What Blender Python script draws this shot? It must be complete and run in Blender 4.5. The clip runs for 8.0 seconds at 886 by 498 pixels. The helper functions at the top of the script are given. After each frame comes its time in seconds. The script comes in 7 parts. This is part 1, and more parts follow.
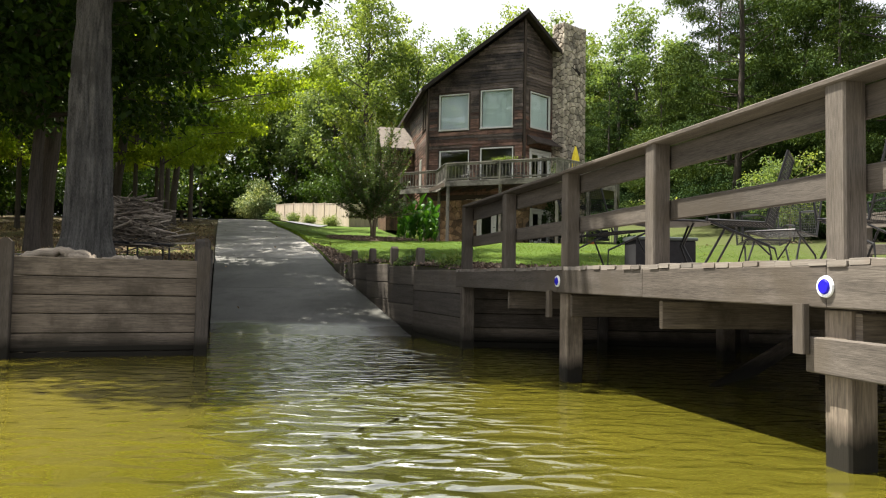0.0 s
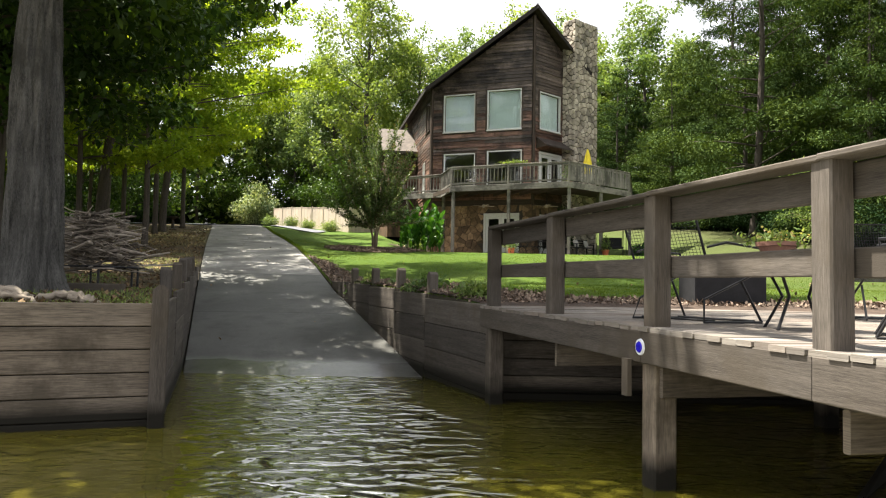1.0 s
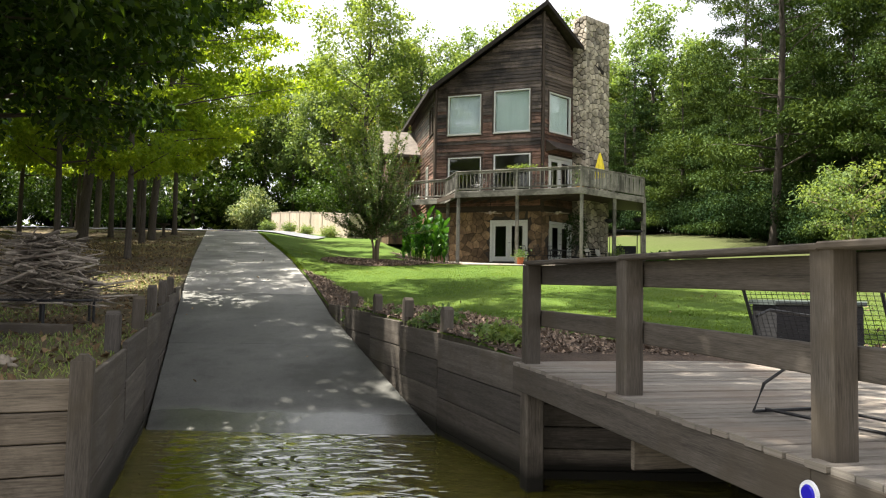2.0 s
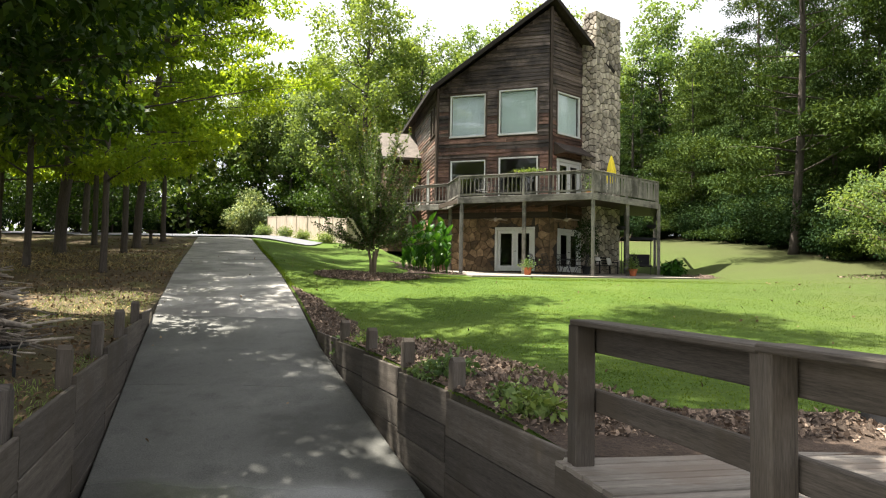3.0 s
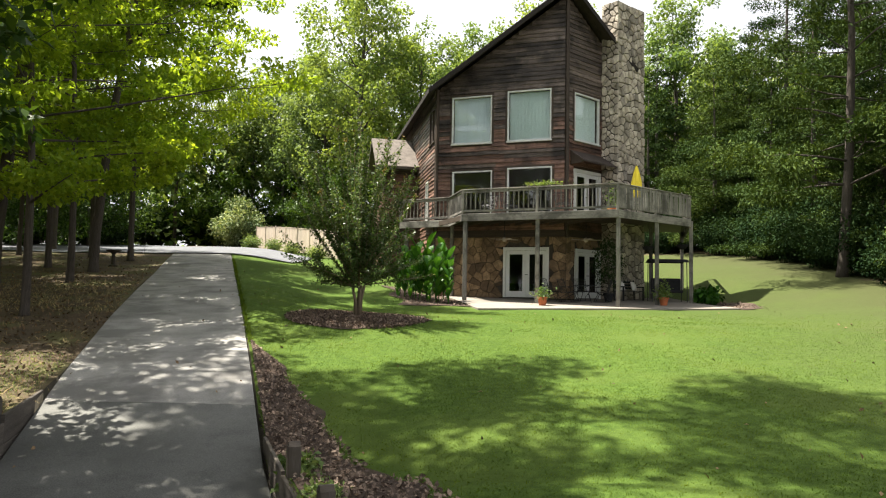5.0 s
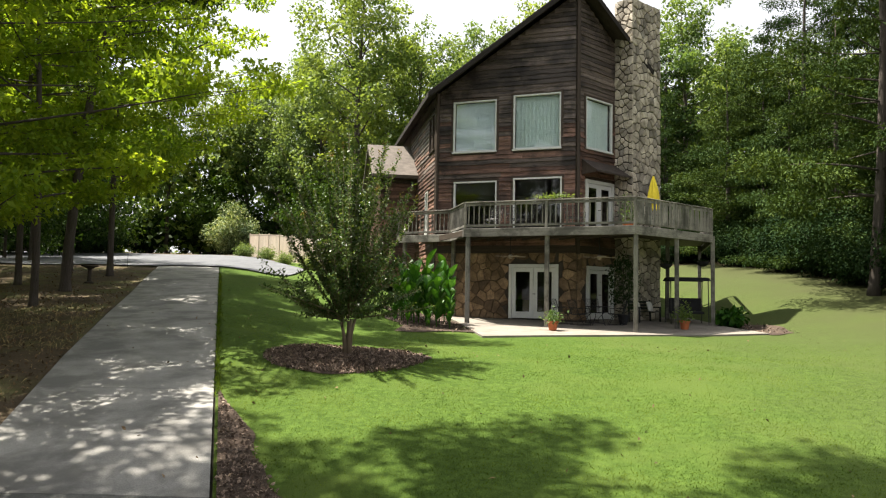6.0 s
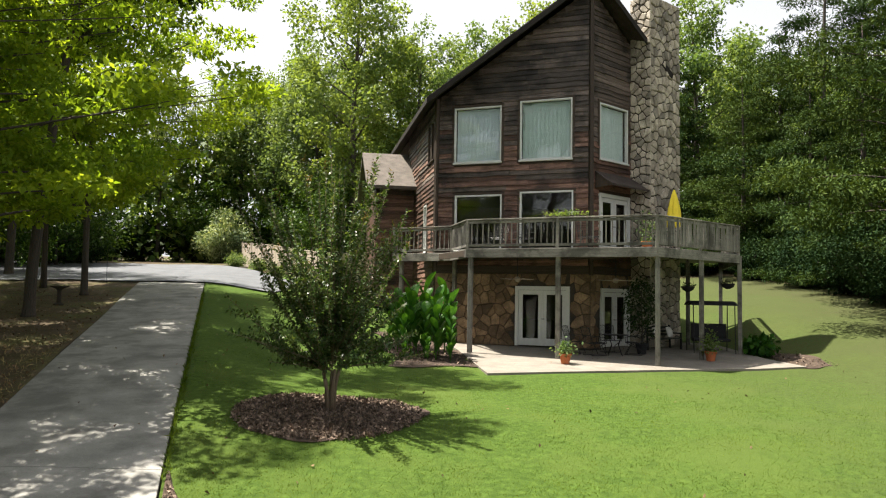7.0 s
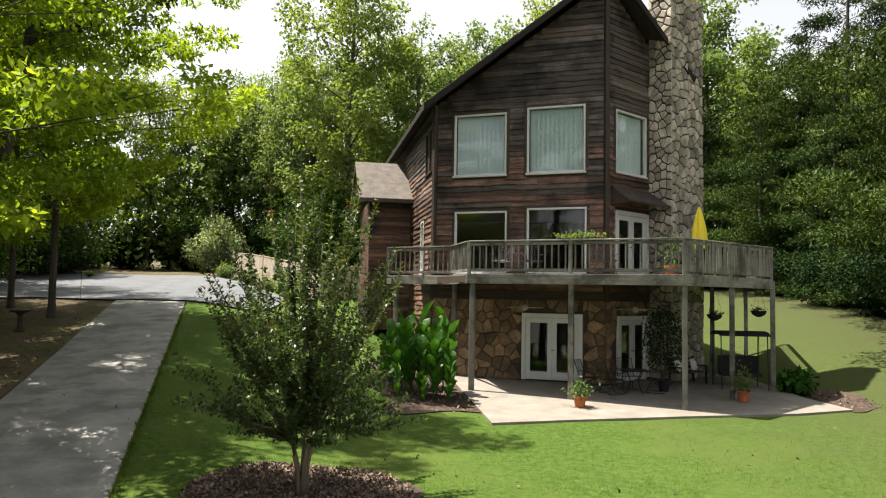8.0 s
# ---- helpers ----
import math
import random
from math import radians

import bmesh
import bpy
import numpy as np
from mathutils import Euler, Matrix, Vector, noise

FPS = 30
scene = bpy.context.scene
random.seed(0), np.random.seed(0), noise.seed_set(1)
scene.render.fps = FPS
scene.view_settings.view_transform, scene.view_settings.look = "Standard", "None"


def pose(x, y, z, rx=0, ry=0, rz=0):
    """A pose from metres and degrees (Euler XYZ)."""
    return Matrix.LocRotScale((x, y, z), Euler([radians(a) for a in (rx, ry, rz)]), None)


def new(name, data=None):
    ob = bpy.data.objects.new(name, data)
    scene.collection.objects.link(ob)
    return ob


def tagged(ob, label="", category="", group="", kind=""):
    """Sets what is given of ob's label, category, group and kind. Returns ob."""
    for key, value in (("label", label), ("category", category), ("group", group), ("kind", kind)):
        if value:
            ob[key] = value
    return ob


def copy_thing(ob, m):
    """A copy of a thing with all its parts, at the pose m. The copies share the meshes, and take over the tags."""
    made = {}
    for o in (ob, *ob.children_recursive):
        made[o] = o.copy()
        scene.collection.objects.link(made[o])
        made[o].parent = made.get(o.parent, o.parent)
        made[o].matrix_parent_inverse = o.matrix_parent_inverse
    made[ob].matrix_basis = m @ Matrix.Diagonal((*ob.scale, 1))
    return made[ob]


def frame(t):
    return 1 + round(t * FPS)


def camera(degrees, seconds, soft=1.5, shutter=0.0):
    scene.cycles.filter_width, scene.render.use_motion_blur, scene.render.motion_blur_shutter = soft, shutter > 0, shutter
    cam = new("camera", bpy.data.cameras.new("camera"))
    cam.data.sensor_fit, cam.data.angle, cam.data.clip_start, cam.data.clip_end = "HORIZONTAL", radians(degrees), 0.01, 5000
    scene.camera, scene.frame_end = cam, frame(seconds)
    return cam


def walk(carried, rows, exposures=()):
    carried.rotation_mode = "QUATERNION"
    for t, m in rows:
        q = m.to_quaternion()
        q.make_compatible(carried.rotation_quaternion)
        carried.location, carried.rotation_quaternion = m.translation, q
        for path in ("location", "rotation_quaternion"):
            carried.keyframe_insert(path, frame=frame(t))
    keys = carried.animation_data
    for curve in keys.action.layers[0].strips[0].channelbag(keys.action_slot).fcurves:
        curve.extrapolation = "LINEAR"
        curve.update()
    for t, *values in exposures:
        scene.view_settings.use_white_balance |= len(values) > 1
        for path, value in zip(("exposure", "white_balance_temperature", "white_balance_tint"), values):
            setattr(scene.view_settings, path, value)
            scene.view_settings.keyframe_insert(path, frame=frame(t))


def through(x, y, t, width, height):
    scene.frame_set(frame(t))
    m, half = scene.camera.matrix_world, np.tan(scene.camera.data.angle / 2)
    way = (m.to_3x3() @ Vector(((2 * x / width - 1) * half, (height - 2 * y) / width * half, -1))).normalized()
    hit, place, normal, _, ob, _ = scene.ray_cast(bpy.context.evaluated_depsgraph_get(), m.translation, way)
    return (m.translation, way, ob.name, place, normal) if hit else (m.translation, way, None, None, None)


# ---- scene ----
cam = camera(62.3, 8.0, 1.15)
METRES, EYE, TILT, LEAN, TURN = 19.2, 0.94, -1.2, 0.0, 0.0
ROWS = [
    (0.0, 0.0, 0.0, 0.0, -0.08, 4.26, -1.1),
    (0.5, -0.008, 0.0571, 0.0138, -0.1, 4.31, -1.12),
    (1.0, -0.0147, 0.1122, 0.028, -0.09, 4.38, -1.1),
    (1.5, -0.0215, 0.1652, 0.0428, -0.08, 4.44, -1.1),
    (3.0, -0.0321, 0.3272, 0.0844, -0.05, 4.58, -1.07),
    (3.5, -0.0329, 0.3839, 0.101, -0.04, 4.63, -1.06),
    (4.0, -0.0332, 0.4412, 0.1175, -0.03, 4.68, -1.03),
    (5.5, -0.0349, 0.6208, 0.1719, -0.0, 4.77, -1.0),
    (6.0, -0.0364, 0.6829, 0.1963, -0.01, 4.79, -1.01),
    (6.5, -0.0373, 0.7471, 0.2212, 0.0, 4.82, -1.02),
    (7.0, -0.0367, 0.8141, 0.2463, 0.02, 4.82, -0.99),
    (7.5, -0.0353, 0.8815, 0.2726, 0.04, 4.83, -0.98),
    (8.0, -0.0342, 0.9516, 0.2975, 0.07, 4.85, -1.0),
]
EXPOSURES = [(0.0, 1.65), (1.5, 2.05), (3.5, 2.03), (5.5, 1.7), (6.5, 1.57), (8.0, 1.44)]
walk(cam, [(t, pose(0, 0, EYE, TILT, LEAN, TURN) @ pose(METRES * x, METRES * y, METRES * z, 90 + pitch, roll, yaw)) for t, x, y, z, yaw, pitch, roll in ROWS], EXPOSURES)

# ---- light ----
SUN_FROM = Vector((-0.94, 0.32, 0)).normalized()
SUN_UP = radians(67)
to_sun = SUN_FROM * math.cos(SUN_UP) + Vector((0, 0, math.sin(SUN_UP)))
sun = new("sun", bpy.data.lights.new("sun", "SUN"))
sun.data.energy, sun.data.angle, sun.data.color = 5.0, radians(0.55), (1.0, 0.94, 0.82)
sun.matrix_world = to_sun.to_track_quat("Z", "Y").to_matrix().to_4x4()
world = bpy.data.worlds.new("sky")
scene.world = world
world.use_nodes = True
wn, wl = world.node_tree.nodes, world.node_tree.links
sky = wn.new("ShaderNodeTexSky")
sky.sky_type, sky.sun_disc = "NISHITA", False
sky.sun_elevation, sky.sun_rotation = SUN_UP, math.atan2(SUN_FROM.x, SUN_FROM.y)
sky.air_density, sky.dust_density, sky.ozone_density = 1.0, 2.4, 1.0
haze = wn.new("ShaderNodeHueSaturation")
haze.inputs["Saturation"].default_value, haze.inputs["Value"].default_value = 0.12, 1.08
wl.new(sky.outputs[0], haze.inputs["Color"])
wl.new(haze.outputs[0], wn["Background"].inputs[0])
wn["Background"].inputs[1].default_value = 0.085


# ---- materials ----
def principled(name, rough=0.8, metal=0.0, spec=0.5):
    m = bpy.data.materials.new(name)
    m.use_nodes = True
    n, l = m.node_tree.nodes, m.node_tree.links
    p = n["Principled BSDF"]
    p.inputs["Roughness"].default_value, p.inputs["Metallic"].default_value = rough, metal
    p.inputs["Specular IOR Level"].default_value = spec
    return m, n, l, p


def node(n, kind, **kw):
    k = n.new(kind)
    for key, v in kw.items():
        if key in k.inputs:
            k.inputs[key].default_value = v
    return k


def ramp(n, l, fac, stops):
    r = n.new("ShaderNodeValToRGB")
    e = r.color_ramp.elements
    while len(e) < len(stops):
        e.new(0.5)
    for el, (pos, col) in zip(e, stops):
        el.position, el.color = pos, (*col, 1)
    l.new(fac, r.inputs[0])
    return r.outputs[0]


def mixed(n, l, a, b, fac, how="MIX"):
    k = n.new("ShaderNodeMix")
    k.data_type, k.blend_type = "RGBA", how
    for sock, v in ((k.inputs["A"], a), (k.inputs["B"], b), (k.inputs["Factor"], fac)):
        if isinstance(v, bpy.types.NodeSocket):
            l.new(v, sock)
        else:
            sock.default_value = (*v, 1) if isinstance(v, tuple) else v
    return k.outputs["Result"]


def coords(n, l, kind, scale):
    """Texture coordinates: place in the world, or the lengthwise coordinates of a board."""
    if kind == "world":
        out = n.new("ShaderNodeNewGeometry").outputs["Position"]
    else:
        out = n.new("ShaderNodeUVMap").outputs[0]
    m = n.new("ShaderNodeMapping")
    m.inputs["Scale"].default_value = scale
    l.new(out, m.inputs["Vector"])
    return m.outputs[0]


def surface(name, dark, light, scale=3.0, fine=40.0, rough=0.8, bump=0.3, dist=0.02, kind="world",
            stretch=(1, 1, 1), stain=None, stain_scale=0.6, piece=0.0, island=0.0, metal=0.0, spec=0.22, wet=None):
    """A rough surface: two tones in broad patches, fine grain, stains, relief and a shift from piece to piece."""
    m, n, l, p = principled(name, rough, metal, spec)
    co = coords(n, l, kind, stretch)
    broad = node(n, "ShaderNodeTexNoise", Scale=scale, Detail=5.0, Roughness=0.6)
    grain = node(n, "ShaderNodeTexNoise", Scale=fine, Detail=4.0, Roughness=0.7)
    l.new(co, broad.inputs["Vector"])
    l.new(co, grain.inputs["Vector"])
    both = node(n, "ShaderNodeMath")
    both.operation = "MULTIPLY_ADD"
    l.new(grain.outputs[0], both.inputs[0])
    both.inputs[1].default_value = 0.55
    half = node(n, "ShaderNodeMath")
    half.operation = "MULTIPLY"
    half.inputs[1].default_value = 0.5
    l.new(broad.outputs[0], half.inputs[0])
    l.new(half.outputs[0], both.inputs[2])
    col = ramp(n, l, both.outputs[0], [(0.36, dark), (0.68, light)])
    if stain:
        big = node(n, "ShaderNodeTexNoise", Scale=stain_scale, Detail=6.0, Roughness=0.65)
        l.new(coords(n, l, "world", (1, 1, 1)), big.inputs["Vector"])
        edge = ramp(n, l, big.outputs[0], [(0.48, (0, 0, 0)), (0.62, (0.75, 0.75, 0.75))])
        col = mixed(n, l, col, stain, edge)
    if piece or island:
        if piece:
            rnd = n.new("ShaderNodeObjectInfo").outputs["Random"]
        else:
            rnd = n.new("ShaderNodeNewGeometry").outputs["Random Per Island"]
        a = piece or island
        tone = ramp(n, l, rnd, [(0.0, (1 - a, 1 - a, 1 - a)), (0.5, (1, 0.97, 0.93)), (1.0, (1 + a, 1 + a * 0.95, 1 + a * 0.85))])
        col = mixed(n, l, col, tone, 1.0, "MULTIPLY")
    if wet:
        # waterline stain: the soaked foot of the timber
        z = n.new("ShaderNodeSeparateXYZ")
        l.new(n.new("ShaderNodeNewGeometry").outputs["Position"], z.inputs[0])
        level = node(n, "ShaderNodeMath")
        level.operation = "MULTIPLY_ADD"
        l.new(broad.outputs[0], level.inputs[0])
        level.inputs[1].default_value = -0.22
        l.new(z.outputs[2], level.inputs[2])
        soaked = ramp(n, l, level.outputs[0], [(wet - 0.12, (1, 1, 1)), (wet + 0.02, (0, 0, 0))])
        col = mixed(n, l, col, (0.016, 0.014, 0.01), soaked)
    l.new(col, p.inputs["Base Color"])
    if bump:
        b = node(n, "ShaderNodeBump", Strength=bump, Distance=dist)
        l.new(both.outputs[0], b.inputs["Height"])
        l.new(b.outputs[0], p.inputs["Normal"])
    return m


def leafy(name, a, b, c, rough=0.5, through=0.35, patch=0.25, spec=0.13):
    """Leaves: three greens by leaf, broad patches of tone, some light passing through the blade."""
    m, n, l, p = principled(name, rough, 0, spec)
    rnd = n.new("ShaderNodeNewGeometry").outputs["Random Per Island"]
    col = ramp(n, l, rnd, [(0.0, a), (0.55, b), (1.0, c)])
    big = node(n, "ShaderNodeTexNoise", Scale=patch, Detail=3.0)
    l.new(coords(n, l, "world", (1, 1, 1)), big.inputs["Vector"])
    tone = ramp(n, l, big.outputs[0], [(0.35, (0.72, 0.78, 0.8)), (0.65, (1.2, 1.12, 0.95))])
    info = n.new("ShaderNodeObjectInfo").outputs["Random"]
    tone2 = ramp(n, l, info, [(0.0, (0.8, 0.86, 0.9)), (1.0, (1.15, 1.1, 0.95))])
    col = mixed(n, l, col, tone, 1.0, "MULTIPLY")
    col = mixed(n, l, col, tone2, 1.0, "MULTIPLY")
    l.new(col, p.inputs["Base Color"])
    t = n.new("ShaderNodeBsdfTranslucent")
    warm = mixed(n, l, col, (1.35, 1.25, 0.55), 1.0, "MULTIPLY")
    l.new(warm, t.inputs[0])
    mix = n.new("ShaderNodeMixShader")
    mix.inputs[0].default_value = through
    l.new(p.outputs[0], mix.inputs[1])
    l.new(t.outputs[0], mix.inputs[2])
    l.new(mix.outputs[0], n["Material Output"].inputs[0])
    return m


def plain(name, col, rough=0.5, metal=0.0, vary=0.12, scale=6.0, bump=0.05):
    d = tuple(v * (1 - vary) for v in col)
    u = tuple(min(1, v * (1 + vary)) for v in col)
    return surface(name, d, u, scale, scale * 12, rough, bump, 0.004, metal=metal)


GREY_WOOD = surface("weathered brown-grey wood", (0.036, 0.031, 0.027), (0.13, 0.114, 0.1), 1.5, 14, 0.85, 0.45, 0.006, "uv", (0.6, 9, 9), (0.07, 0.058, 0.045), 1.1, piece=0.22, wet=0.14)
DOCK_WOOD = surface("bleached deck boards", (0.1, 0.09, 0.08), (0.27, 0.245, 0.22), 1.5, 12, 0.85, 0.4, 0.005, "uv", (0.6, 9, 9), (0.16, 0.13, 0.11), 1.3, piece=0.2)
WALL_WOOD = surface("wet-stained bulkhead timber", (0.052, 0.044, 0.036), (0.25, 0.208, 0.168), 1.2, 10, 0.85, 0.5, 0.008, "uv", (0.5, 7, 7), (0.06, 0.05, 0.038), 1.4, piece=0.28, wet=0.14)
SIDING = surface("red-brown weathered cedar siding", (0.009, 0.006, 0.005), (0.3, 0.175, 0.135), 1.3, 9, 0.5, 0.9, 0.02, "uv", (0.4, 9, 9), (0.028, 0.021, 0.018), 0.8, piece=0.45)
SIDING_BLACK = surface("near-black cedar siding", (0.006, 0.0054, 0.0052), (0.21, 0.168, 0.148), 1.3, 9, 0.48, 0.9, 0.02, "uv", (0.4, 9, 9), (0.012, 0.011, 0.01), 0.8, piece=0.5)
RAIL_WOOD = surface("sun-bleached grey railing wood", (0.095, 0.09, 0.081), (0.34, 0.326, 0.296), 1.6, 12, 0.85, 0.4, 0.005, "uv", (0.6, 9, 9), (0.05, 0.048, 0.043), 1.2, piece=0.25)
RAKE_DARK = surface("blackened roof-edge board", (0.008, 0.007, 0.0065), (0.04, 0.034, 0.03), 1.6, 12, 0.75, 0.3, 0.005, "uv", (0.6, 8, 8), piece=0.15)
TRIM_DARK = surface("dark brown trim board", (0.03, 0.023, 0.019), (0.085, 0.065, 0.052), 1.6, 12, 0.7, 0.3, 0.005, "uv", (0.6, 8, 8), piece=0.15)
WHITE = plain("white painted frame", (0.6, 0.61, 0.59), 0.45, vary=0.06)
STONE = surface("tan and grey fieldstone", (0.24, 0.21, 0.17), (0.6, 0.55, 0.475), 2.2, 26, 0.85, 0.6, 0.02, stain=(0.2, 0.18, 0.15), stain_scale=1.3, piece=0.42)
STONE_BROWN = surface("ochre and brown fieldstone", (0.075, 0.05, 0.031), (0.3, 0.21, 0.13), 3.5, 26, 0.85, 0.7, 0.03, stain=(0.12, 0.085, 0.055), stain_scale=1.8, piece=0.5)
MORTAR = surface("dark recessed mortar", (0.03, 0.026, 0.021), (0.085, 0.07, 0.056), 4, 60, 0.95, 0.5, 0.01)
ROOF_DARK = surface("dark weathered shingle", (0.025, 0.02, 0.018), (0.075, 0.06, 0.052), 3, 90, 0.95, 0.5, 0.006, piece=0.2)
SHINGLE = surface("brown asphalt shingle", (0.075, 0.066, 0.06), (0.175, 0.155, 0.142), 3, 90, 0.95, 0.5, 0.006, piece=0.2)
CONCRETE = surface("weathered driveway concrete", (0.14, 0.136, 0.13), (0.37, 0.355, 0.33), 1.2, 55, 0.9, 0.35, 0.006, stain=(0.13, 0.125, 0.115), stain_scale=0.7)
# algae stains plus the shade over the ramp, put into darker tones
RAMP_CONCRETE = surface("algae-stained ramp concrete darkened as in shade", (0.055, 0.056, 0.052), (0.185, 0.183, 0.17), 1.2, 55, 0.85, 0.35, 0.006, stain=(0.05, 0.05, 0.045), stain_scale=0.6)
# the ramp stays wet and shiny just above the waterline
wet_n, wet_l = RAMP_CONCRETE.node_tree.nodes, RAMP_CONCRETE.node_tree.links
wet_xyz = wet_n.new("ShaderNodeSeparateXYZ")
wet_l.new(wet_n.new("ShaderNodeNewGeometry").outputs["Position"], wet_xyz.inputs[0])
wet_noise = node(wet_n, "ShaderNodeTexNoise", Scale=1.4, Detail=4.0)
wet_l.new(coords(wet_n, wet_l, "world", (1, 1, 1)), wet_noise.inputs["Vector"])
wet_sum = node(wet_n, "ShaderNodeMath")
wet_sum.operation = "MULTIPLY_ADD"
wet_l.new(wet_noise.outputs[0], wet_sum.inputs[0])
wet_sum.inputs[1].default_value = -0.12
wet_l.new(wet_xyz.outputs[2], wet_sum.inputs[2])
wet_map = node(wet_n, "ShaderNodeMapRange")
wet_map.inputs["From Min"].default_value, wet_map.inputs["From Max"].default_value = 0.08, 0.16
wet_map.inputs["To Min"].default_value, wet_map.inputs["To Max"].default_value = 0.16, 0.85
wet_l.new(wet_sum.outputs[0], wet_map.inputs["Value"])
wet_l.new(wet_map.outputs[0], wet_n["Principled BSDF"].inputs["Roughness"])
PATIO_MAT = surface("pale patio concrete", (0.15, 0.132, 0.112), (0.28, 0.25, 0.215), 1.5, 45, 0.9, 0.25, 0.005)
ASPHALT = surface("sun-faded road surface", (0.085, 0.088, 0.096), (0.16, 0.164, 0.176), 1.0, 60, 0.95, 0.4, 0.006)
LAWN = surface("mown lawn turf", (0.022, 0.045, 0.007), (0.09, 0.143, 0.026), 7.0, 70, 0.95, 0.9, 0.03, stain=(0.074, 0.108, 0.022), stain_scale=0.3, spec=0.08)
# the turf dries out towards the open slope beside the woods
dry_n, dry_l = LAWN.node_tree.nodes, LAWN.node_tree.links
turf_in = dry_n["Principled BSDF"].inputs["Base Color"]
turf_col = turf_in.links[0].from_socket
dry_xyz = dry_n.new("ShaderNodeSeparateXYZ")
dry_l.new(dry_n.new("ShaderNodeNewGeometry").outputs["Position"], dry_xyz.inputs[0])
dry_noise = node(dry_n, "ShaderNodeTexNoise", Scale=0.5, Detail=6.0, Roughness=0.65)
dry_l.new(coords(dry_n, dry_l, "world", (1, 1, 1)), dry_noise.inputs["Vector"])
dry_sum = node(dry_n, "ShaderNodeMath")
dry_sum.operation = "MULTIPLY_ADD"
dry_l.new(dry_noise.outputs[0], dry_sum.inputs[0])
dry_sum.inputs[1].default_value = 9.0
dry_l.new(dry_xyz.outputs[0], dry_sum.inputs[2])
dry_map = node(dry_n, "ShaderNodeMapRange")
dry_map.inputs["From Min"].default_value, dry_map.inputs["From Max"].default_value = 8.0, 22.0
dry_l.new(dry_sum.outputs[0], dry_map.inputs["Value"])
dry_l.new(mixed(dry_n, dry_l, turf_col, (0.058, 0.064, 0.026), dry_map.outputs[0]), turf_in)
DIRT = surface("leaf-littered woodland soil", (0.034, 0.025, 0.016), (0.125, 0.09, 0.054), 1.6, 24, 0.95, 0.8, 0.05, stain=(0.1, 0.1, 0.035), stain_scale=0.45)
MULCH = surface("bark mulch bed", (0.028, 0.02, 0.016), (0.105, 0.074, 0.055), 3.0, 30, 0.95, 0.9, 0.05)
BED = surface("silty lake bed", (0.02, 0.017, 0.012), (0.05, 0.042, 0.028), 1.0, 12, 0.95, 0.3)
BARK = surface("grey furrowed bark", (0.035, 0.034, 0.032), (0.27, 0.26, 0.245), 2.0, 14, 0.95, 1.0, 0.14, "uv", (1.3, 7, 7), (0.075, 0.072, 0.066), 1.0)
BARK_DARK = surface("dark woodland bark", (0.03, 0.026, 0.022), (0.12, 0.1, 0.085), 2.0, 12, 0.95, 0.9, 0.04, "uv", (0.4, 5, 5))
BARK_TAN = surface("smooth tan bark", (0.1, 0.075, 0.05), (0.25, 0.19, 0.135), 2.5, 14, 0.75, 0.3, 0.01, "uv", (0.6, 4, 4))
DRIFT = surface("bleached driftwood", (0.15, 0.122, 0.095), (0.42, 0.36, 0.29), 2.0, 14, 0.9, 0.5, 0.01, "uv", (0.5, 6, 6))
TWIG = surface("dead grey branches", (0.08, 0.068, 0.058), (0.34, 0.3, 0.26), 2.0, 14, 0.9, 0.3, 0.006, island=0.55)
CHIP = surface("bark chips and dry leaves", (0.065, 0.047, 0.038), (0.3, 0.228, 0.178), 5, 40, 0.9, 0.2, 0.01, island=0.55)
LITTER = surface("dry fallen leaves", (0.075, 0.05, 0.03), (0.23, 0.16, 0.09), 5, 40, 0.9, 0.2, 0.01, island=0.55)
STRAW = surface("dry pale grass and pine straw", (0.26, 0.19, 0.08), (0.5, 0.4, 0.2), 4, 40, 0.9, 0.2, 0.01, island=0.4)
METAL_BLACK = plain("black painted steel", (0.018, 0.018, 0.02), 0.4, 0.0, 0.3)
TERRACOTTA = plain("terracotta", (0.42, 0.13, 0.055), 0.8, vary=0.2)
PLANTER = plain("brown-pink resin planter", (0.26, 0.135, 0.105), 0.6, vary=0.15)
YELLOW = plain("yellow umbrella canvas", (0.85, 0.68, 0.06), 0.8, vary=0.1)
PILLOW = plain("white cushion fabric", (0.62, 0.6, 0.56), 0.95, vary=0.1)
DARK_FABRIC = plain("dark outdoor fabric", (0.02, 0.02, 0.022), 0.9, vary=0.3)
FENCE_MAT = surface("tan fence boards", (0.36, 0.305, 0.25), (0.56, 0.48, 0.405), 1.0, 8, 0.8, 0.25, 0.005, "uv", (0.6, 7, 7), piece=0.1)
BLUE = plain("blue reflector lens", (0.02, 0.015, 0.42), 0.2, vary=0.1)
PLASTIC_WHITE = plain("white plastic", (0.75, 0.76, 0.8), 0.4, vary=0.05)
DARK_ROOM = plain("dim interior wall", (0.12, 0.11, 0.1), 0.9, vary=0.15)
# blind tints carry the sky reflection of the upper panes
BLIND = surface("window blind tinted teal for reflections", (0.54, 0.66, 0.63), (0.72, 0.84, 0.81), 0.8, 20, 0.7, 0.2, 0.004, stretch=(6, 6, 0.4))
BLIND_SKY = surface("window blind tinted blue-white for reflected sky", (0.66, 0.76, 0.8), (0.82, 0.92, 0.96), 0.8, 20, 0.7, 0.2, 0.004, stretch=(6, 6, 0.4))
GALVANISED = plain("galvanised steel", (0.45, 0.45, 0.44), 0.45, 0.9)

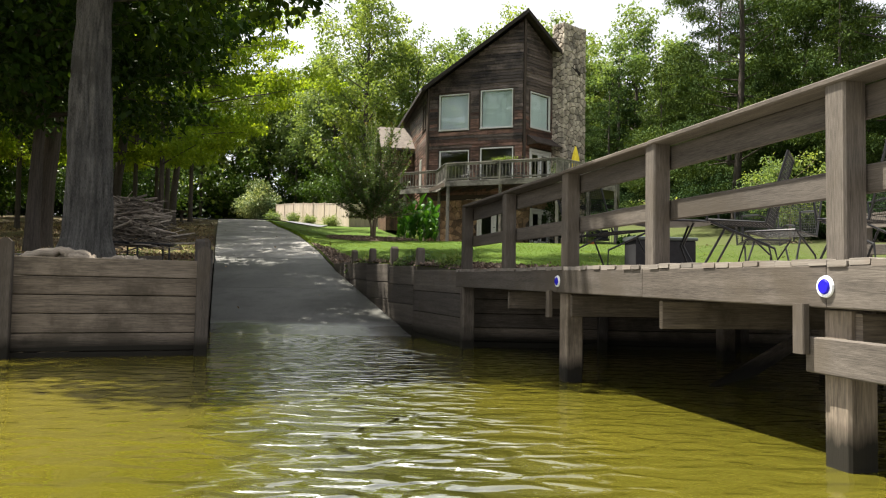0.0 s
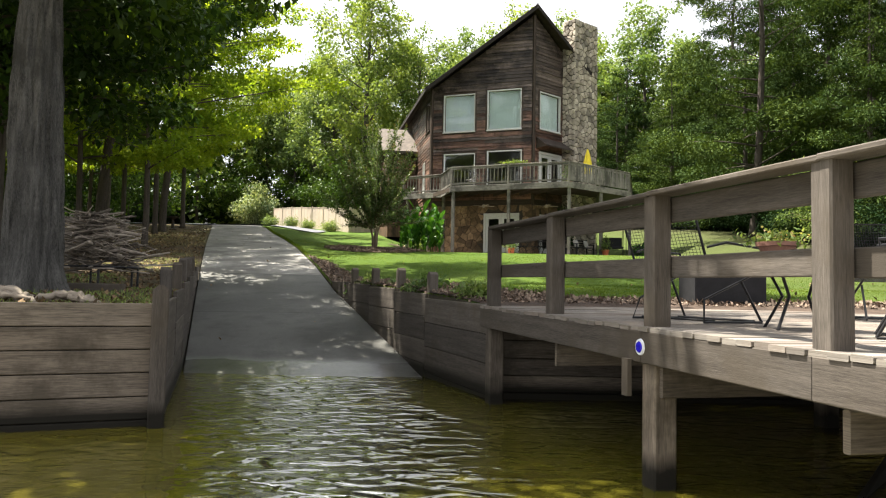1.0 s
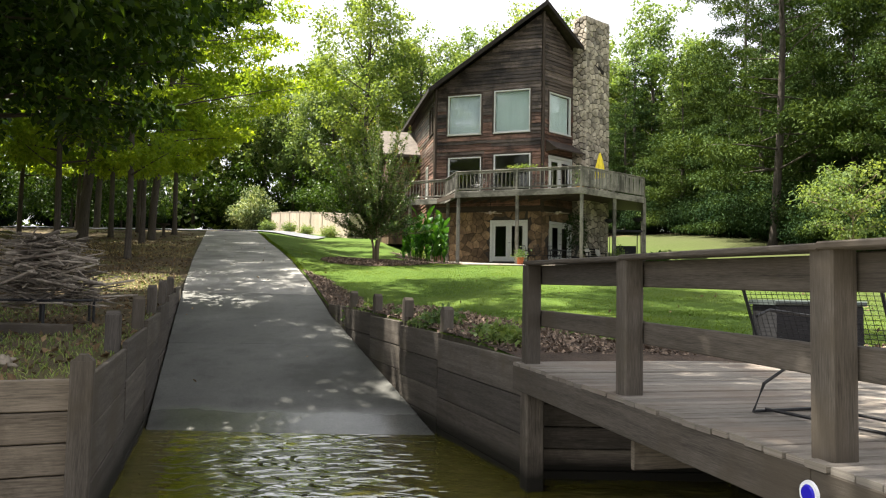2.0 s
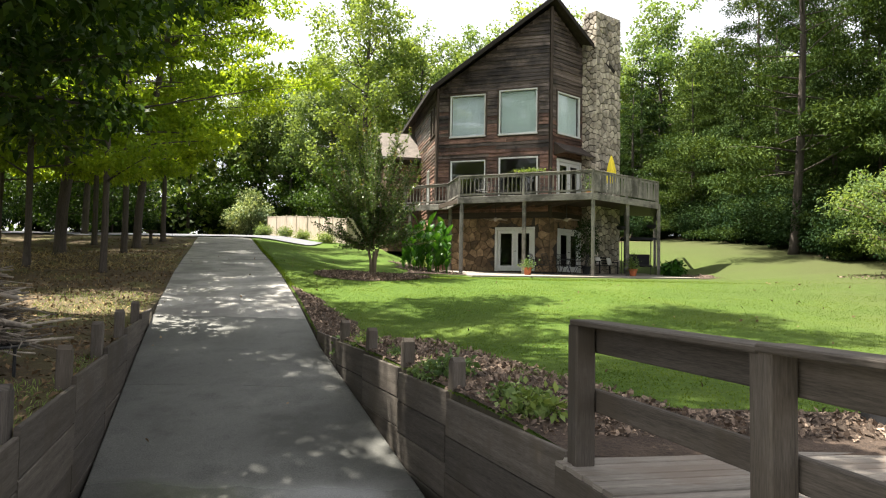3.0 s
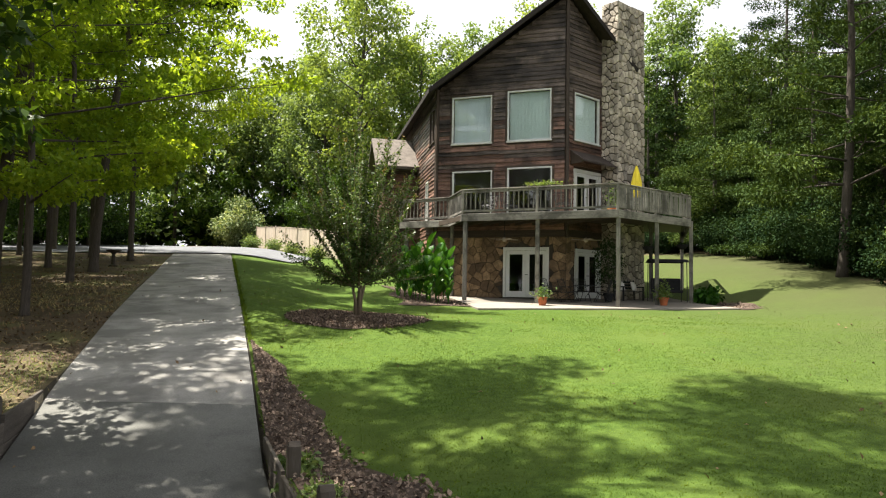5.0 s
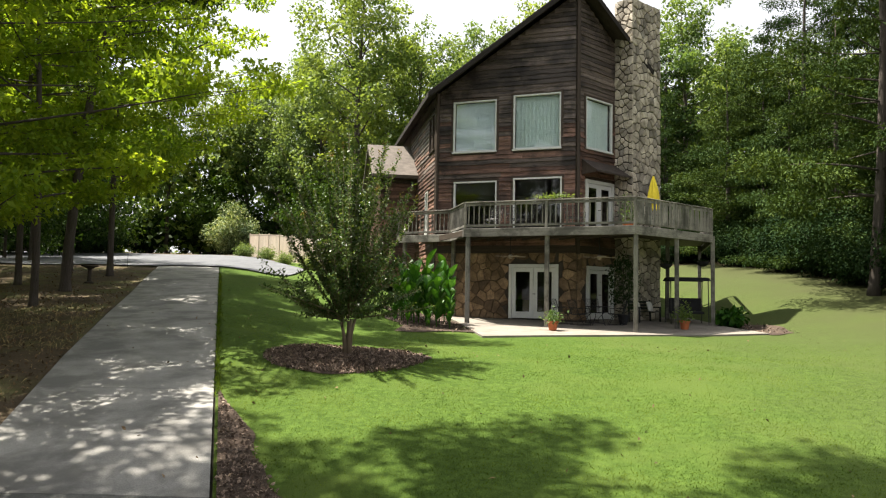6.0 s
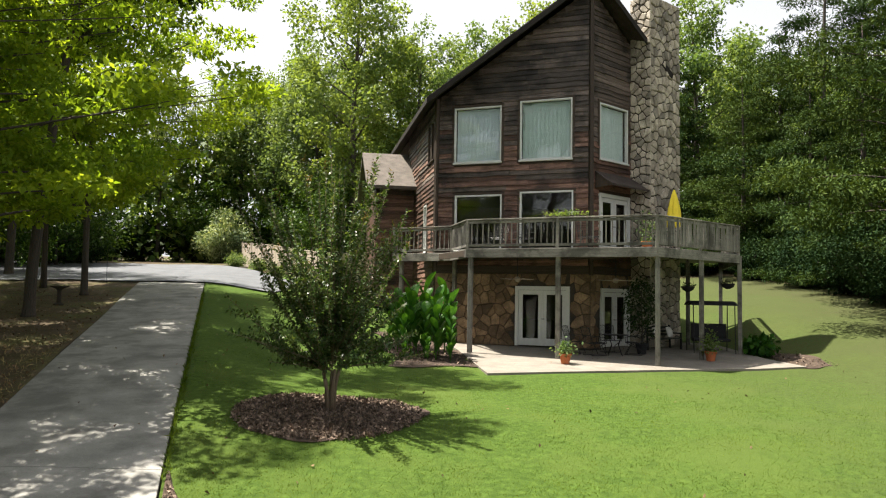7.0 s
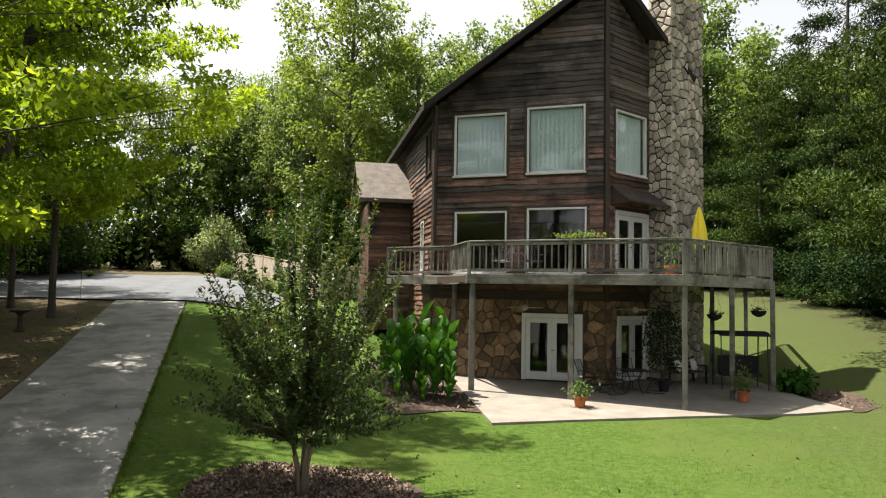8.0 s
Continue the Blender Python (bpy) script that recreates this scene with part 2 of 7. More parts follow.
OAK_LEAF = leafy("dark oak leaves", (0.02, 0.046, 0.0078), (0.04, 0.082, 0.0117), (0.078, 0.135, 0.019), 0.45, 0.28)
LIME_LEAF = leafy("yellow-green leaves", (0.15, 0.24, 0.022), (0.22, 0.325, 0.034), (0.32, 0.42, 0.05), 0.5, 0.54)
MID_LEAF = leafy("mid-green leaves", (0.105, 0.165, 0.052), (0.15, 0.22, 0.074), (0.21, 0.285, 0.1), 0.5, 0.45)
GREY_LEAF = leafy("grey-green leaves", (0.12, 0.178, 0.066), (0.165, 0.23, 0.09), (0.23, 0.3, 0.12), 0.5, 0.45)
PALE_LEAF = leafy("silvery shrub leaves", (0.075, 0.125, 0.062), (0.18, 0.25, 0.14), (0.45, 0.52, 0.37), 0.5, 0.25, spec=0.15)
PINE_LEAF = leafy("pine needles", (0.03, 0.056, 0.018), (0.044, 0.076, 0.024), (0.07, 0.108, 0.034), 0.75, 0.16, spec=0.06)
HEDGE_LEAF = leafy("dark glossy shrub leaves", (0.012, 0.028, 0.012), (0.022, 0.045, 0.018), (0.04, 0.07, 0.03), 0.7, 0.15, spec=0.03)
CRAPE_LEAF = leafy("small deep green leaves", (0.026, 0.058, 0.016), (0.062, 0.11, 0.032), (0.14, 0.185, 0.07), 0.34, 0.3, spec=0.26)
TIP_LEAF = leafy("reddish seed heads and new tips", (0.13, 0.1, 0.03), (0.17, 0.12, 0.045), (0.2, 0.17, 0.06), 0.6, 0.3)
CANNA_LEAF = leafy("broad bright green leaves", (0.018, 0.07, 0.01), (0.032, 0.105, 0.014), (0.065, 0.165, 0.022), 0.4, 0.3)
BED_LEAF = leafy("bedding plant leaves", (0.085, 0.145, 0.05), (0.15, 0.22, 0.085), (0.26, 0.33, 0.15), 0.5, 0.35)
GRASS_LEAF = leafy("grass blades", (0.06, 0.105, 0.012), (0.088, 0.145, 0.02), (0.13, 0.185, 0.034), 0.6, 0.45, patch=0.6, spec=0.05)
FLOWER = leafy("pink and yellow blossom", (0.5, 0.3, 0.26), (0.5, 0.47, 0.25), (0.6, 0.52, 0.3), 0.6, 0.3)

glass_m, gn, gl, gp = principled("window glass", 0.02, 0, 0.5)
gp.inputs["Transmission Weight"].default_value, gp.inputs["IOR"].default_value = 1.0, 1.45
gp.inputs["Base Color"].default_value = (0.96, 0.99, 0.98, 1)
GLASS = glass_m
WATER, qn, ql, qp = principled("muddy lake water", 0.015, 0, 0.5)
qp.inputs["IOR"].default_value = 1.33
wco = coords(qn, ql, "world", (1.0, 1.7, 1))
w1 = node(qn, "ShaderNodeTexNoise", Scale=1.5, Detail=2.0, Roughness=0.5, Distortion=0.4)
w2 = node(qn, "ShaderNodeTexNoise", Scale=3.0, Detail=1.0, Roughness=0.4, Distortion=0.6)
w4 = node(qn, "ShaderNodeTexNoise", Scale=12.0, Detail=2.0, Roughness=0.5, Distortion=0.5)
w3 = node(qn, "ShaderNodeTexNoise", Scale=0.35, Detail=2.0)
for w in (w1, w2, w3, w4):
    ql.new(wco, w.inputs["Vector"])
murk = ramp(qn, ql, w3.outputs[0], [(0.3, (0.064, 0.058, 0.006)), (0.7, (0.092, 0.08, 0.009))])
# breeze: ripples stand up along a lane towards the ramp, calm on both sides
xyz = qn.new("ShaderNodeSeparateXYZ")
ql.new(qn.new("ShaderNodeNewGeometry").outputs["Position"], xyz.inputs[0])
lane = node(qn, "ShaderNodeMath")
lane.operation = "MULTIPLY_ADD"
ql.new(xyz.outputs[1], lane.inputs[0])
lane.inputs[1].default_value = 0.2
ql.new(xyz.outputs[0], lane.inputs[2])
wob = node(qn, "ShaderNodeMath")
wob.operation = "MULTIPLY_ADD"
breeze = node(qn, "ShaderNodeTexNoise", Scale=0.8, Detail=3.0)
ql.new(coords(qn, ql, "world", (0.6, 1.0, 1)), breeze.inputs["Vector"])
ql.new(breeze.outputs[0], wob.inputs[0])
wob.inputs[1].default_value = 1.6
ql.new(lane.outputs[0], wob.inputs[2])
span = node(qn, "ShaderNodeMapRange")
span.inputs["From Min"].default_value, span.inputs["From Max"].default_value = -3.0, 5.0
ql.new(wob.outputs[0], span.inputs["Value"])
lane_mask = ramp(qn, ql, span.outputs[0], [(0.4, (0.1, 0.1, 0.1)), (0.48, (1, 1, 1)), (0.57, (1, 1, 1)), (0.7, (0.16, 0.16, 0.16))])
# IOR raised in the lane so the ripples' sky glints come out white
gloss = node(qn, "ShaderNodeMath")
gloss.operation = "MULTIPLY_ADD"
ql.new(lane_mask, gloss.inputs[0])
gloss.inputs[1].default_value, gloss.inputs[2].default_value = 3.0, 1.33
ql.new(gloss.outputs[0], qp.inputs["IOR"])
# crests: short steep fronts with flat backs
crest = qn.new("ShaderNodeMapRange")
crest.interpolation_type = "SMOOTHSTEP"
crest.inputs["From Min"].default_value, crest.inputs["From Max"].default_value = 0.4, 0.66
ql.new(w2.outputs[0], crest.inputs["Value"])
last = None
for w, dist in ((w1, 0.09), (crest, 0.06), (w4, 0.006)):
    b1 = node(qn, "ShaderNodeBump", Distance=dist)
    ql.new(lane_mask, b1.inputs["Strength"])
    ql.new(w.outputs[0], b1.inputs["Height"])
    if last:
        ql.new(last, b1.inputs["Normal"])
    last = b1.outputs[0]
ql.new(last, qp.inputs["Normal"])
# dark tree reflections are painted into the base colour along the same lane
# paler silt over the shallows, with the sunlit brightness put into its colour
sunlit_silt = qn.new("ShaderNodeMapRange")
sunlit_silt.inputs["From Min"].default_value, sunlit_silt.inputs["From Max"].default_value = 0.1, -1.7
ql.new(wob.outputs[0], sunlit_silt.inputs["Value"])
murk = mixed(qn, ql, murk, (0.108, 0.09, 0.011), sunlit_silt.outputs[0])
ql.new(mixed(qn, ql, murk, (0.045, 0.047, 0.01), lane_mask), qp.inputs["Base Color"])


# ---- builders ----
class Build:
    """Gathers corners, faces and lengthwise coordinates of one mesh."""

    def __init__(self):
        self.v, self.f, self.uv = [], [], []

    def face(self, pts, uv=None):
        k = len(self.v)
        self.v += [tuple(p) for p in pts]
        self.f.append(tuple(range(k, k + len(pts))))
        self.uv += uv or [(p[0], p[1]) for p in pts]

    def beam(self, p, q, w, h, up=(0, 0, 1), c=0.006, shift=None):
        """A board from p to q, w wide across and h along up, with eased edges."""
        p, q = Vector(p), Vector(q)
        a = (q - p).normalized()
        s = a.cross(Vector(up))
        s = s.normalized() if s.length > 1e-6 else a.orthogonal().normalized()
        u = s.cross(a).normalized()
        c = min(c, w * 0.3, h * 0.3)
        ring = [(w / 2 - c, h / 2), (w / 2, h / 2 - c), (w / 2, -h / 2 + c), (w / 2 - c, -h / 2),
                (-w / 2 + c, -h / 2), (-w / 2, -h / 2 + c), (-w / 2, h / 2 - c), (-w / 2 + c, h / 2)]
        k, n = len(self.v), len(self.f)
        off = shift if shift is not None else (p.x * 1.7 + p.y * 2.3 + p.z * 3.1) % 7
        length = (q - p).length
        for e in (p, q):
            self.v += [tuple(e + s * x + u * y) for x, y in ring]
        run = 0.0
        for i in range(8):
            j = (i + 1) % 8
            d = math.hypot(ring[j][0] - ring[i][0], ring[j][1] - ring[i][1])
            self.f.append((k + i, k + j, k + 8 + j, k + 8 + i))
            self.uv += [(off, off + run), (off, off + run + d), (off + length, off + run + d), (off + length, off + run)]
            run += d
        self.f.append(tuple(k + i for i in reversed(range(8))))
        self.uv += [(off + x * 0.2, off + y * 2) for x, y in reversed(ring)]
        self.f.append(tuple(k + 8 + i for i in range(8)))
        self.uv += [(off + x * 0.2, off + y * 2) for x, y in ring]
        return self

    def tube(self, pts, radii, sides=8, cap=True):
        """A round limb through pts."""
        pts = [Vector(p) for p in pts]
        k, run = len(self.v), 0.0
        side = None
        runs = []
        for i, p in enumerate(pts):
            a = (pts[min(i + 1, len(pts) - 1)] - pts[max(i - 1, 0)]).normalized()
            if side is None:
                side = a.orthogonal().normalized()
            side = (side - a * side.dot(a)).normalized()
            other = a.cross(side)
            if i:
                run += (p - pts[i - 1]).length
            runs.append(run)
            for j in range(sides):
                t = 2 * math.pi * j / sides
                self.v.append(tuple(p + (side * math.cos(t) + other * math.sin(t)) * radii[i]))
        for i in range(len(pts) - 1):
            for j in range(sides):
                m = (j + 1) % sides
                self.f.append((k + i * sides + j, k + i * sides + m, k + (i + 1) * sides + m, k + (i + 1) * sides + j))
                v0, v1 = j / sides * 6.28 * radii[0], (j + 1) / sides * 6.28 * radii[0]
                self.uv += [(runs[i], v0), (runs[i], v1), (runs[i + 1], v1), (runs[i + 1], v0)]
        if cap:
            for first, order in ((k, reversed(range(sides))), (k + (len(pts) - 1) * sides, range(sides))):
                self.f.append(tuple(first + j for j in order))
                self.uv += [(0, 0)] * sides
        return self

    def lathe(self, centre, rings, sides=16):
        """A turned body: rings of (radius, height) from bottom to top."""
        c = Vector(centre)
        k = len(self.v)
        for r, h in rings:
            self.v += [(c.x + r * math.cos(2 * math.pi * j / sides), c.y + r * math.sin(2 * math.pi * j / sides), c.z + h) for j in range(sides)]
        for i in range(len(rings) - 1):
            for j in range(sides):
                m = (j + 1) % sides
                self.f.append((k + i * sides + j, k + i * sides + m, k + (i + 1) * sides + m, k + (i + 1) * sides + j))
                self.uv += [(0, 0), (0.1, 0), (0.1, 0.1), (0, 0.1)]
        for first, order in ((k, reversed(range(sides))), (k + (len(rings) - 1) * sides, range(sides))):
            self.f.append(tuple(first + j for j in order))
            self.uv += [(0, 0)] * sides
        return self

    def prism(self, pts, down):
        """A flat outline pts, given thickness by the vector down."""
        pts, down = [Vector(p) for p in pts], Vector(down)
        self.face(pts)
        self.face([p + down for p in reversed(pts)])
        for i, p in enumerate(pts):
            q = pts[(i + 1) % len(pts)]
            length = (q - p).length
            self.face([p, p + down, q + down, q], [(0, 0), (0, down.length), (length, down.length), (length, 0)])
        return self

    def mesh(self, name, smooth=False):
        me = bpy.data.meshes.new(name)
        me.from_pydata(self.v, [], self.f)
        uv = me.uv_layers.new(name="UVMap")
        uv.data.foreach_set("uv", np.array(self.uv, np.float32).ravel())
        if smooth:
            me.polygons.foreach_set("use_smooth", np.ones(len(me.polygons), bool))
        me.update()
        return me


def thing(name, place, label, category, group="", turn=0.0, kind=""):
    ob = new(name)
    ob.matrix_world = pose(place[0], place[1], place[2], 0, 0, turn)
    ob.empty_display_size = 0.2
    return tagged(ob, label, category, group, kind)


def root_of(ob):
    m = Matrix()
    while ob:
        m = ob.matrix_basis @ m
        ob = ob.parent
    return m


def part(name, build, material, parent, label="", smooth=False, local=False, shared=None, at=None, kind=""):
    """One mesh object under a thing or a part. The build is in world metres unless local."""
    me = shared or build.mesh(name, smooth)
    if not local and shared is None:
        me.transform(root_of(parent).inverted())
    if not me.materials:
        me.materials.append(material)
    ob = new(name, me)
    ob.parent = parent
    if at is not None:
        ob.matrix_basis = root_of(parent).inverted() @ at
    return tagged(ob, label, kind=kind)


def single(name, build, material, label, category, kind="", smooth=False, group=""):
    me = build.mesh(name, smooth)
    me.materials.append(material)
    return tagged(new(name, me), label, category, group, kind)


def lerp_table(v, table):
    xs, ys = zip(*table)
    return np.interp(v, xs, ys)
# ---- the site: lake, slope, drive ----
def drive_left(y):
    return -6.46 - 0.306 * (np.clip(y, -5, 62) - 20.6)


def drive_right(y):
    return drive_left(y) + 3.5 + np.clip(20.5 - np.clip(y, -5, 62), 0, None) * 0.075


DRIVE_Z = [(-60, -4), (5, -2.0), (14.2, 0.0), (20, 1.25), (24.5, 2.1), (30, 2.93), (36, 3.65), (42, 4.3), (48, 5.05), (54.5, 5.77), (60, 6.2), (68, 6.85), (78, 7.6), (90, 8.2), (200, 14), (600, 27)]
RIGHT_Z = [(8, 1.0), (11, 1.1), (13, 1.3), (16, 1.45), (20, 1.62), (24, 2.12), (30, 2.86), (34, 3.0), (37, 3.12), (41, 3.6), (45, 4.15), (50, 4.85), (58, 5.55), (66, 6.5), (78, 7.6), (90, 8.2), (200, 14), (600, 27)]
LEFT_Z = [(8, 1.05), (10, 1.15), (13, 1.26), (17, 1.5), (21, 1.72), (26, 2.25), (31, 2.95), (36, 3.65), (42, 4.25), (48, 5.0), (54.5, 5.72), (60, 6.15), (68, 6.8), (78, 7.6), (90, 8.2), (200, 14), (600, 27)]
PROW = Vector((4.59, 42.2, 0))
DIR_L = Vector((-math.cos(radians(20)), math.sin(radians(20)), 0))
DIR_R = Vector((math.cos(radians(42)), math.sin(radians(42)), 0))
OUT_L = Vector((-math.sin(radians(20)), -math.cos(radians(20)), 0))
OUT_R = Vector((math.sin(radians(42)), -math.cos(radians(42)), 0))
AXIS = Vector((math.cos(radians(101)), math.sin(radians(101)), 0))
ACROSS = Vector((math.cos(radians(11)), math.sin(radians(11)), 0))
PATIO_Z = 3.52
SHORE, SHORE_RIGHT = 9.75, 12.1
RING = (-2.97, 30.75, 1.85)


def smooth(e0, e1, v):
    t = np.clip((v - e0) / (e1 - e0), 0, 1)
    return t * t * (3 - 2 * t)


def house_uv(x, y):
    dx, dy = x - PROW.x, y - PROW.y
    return dx * ACROSS.x + dy * ACROSS.y, dx * AXIS.x + dy * AXIS.y


def patio_z(x, y):
    """The patio falls gently from the house wall towards the lawn."""
    return 3.24 + 0.055 * (y - 38.3)


def ground_z(x, y):
    """Height of dry land."""
    x, y = np.asarray(x, float), np.asarray(y, float)
    dz = lerp_table(y, DRIVE_Z)
    near = smooth(0.0, 4.5, x - drive_right(y)) * (y > 19) + (y <= 19)
    right = dz * (1 - near) + lerp_table(y, RIGHT_Z) * near
    right = right + 0.09 * np.clip(x - 10, 0, 9) * smooth(24, 40, y)
    left = lerp_table(y, LEFT_Z) + 0.06 * np.sin(x * 0.9 + 1) * np.sin(y * 0.7) * smooth(0, 2, drive_left(y) - x)
    z = np.where(x < drive_left(y), left, np.where(x > drive_right(y), right, dz))
    u, v = house_uv(x, y)
    pad = smooth(-7.8, -4.9, u) * smooth(9.5, 6.0, u) * smooth(-8.5, -4.8, v) * smooth(13, 5, v)
    pad = pad * smooth(0.2, 4.0, x - drive_right(y))
    return z * (1 - pad) + (patio_z(x, y) - 0.06) * pad


def spread(start, step, grow, stop):
    out = [start]
    while out[-1] < stop:
        out.append(out[-1] + step)
        if out[-1] - start > 17:
            step *= grow
    return out


rows_r = list(-np.array(spread(0.01, 0.6, 1.35, 400))[::-1] + SHORE) + [SHORE + v for v in spread(0.01, 0.24, 1.0, 17)]
while rows_r[-1] < 75:
    rows_r.append(rows_r[-1] + 0.24 + 0.004 * max(0, rows_r[-1] - 45))
step = 0.6
while rows_r[-1] < 900:
    rows_r.append(rows_r[-1] + step)
    step *= 1.2
out_cols = spread(0.01, 0.24, 1.22, 500)
cols = [(-1, a) for a in reversed(out_cols)] + [(0, f) for f in (0.003, 0.25, 0.5, 0.75, 0.997)] + [(1, b) for b in out_cols]
R = np.array(rows_r)
fade = np.clip(1 - (R - SHORE) / 15.0, 0, 1)
fade[R < SHORE] = 1
gx, gy, gz, low = [], [], [], []
for side, a in cols:
    guess = 0.355 * np.clip(-a, -12, 0) + 0.05 if side < 0 else (SHORE_RIGHT - SHORE if side > 0 else (SHORE_RIGHT - SHORE) * a)
    y = R + guess * fade
    # behind the ramp walls the bank starts at the back of the boards
    back = np.where(y < 22.4, 0.04, 0.0)
    x = drive_left(y) - a - back if side < 0 else (drive_right(y) + a + back if side > 0 else drive_left(y) * (1 - a) + drive_right(y) * a)
    if side == 0 and (a < 0.01 or a > 0.99):
        x = x + (back if a > 0.5 else -back)
    z = ground_z(x, y)
    wet = R < SHORE
    deep = -1.1 - 0.12 * np.clip(SHORE - R, 0, 25) + 9 * smooth(150, 260, SHORE - R)
    if side == 0:
        z = lerp_table(y, DRIVE_Z) - 0.14
        z = np.where(R < -4, deep, z)
    else:
        z = np.where(wet, deep, z)
    gx.append(x), gy.append(y), gz.append(z), low.append(wet | (side == 0))
gx, gy, gz = (np.array(v).T for v in (gx, gy, gz))
rough_z = np.array([[noise.noise((x * 0.8, y * 0.8, 0)) * (0.03 if x < -6 else 0.01) for x, y in zip(a, b)] for a, b in zip(gx, gy)])
gz += rough_z * ~np.array(low).T
nr, nc = gx.shape
verts = np.stack([gx, gy, gz], -1).reshape(-1, 3)
idx = np.arange(nr * nc).reshape(nr, nc)
faces = np.stack([idx[:-1, :-1], idx[:-1, 1:], idx[1:, 1:], idx[1:, :-1]], -1).reshape(-1, 4)
ground_me = bpy.data.meshes.new("ground")
ground_me.from_pydata(verts.tolist(), [], faces.tolist())
for m in (LAWN, DIRT, MULCH, BED):
    ground_me.materials.append(m)
mid = verts[faces].mean(1)


def bed_width(y):
    return lerp_table(y, [(12, 1.9), (18.5, 1.5), (22, 0.9), (25.5, 0.45), (27.5, 0.0)])


def wood_edge(y):
    return lerp_table(y, [(20, 19), (33, 16.6), (40, 16.9), (46, 17.3), (58, 18.0), (63, 16.5), (66, 8), (69, -6)])


def cover(x, y):
    """0 lawn, 1 woodland soil, 2 mulch, 3 lake bed: what lies on the land at a place."""
    jit = 0.18 * np.sin(x * 3.1 + y * 1.7) + 0.12 * np.sin(y * 5.3 - x * 2.2)
    kind = np.zeros(np.shape(x), int)
    kind[(x > wood_edge(y) + 1.9 + 2 * jit) | (y > 68 + 3 * jit)] = 1
    kind[x < drive_left(y)] = 1
    kind[(x < -14 + jit) & (y > 57) & (y < 72) & (x > -60)] = 0
    return kind


kinds = cover(mid[:, 0], mid[:, 1])
deep_face = (np.array(low).T[:-1, :-1].ravel()) | (np.array(low).T[1:, 1:].ravel())
kinds[deep_face] = 3
ground_me.polygons.foreach_set("material_index", kinds.astype(np.int32))
ground_me.polygons.foreach_set("use_smooth", np.ones(len(faces), bool))
ground_me.update()
tagged(new("ground", ground_me), "sloping lakeside ground with lawn, mulch and woodland soil", "ground", kind="structure")

wb = Build()
wb.face([(-420, -300, 0), (420, -300, 0), (420, 15.5, 0), (-420, 15.5, 0)])
single("water", wb, WATER, "rippled olive-brown lake water beside the boat ramp", "water", "structure")

# concrete drive and boat ramp, slab by slab
driveway = thing("driveway", (-5, 22, 1.5), "long weathered grey concrete driveway and boat ramp", "driveway", kind="structure")
cuts = [4.0, 9.0, 13.6, 18.2, 22.8, 27.4, 32.0, 36.6, 41.2, 45.8, 50.4, 54.6]
for y0, y1 in zip(cuts, cuts[1:]):
    b = Build()
    ys = np.linspace(y0 + 0.006, y1 - 0.006, 7)
    lines = []
    for y in ys:
        z = float(lerp_table(y, DRIVE_Z))
        l, r = float(drive_left(y)) + 0.03, float(drive_right(y)) - 0.03
        lines.append([(l, y, z - 0.1), (l, y, z - 0.008), (l + 0.02, y, z), (l * 0.5 + r * 0.5, y, z + 0.015), (r - 0.02, y, z), (r, y, z - 0.008), (r, y, z - 0.1)])
    for a, c in zip(lines, lines[1:]):
        for i in range(6):
            b.face([a[i], a[i + 1], c[i + 1], c[i]])
    b.face(lines[0][::-1])
    b.face(lines[-1])
    part("slab", b, RAMP_CONCRETE if y1 < 23 else CONCRETE, driveway)

# cross road at the top of the rise
rb = Build()
xs = np.linspace(-70, -9.6, 50)
for a, c in zip(xs, xs[1:]):
    def road_pt(x, y):
        return (x, y, float(ground_z(x, y)) + 0.085)
    near = lambda x: 54.6 + 0.1 * (x + 14) * (x < -14) * 0.4 + 0.5 * math.sin(x * 0.2)
    far = lambda x: max(min(76.0 + 0.5 * math.sin(x * 0.15 + 1), 58.0 + (-7.9 - x) * 1.6), near(x) + 0.3)
    for k in range(4):
        f0, f1 = k / 4, (k + 1) / 4
        rb.face([road_pt(a, near(a) * (1 - f0) + far(a) * f0), road_pt(c, near(c) * (1 - f0) + far(c) * f0),
                 road_pt(c, near(c) * (1 - f1) + far(c) * f1), road_pt(a, near(a) * (1 - f1) + far(a) * f1)])
single("road", rb, ASPHALT, "pale grey turning area and lane at the top of the drive", "road", "structure", True)


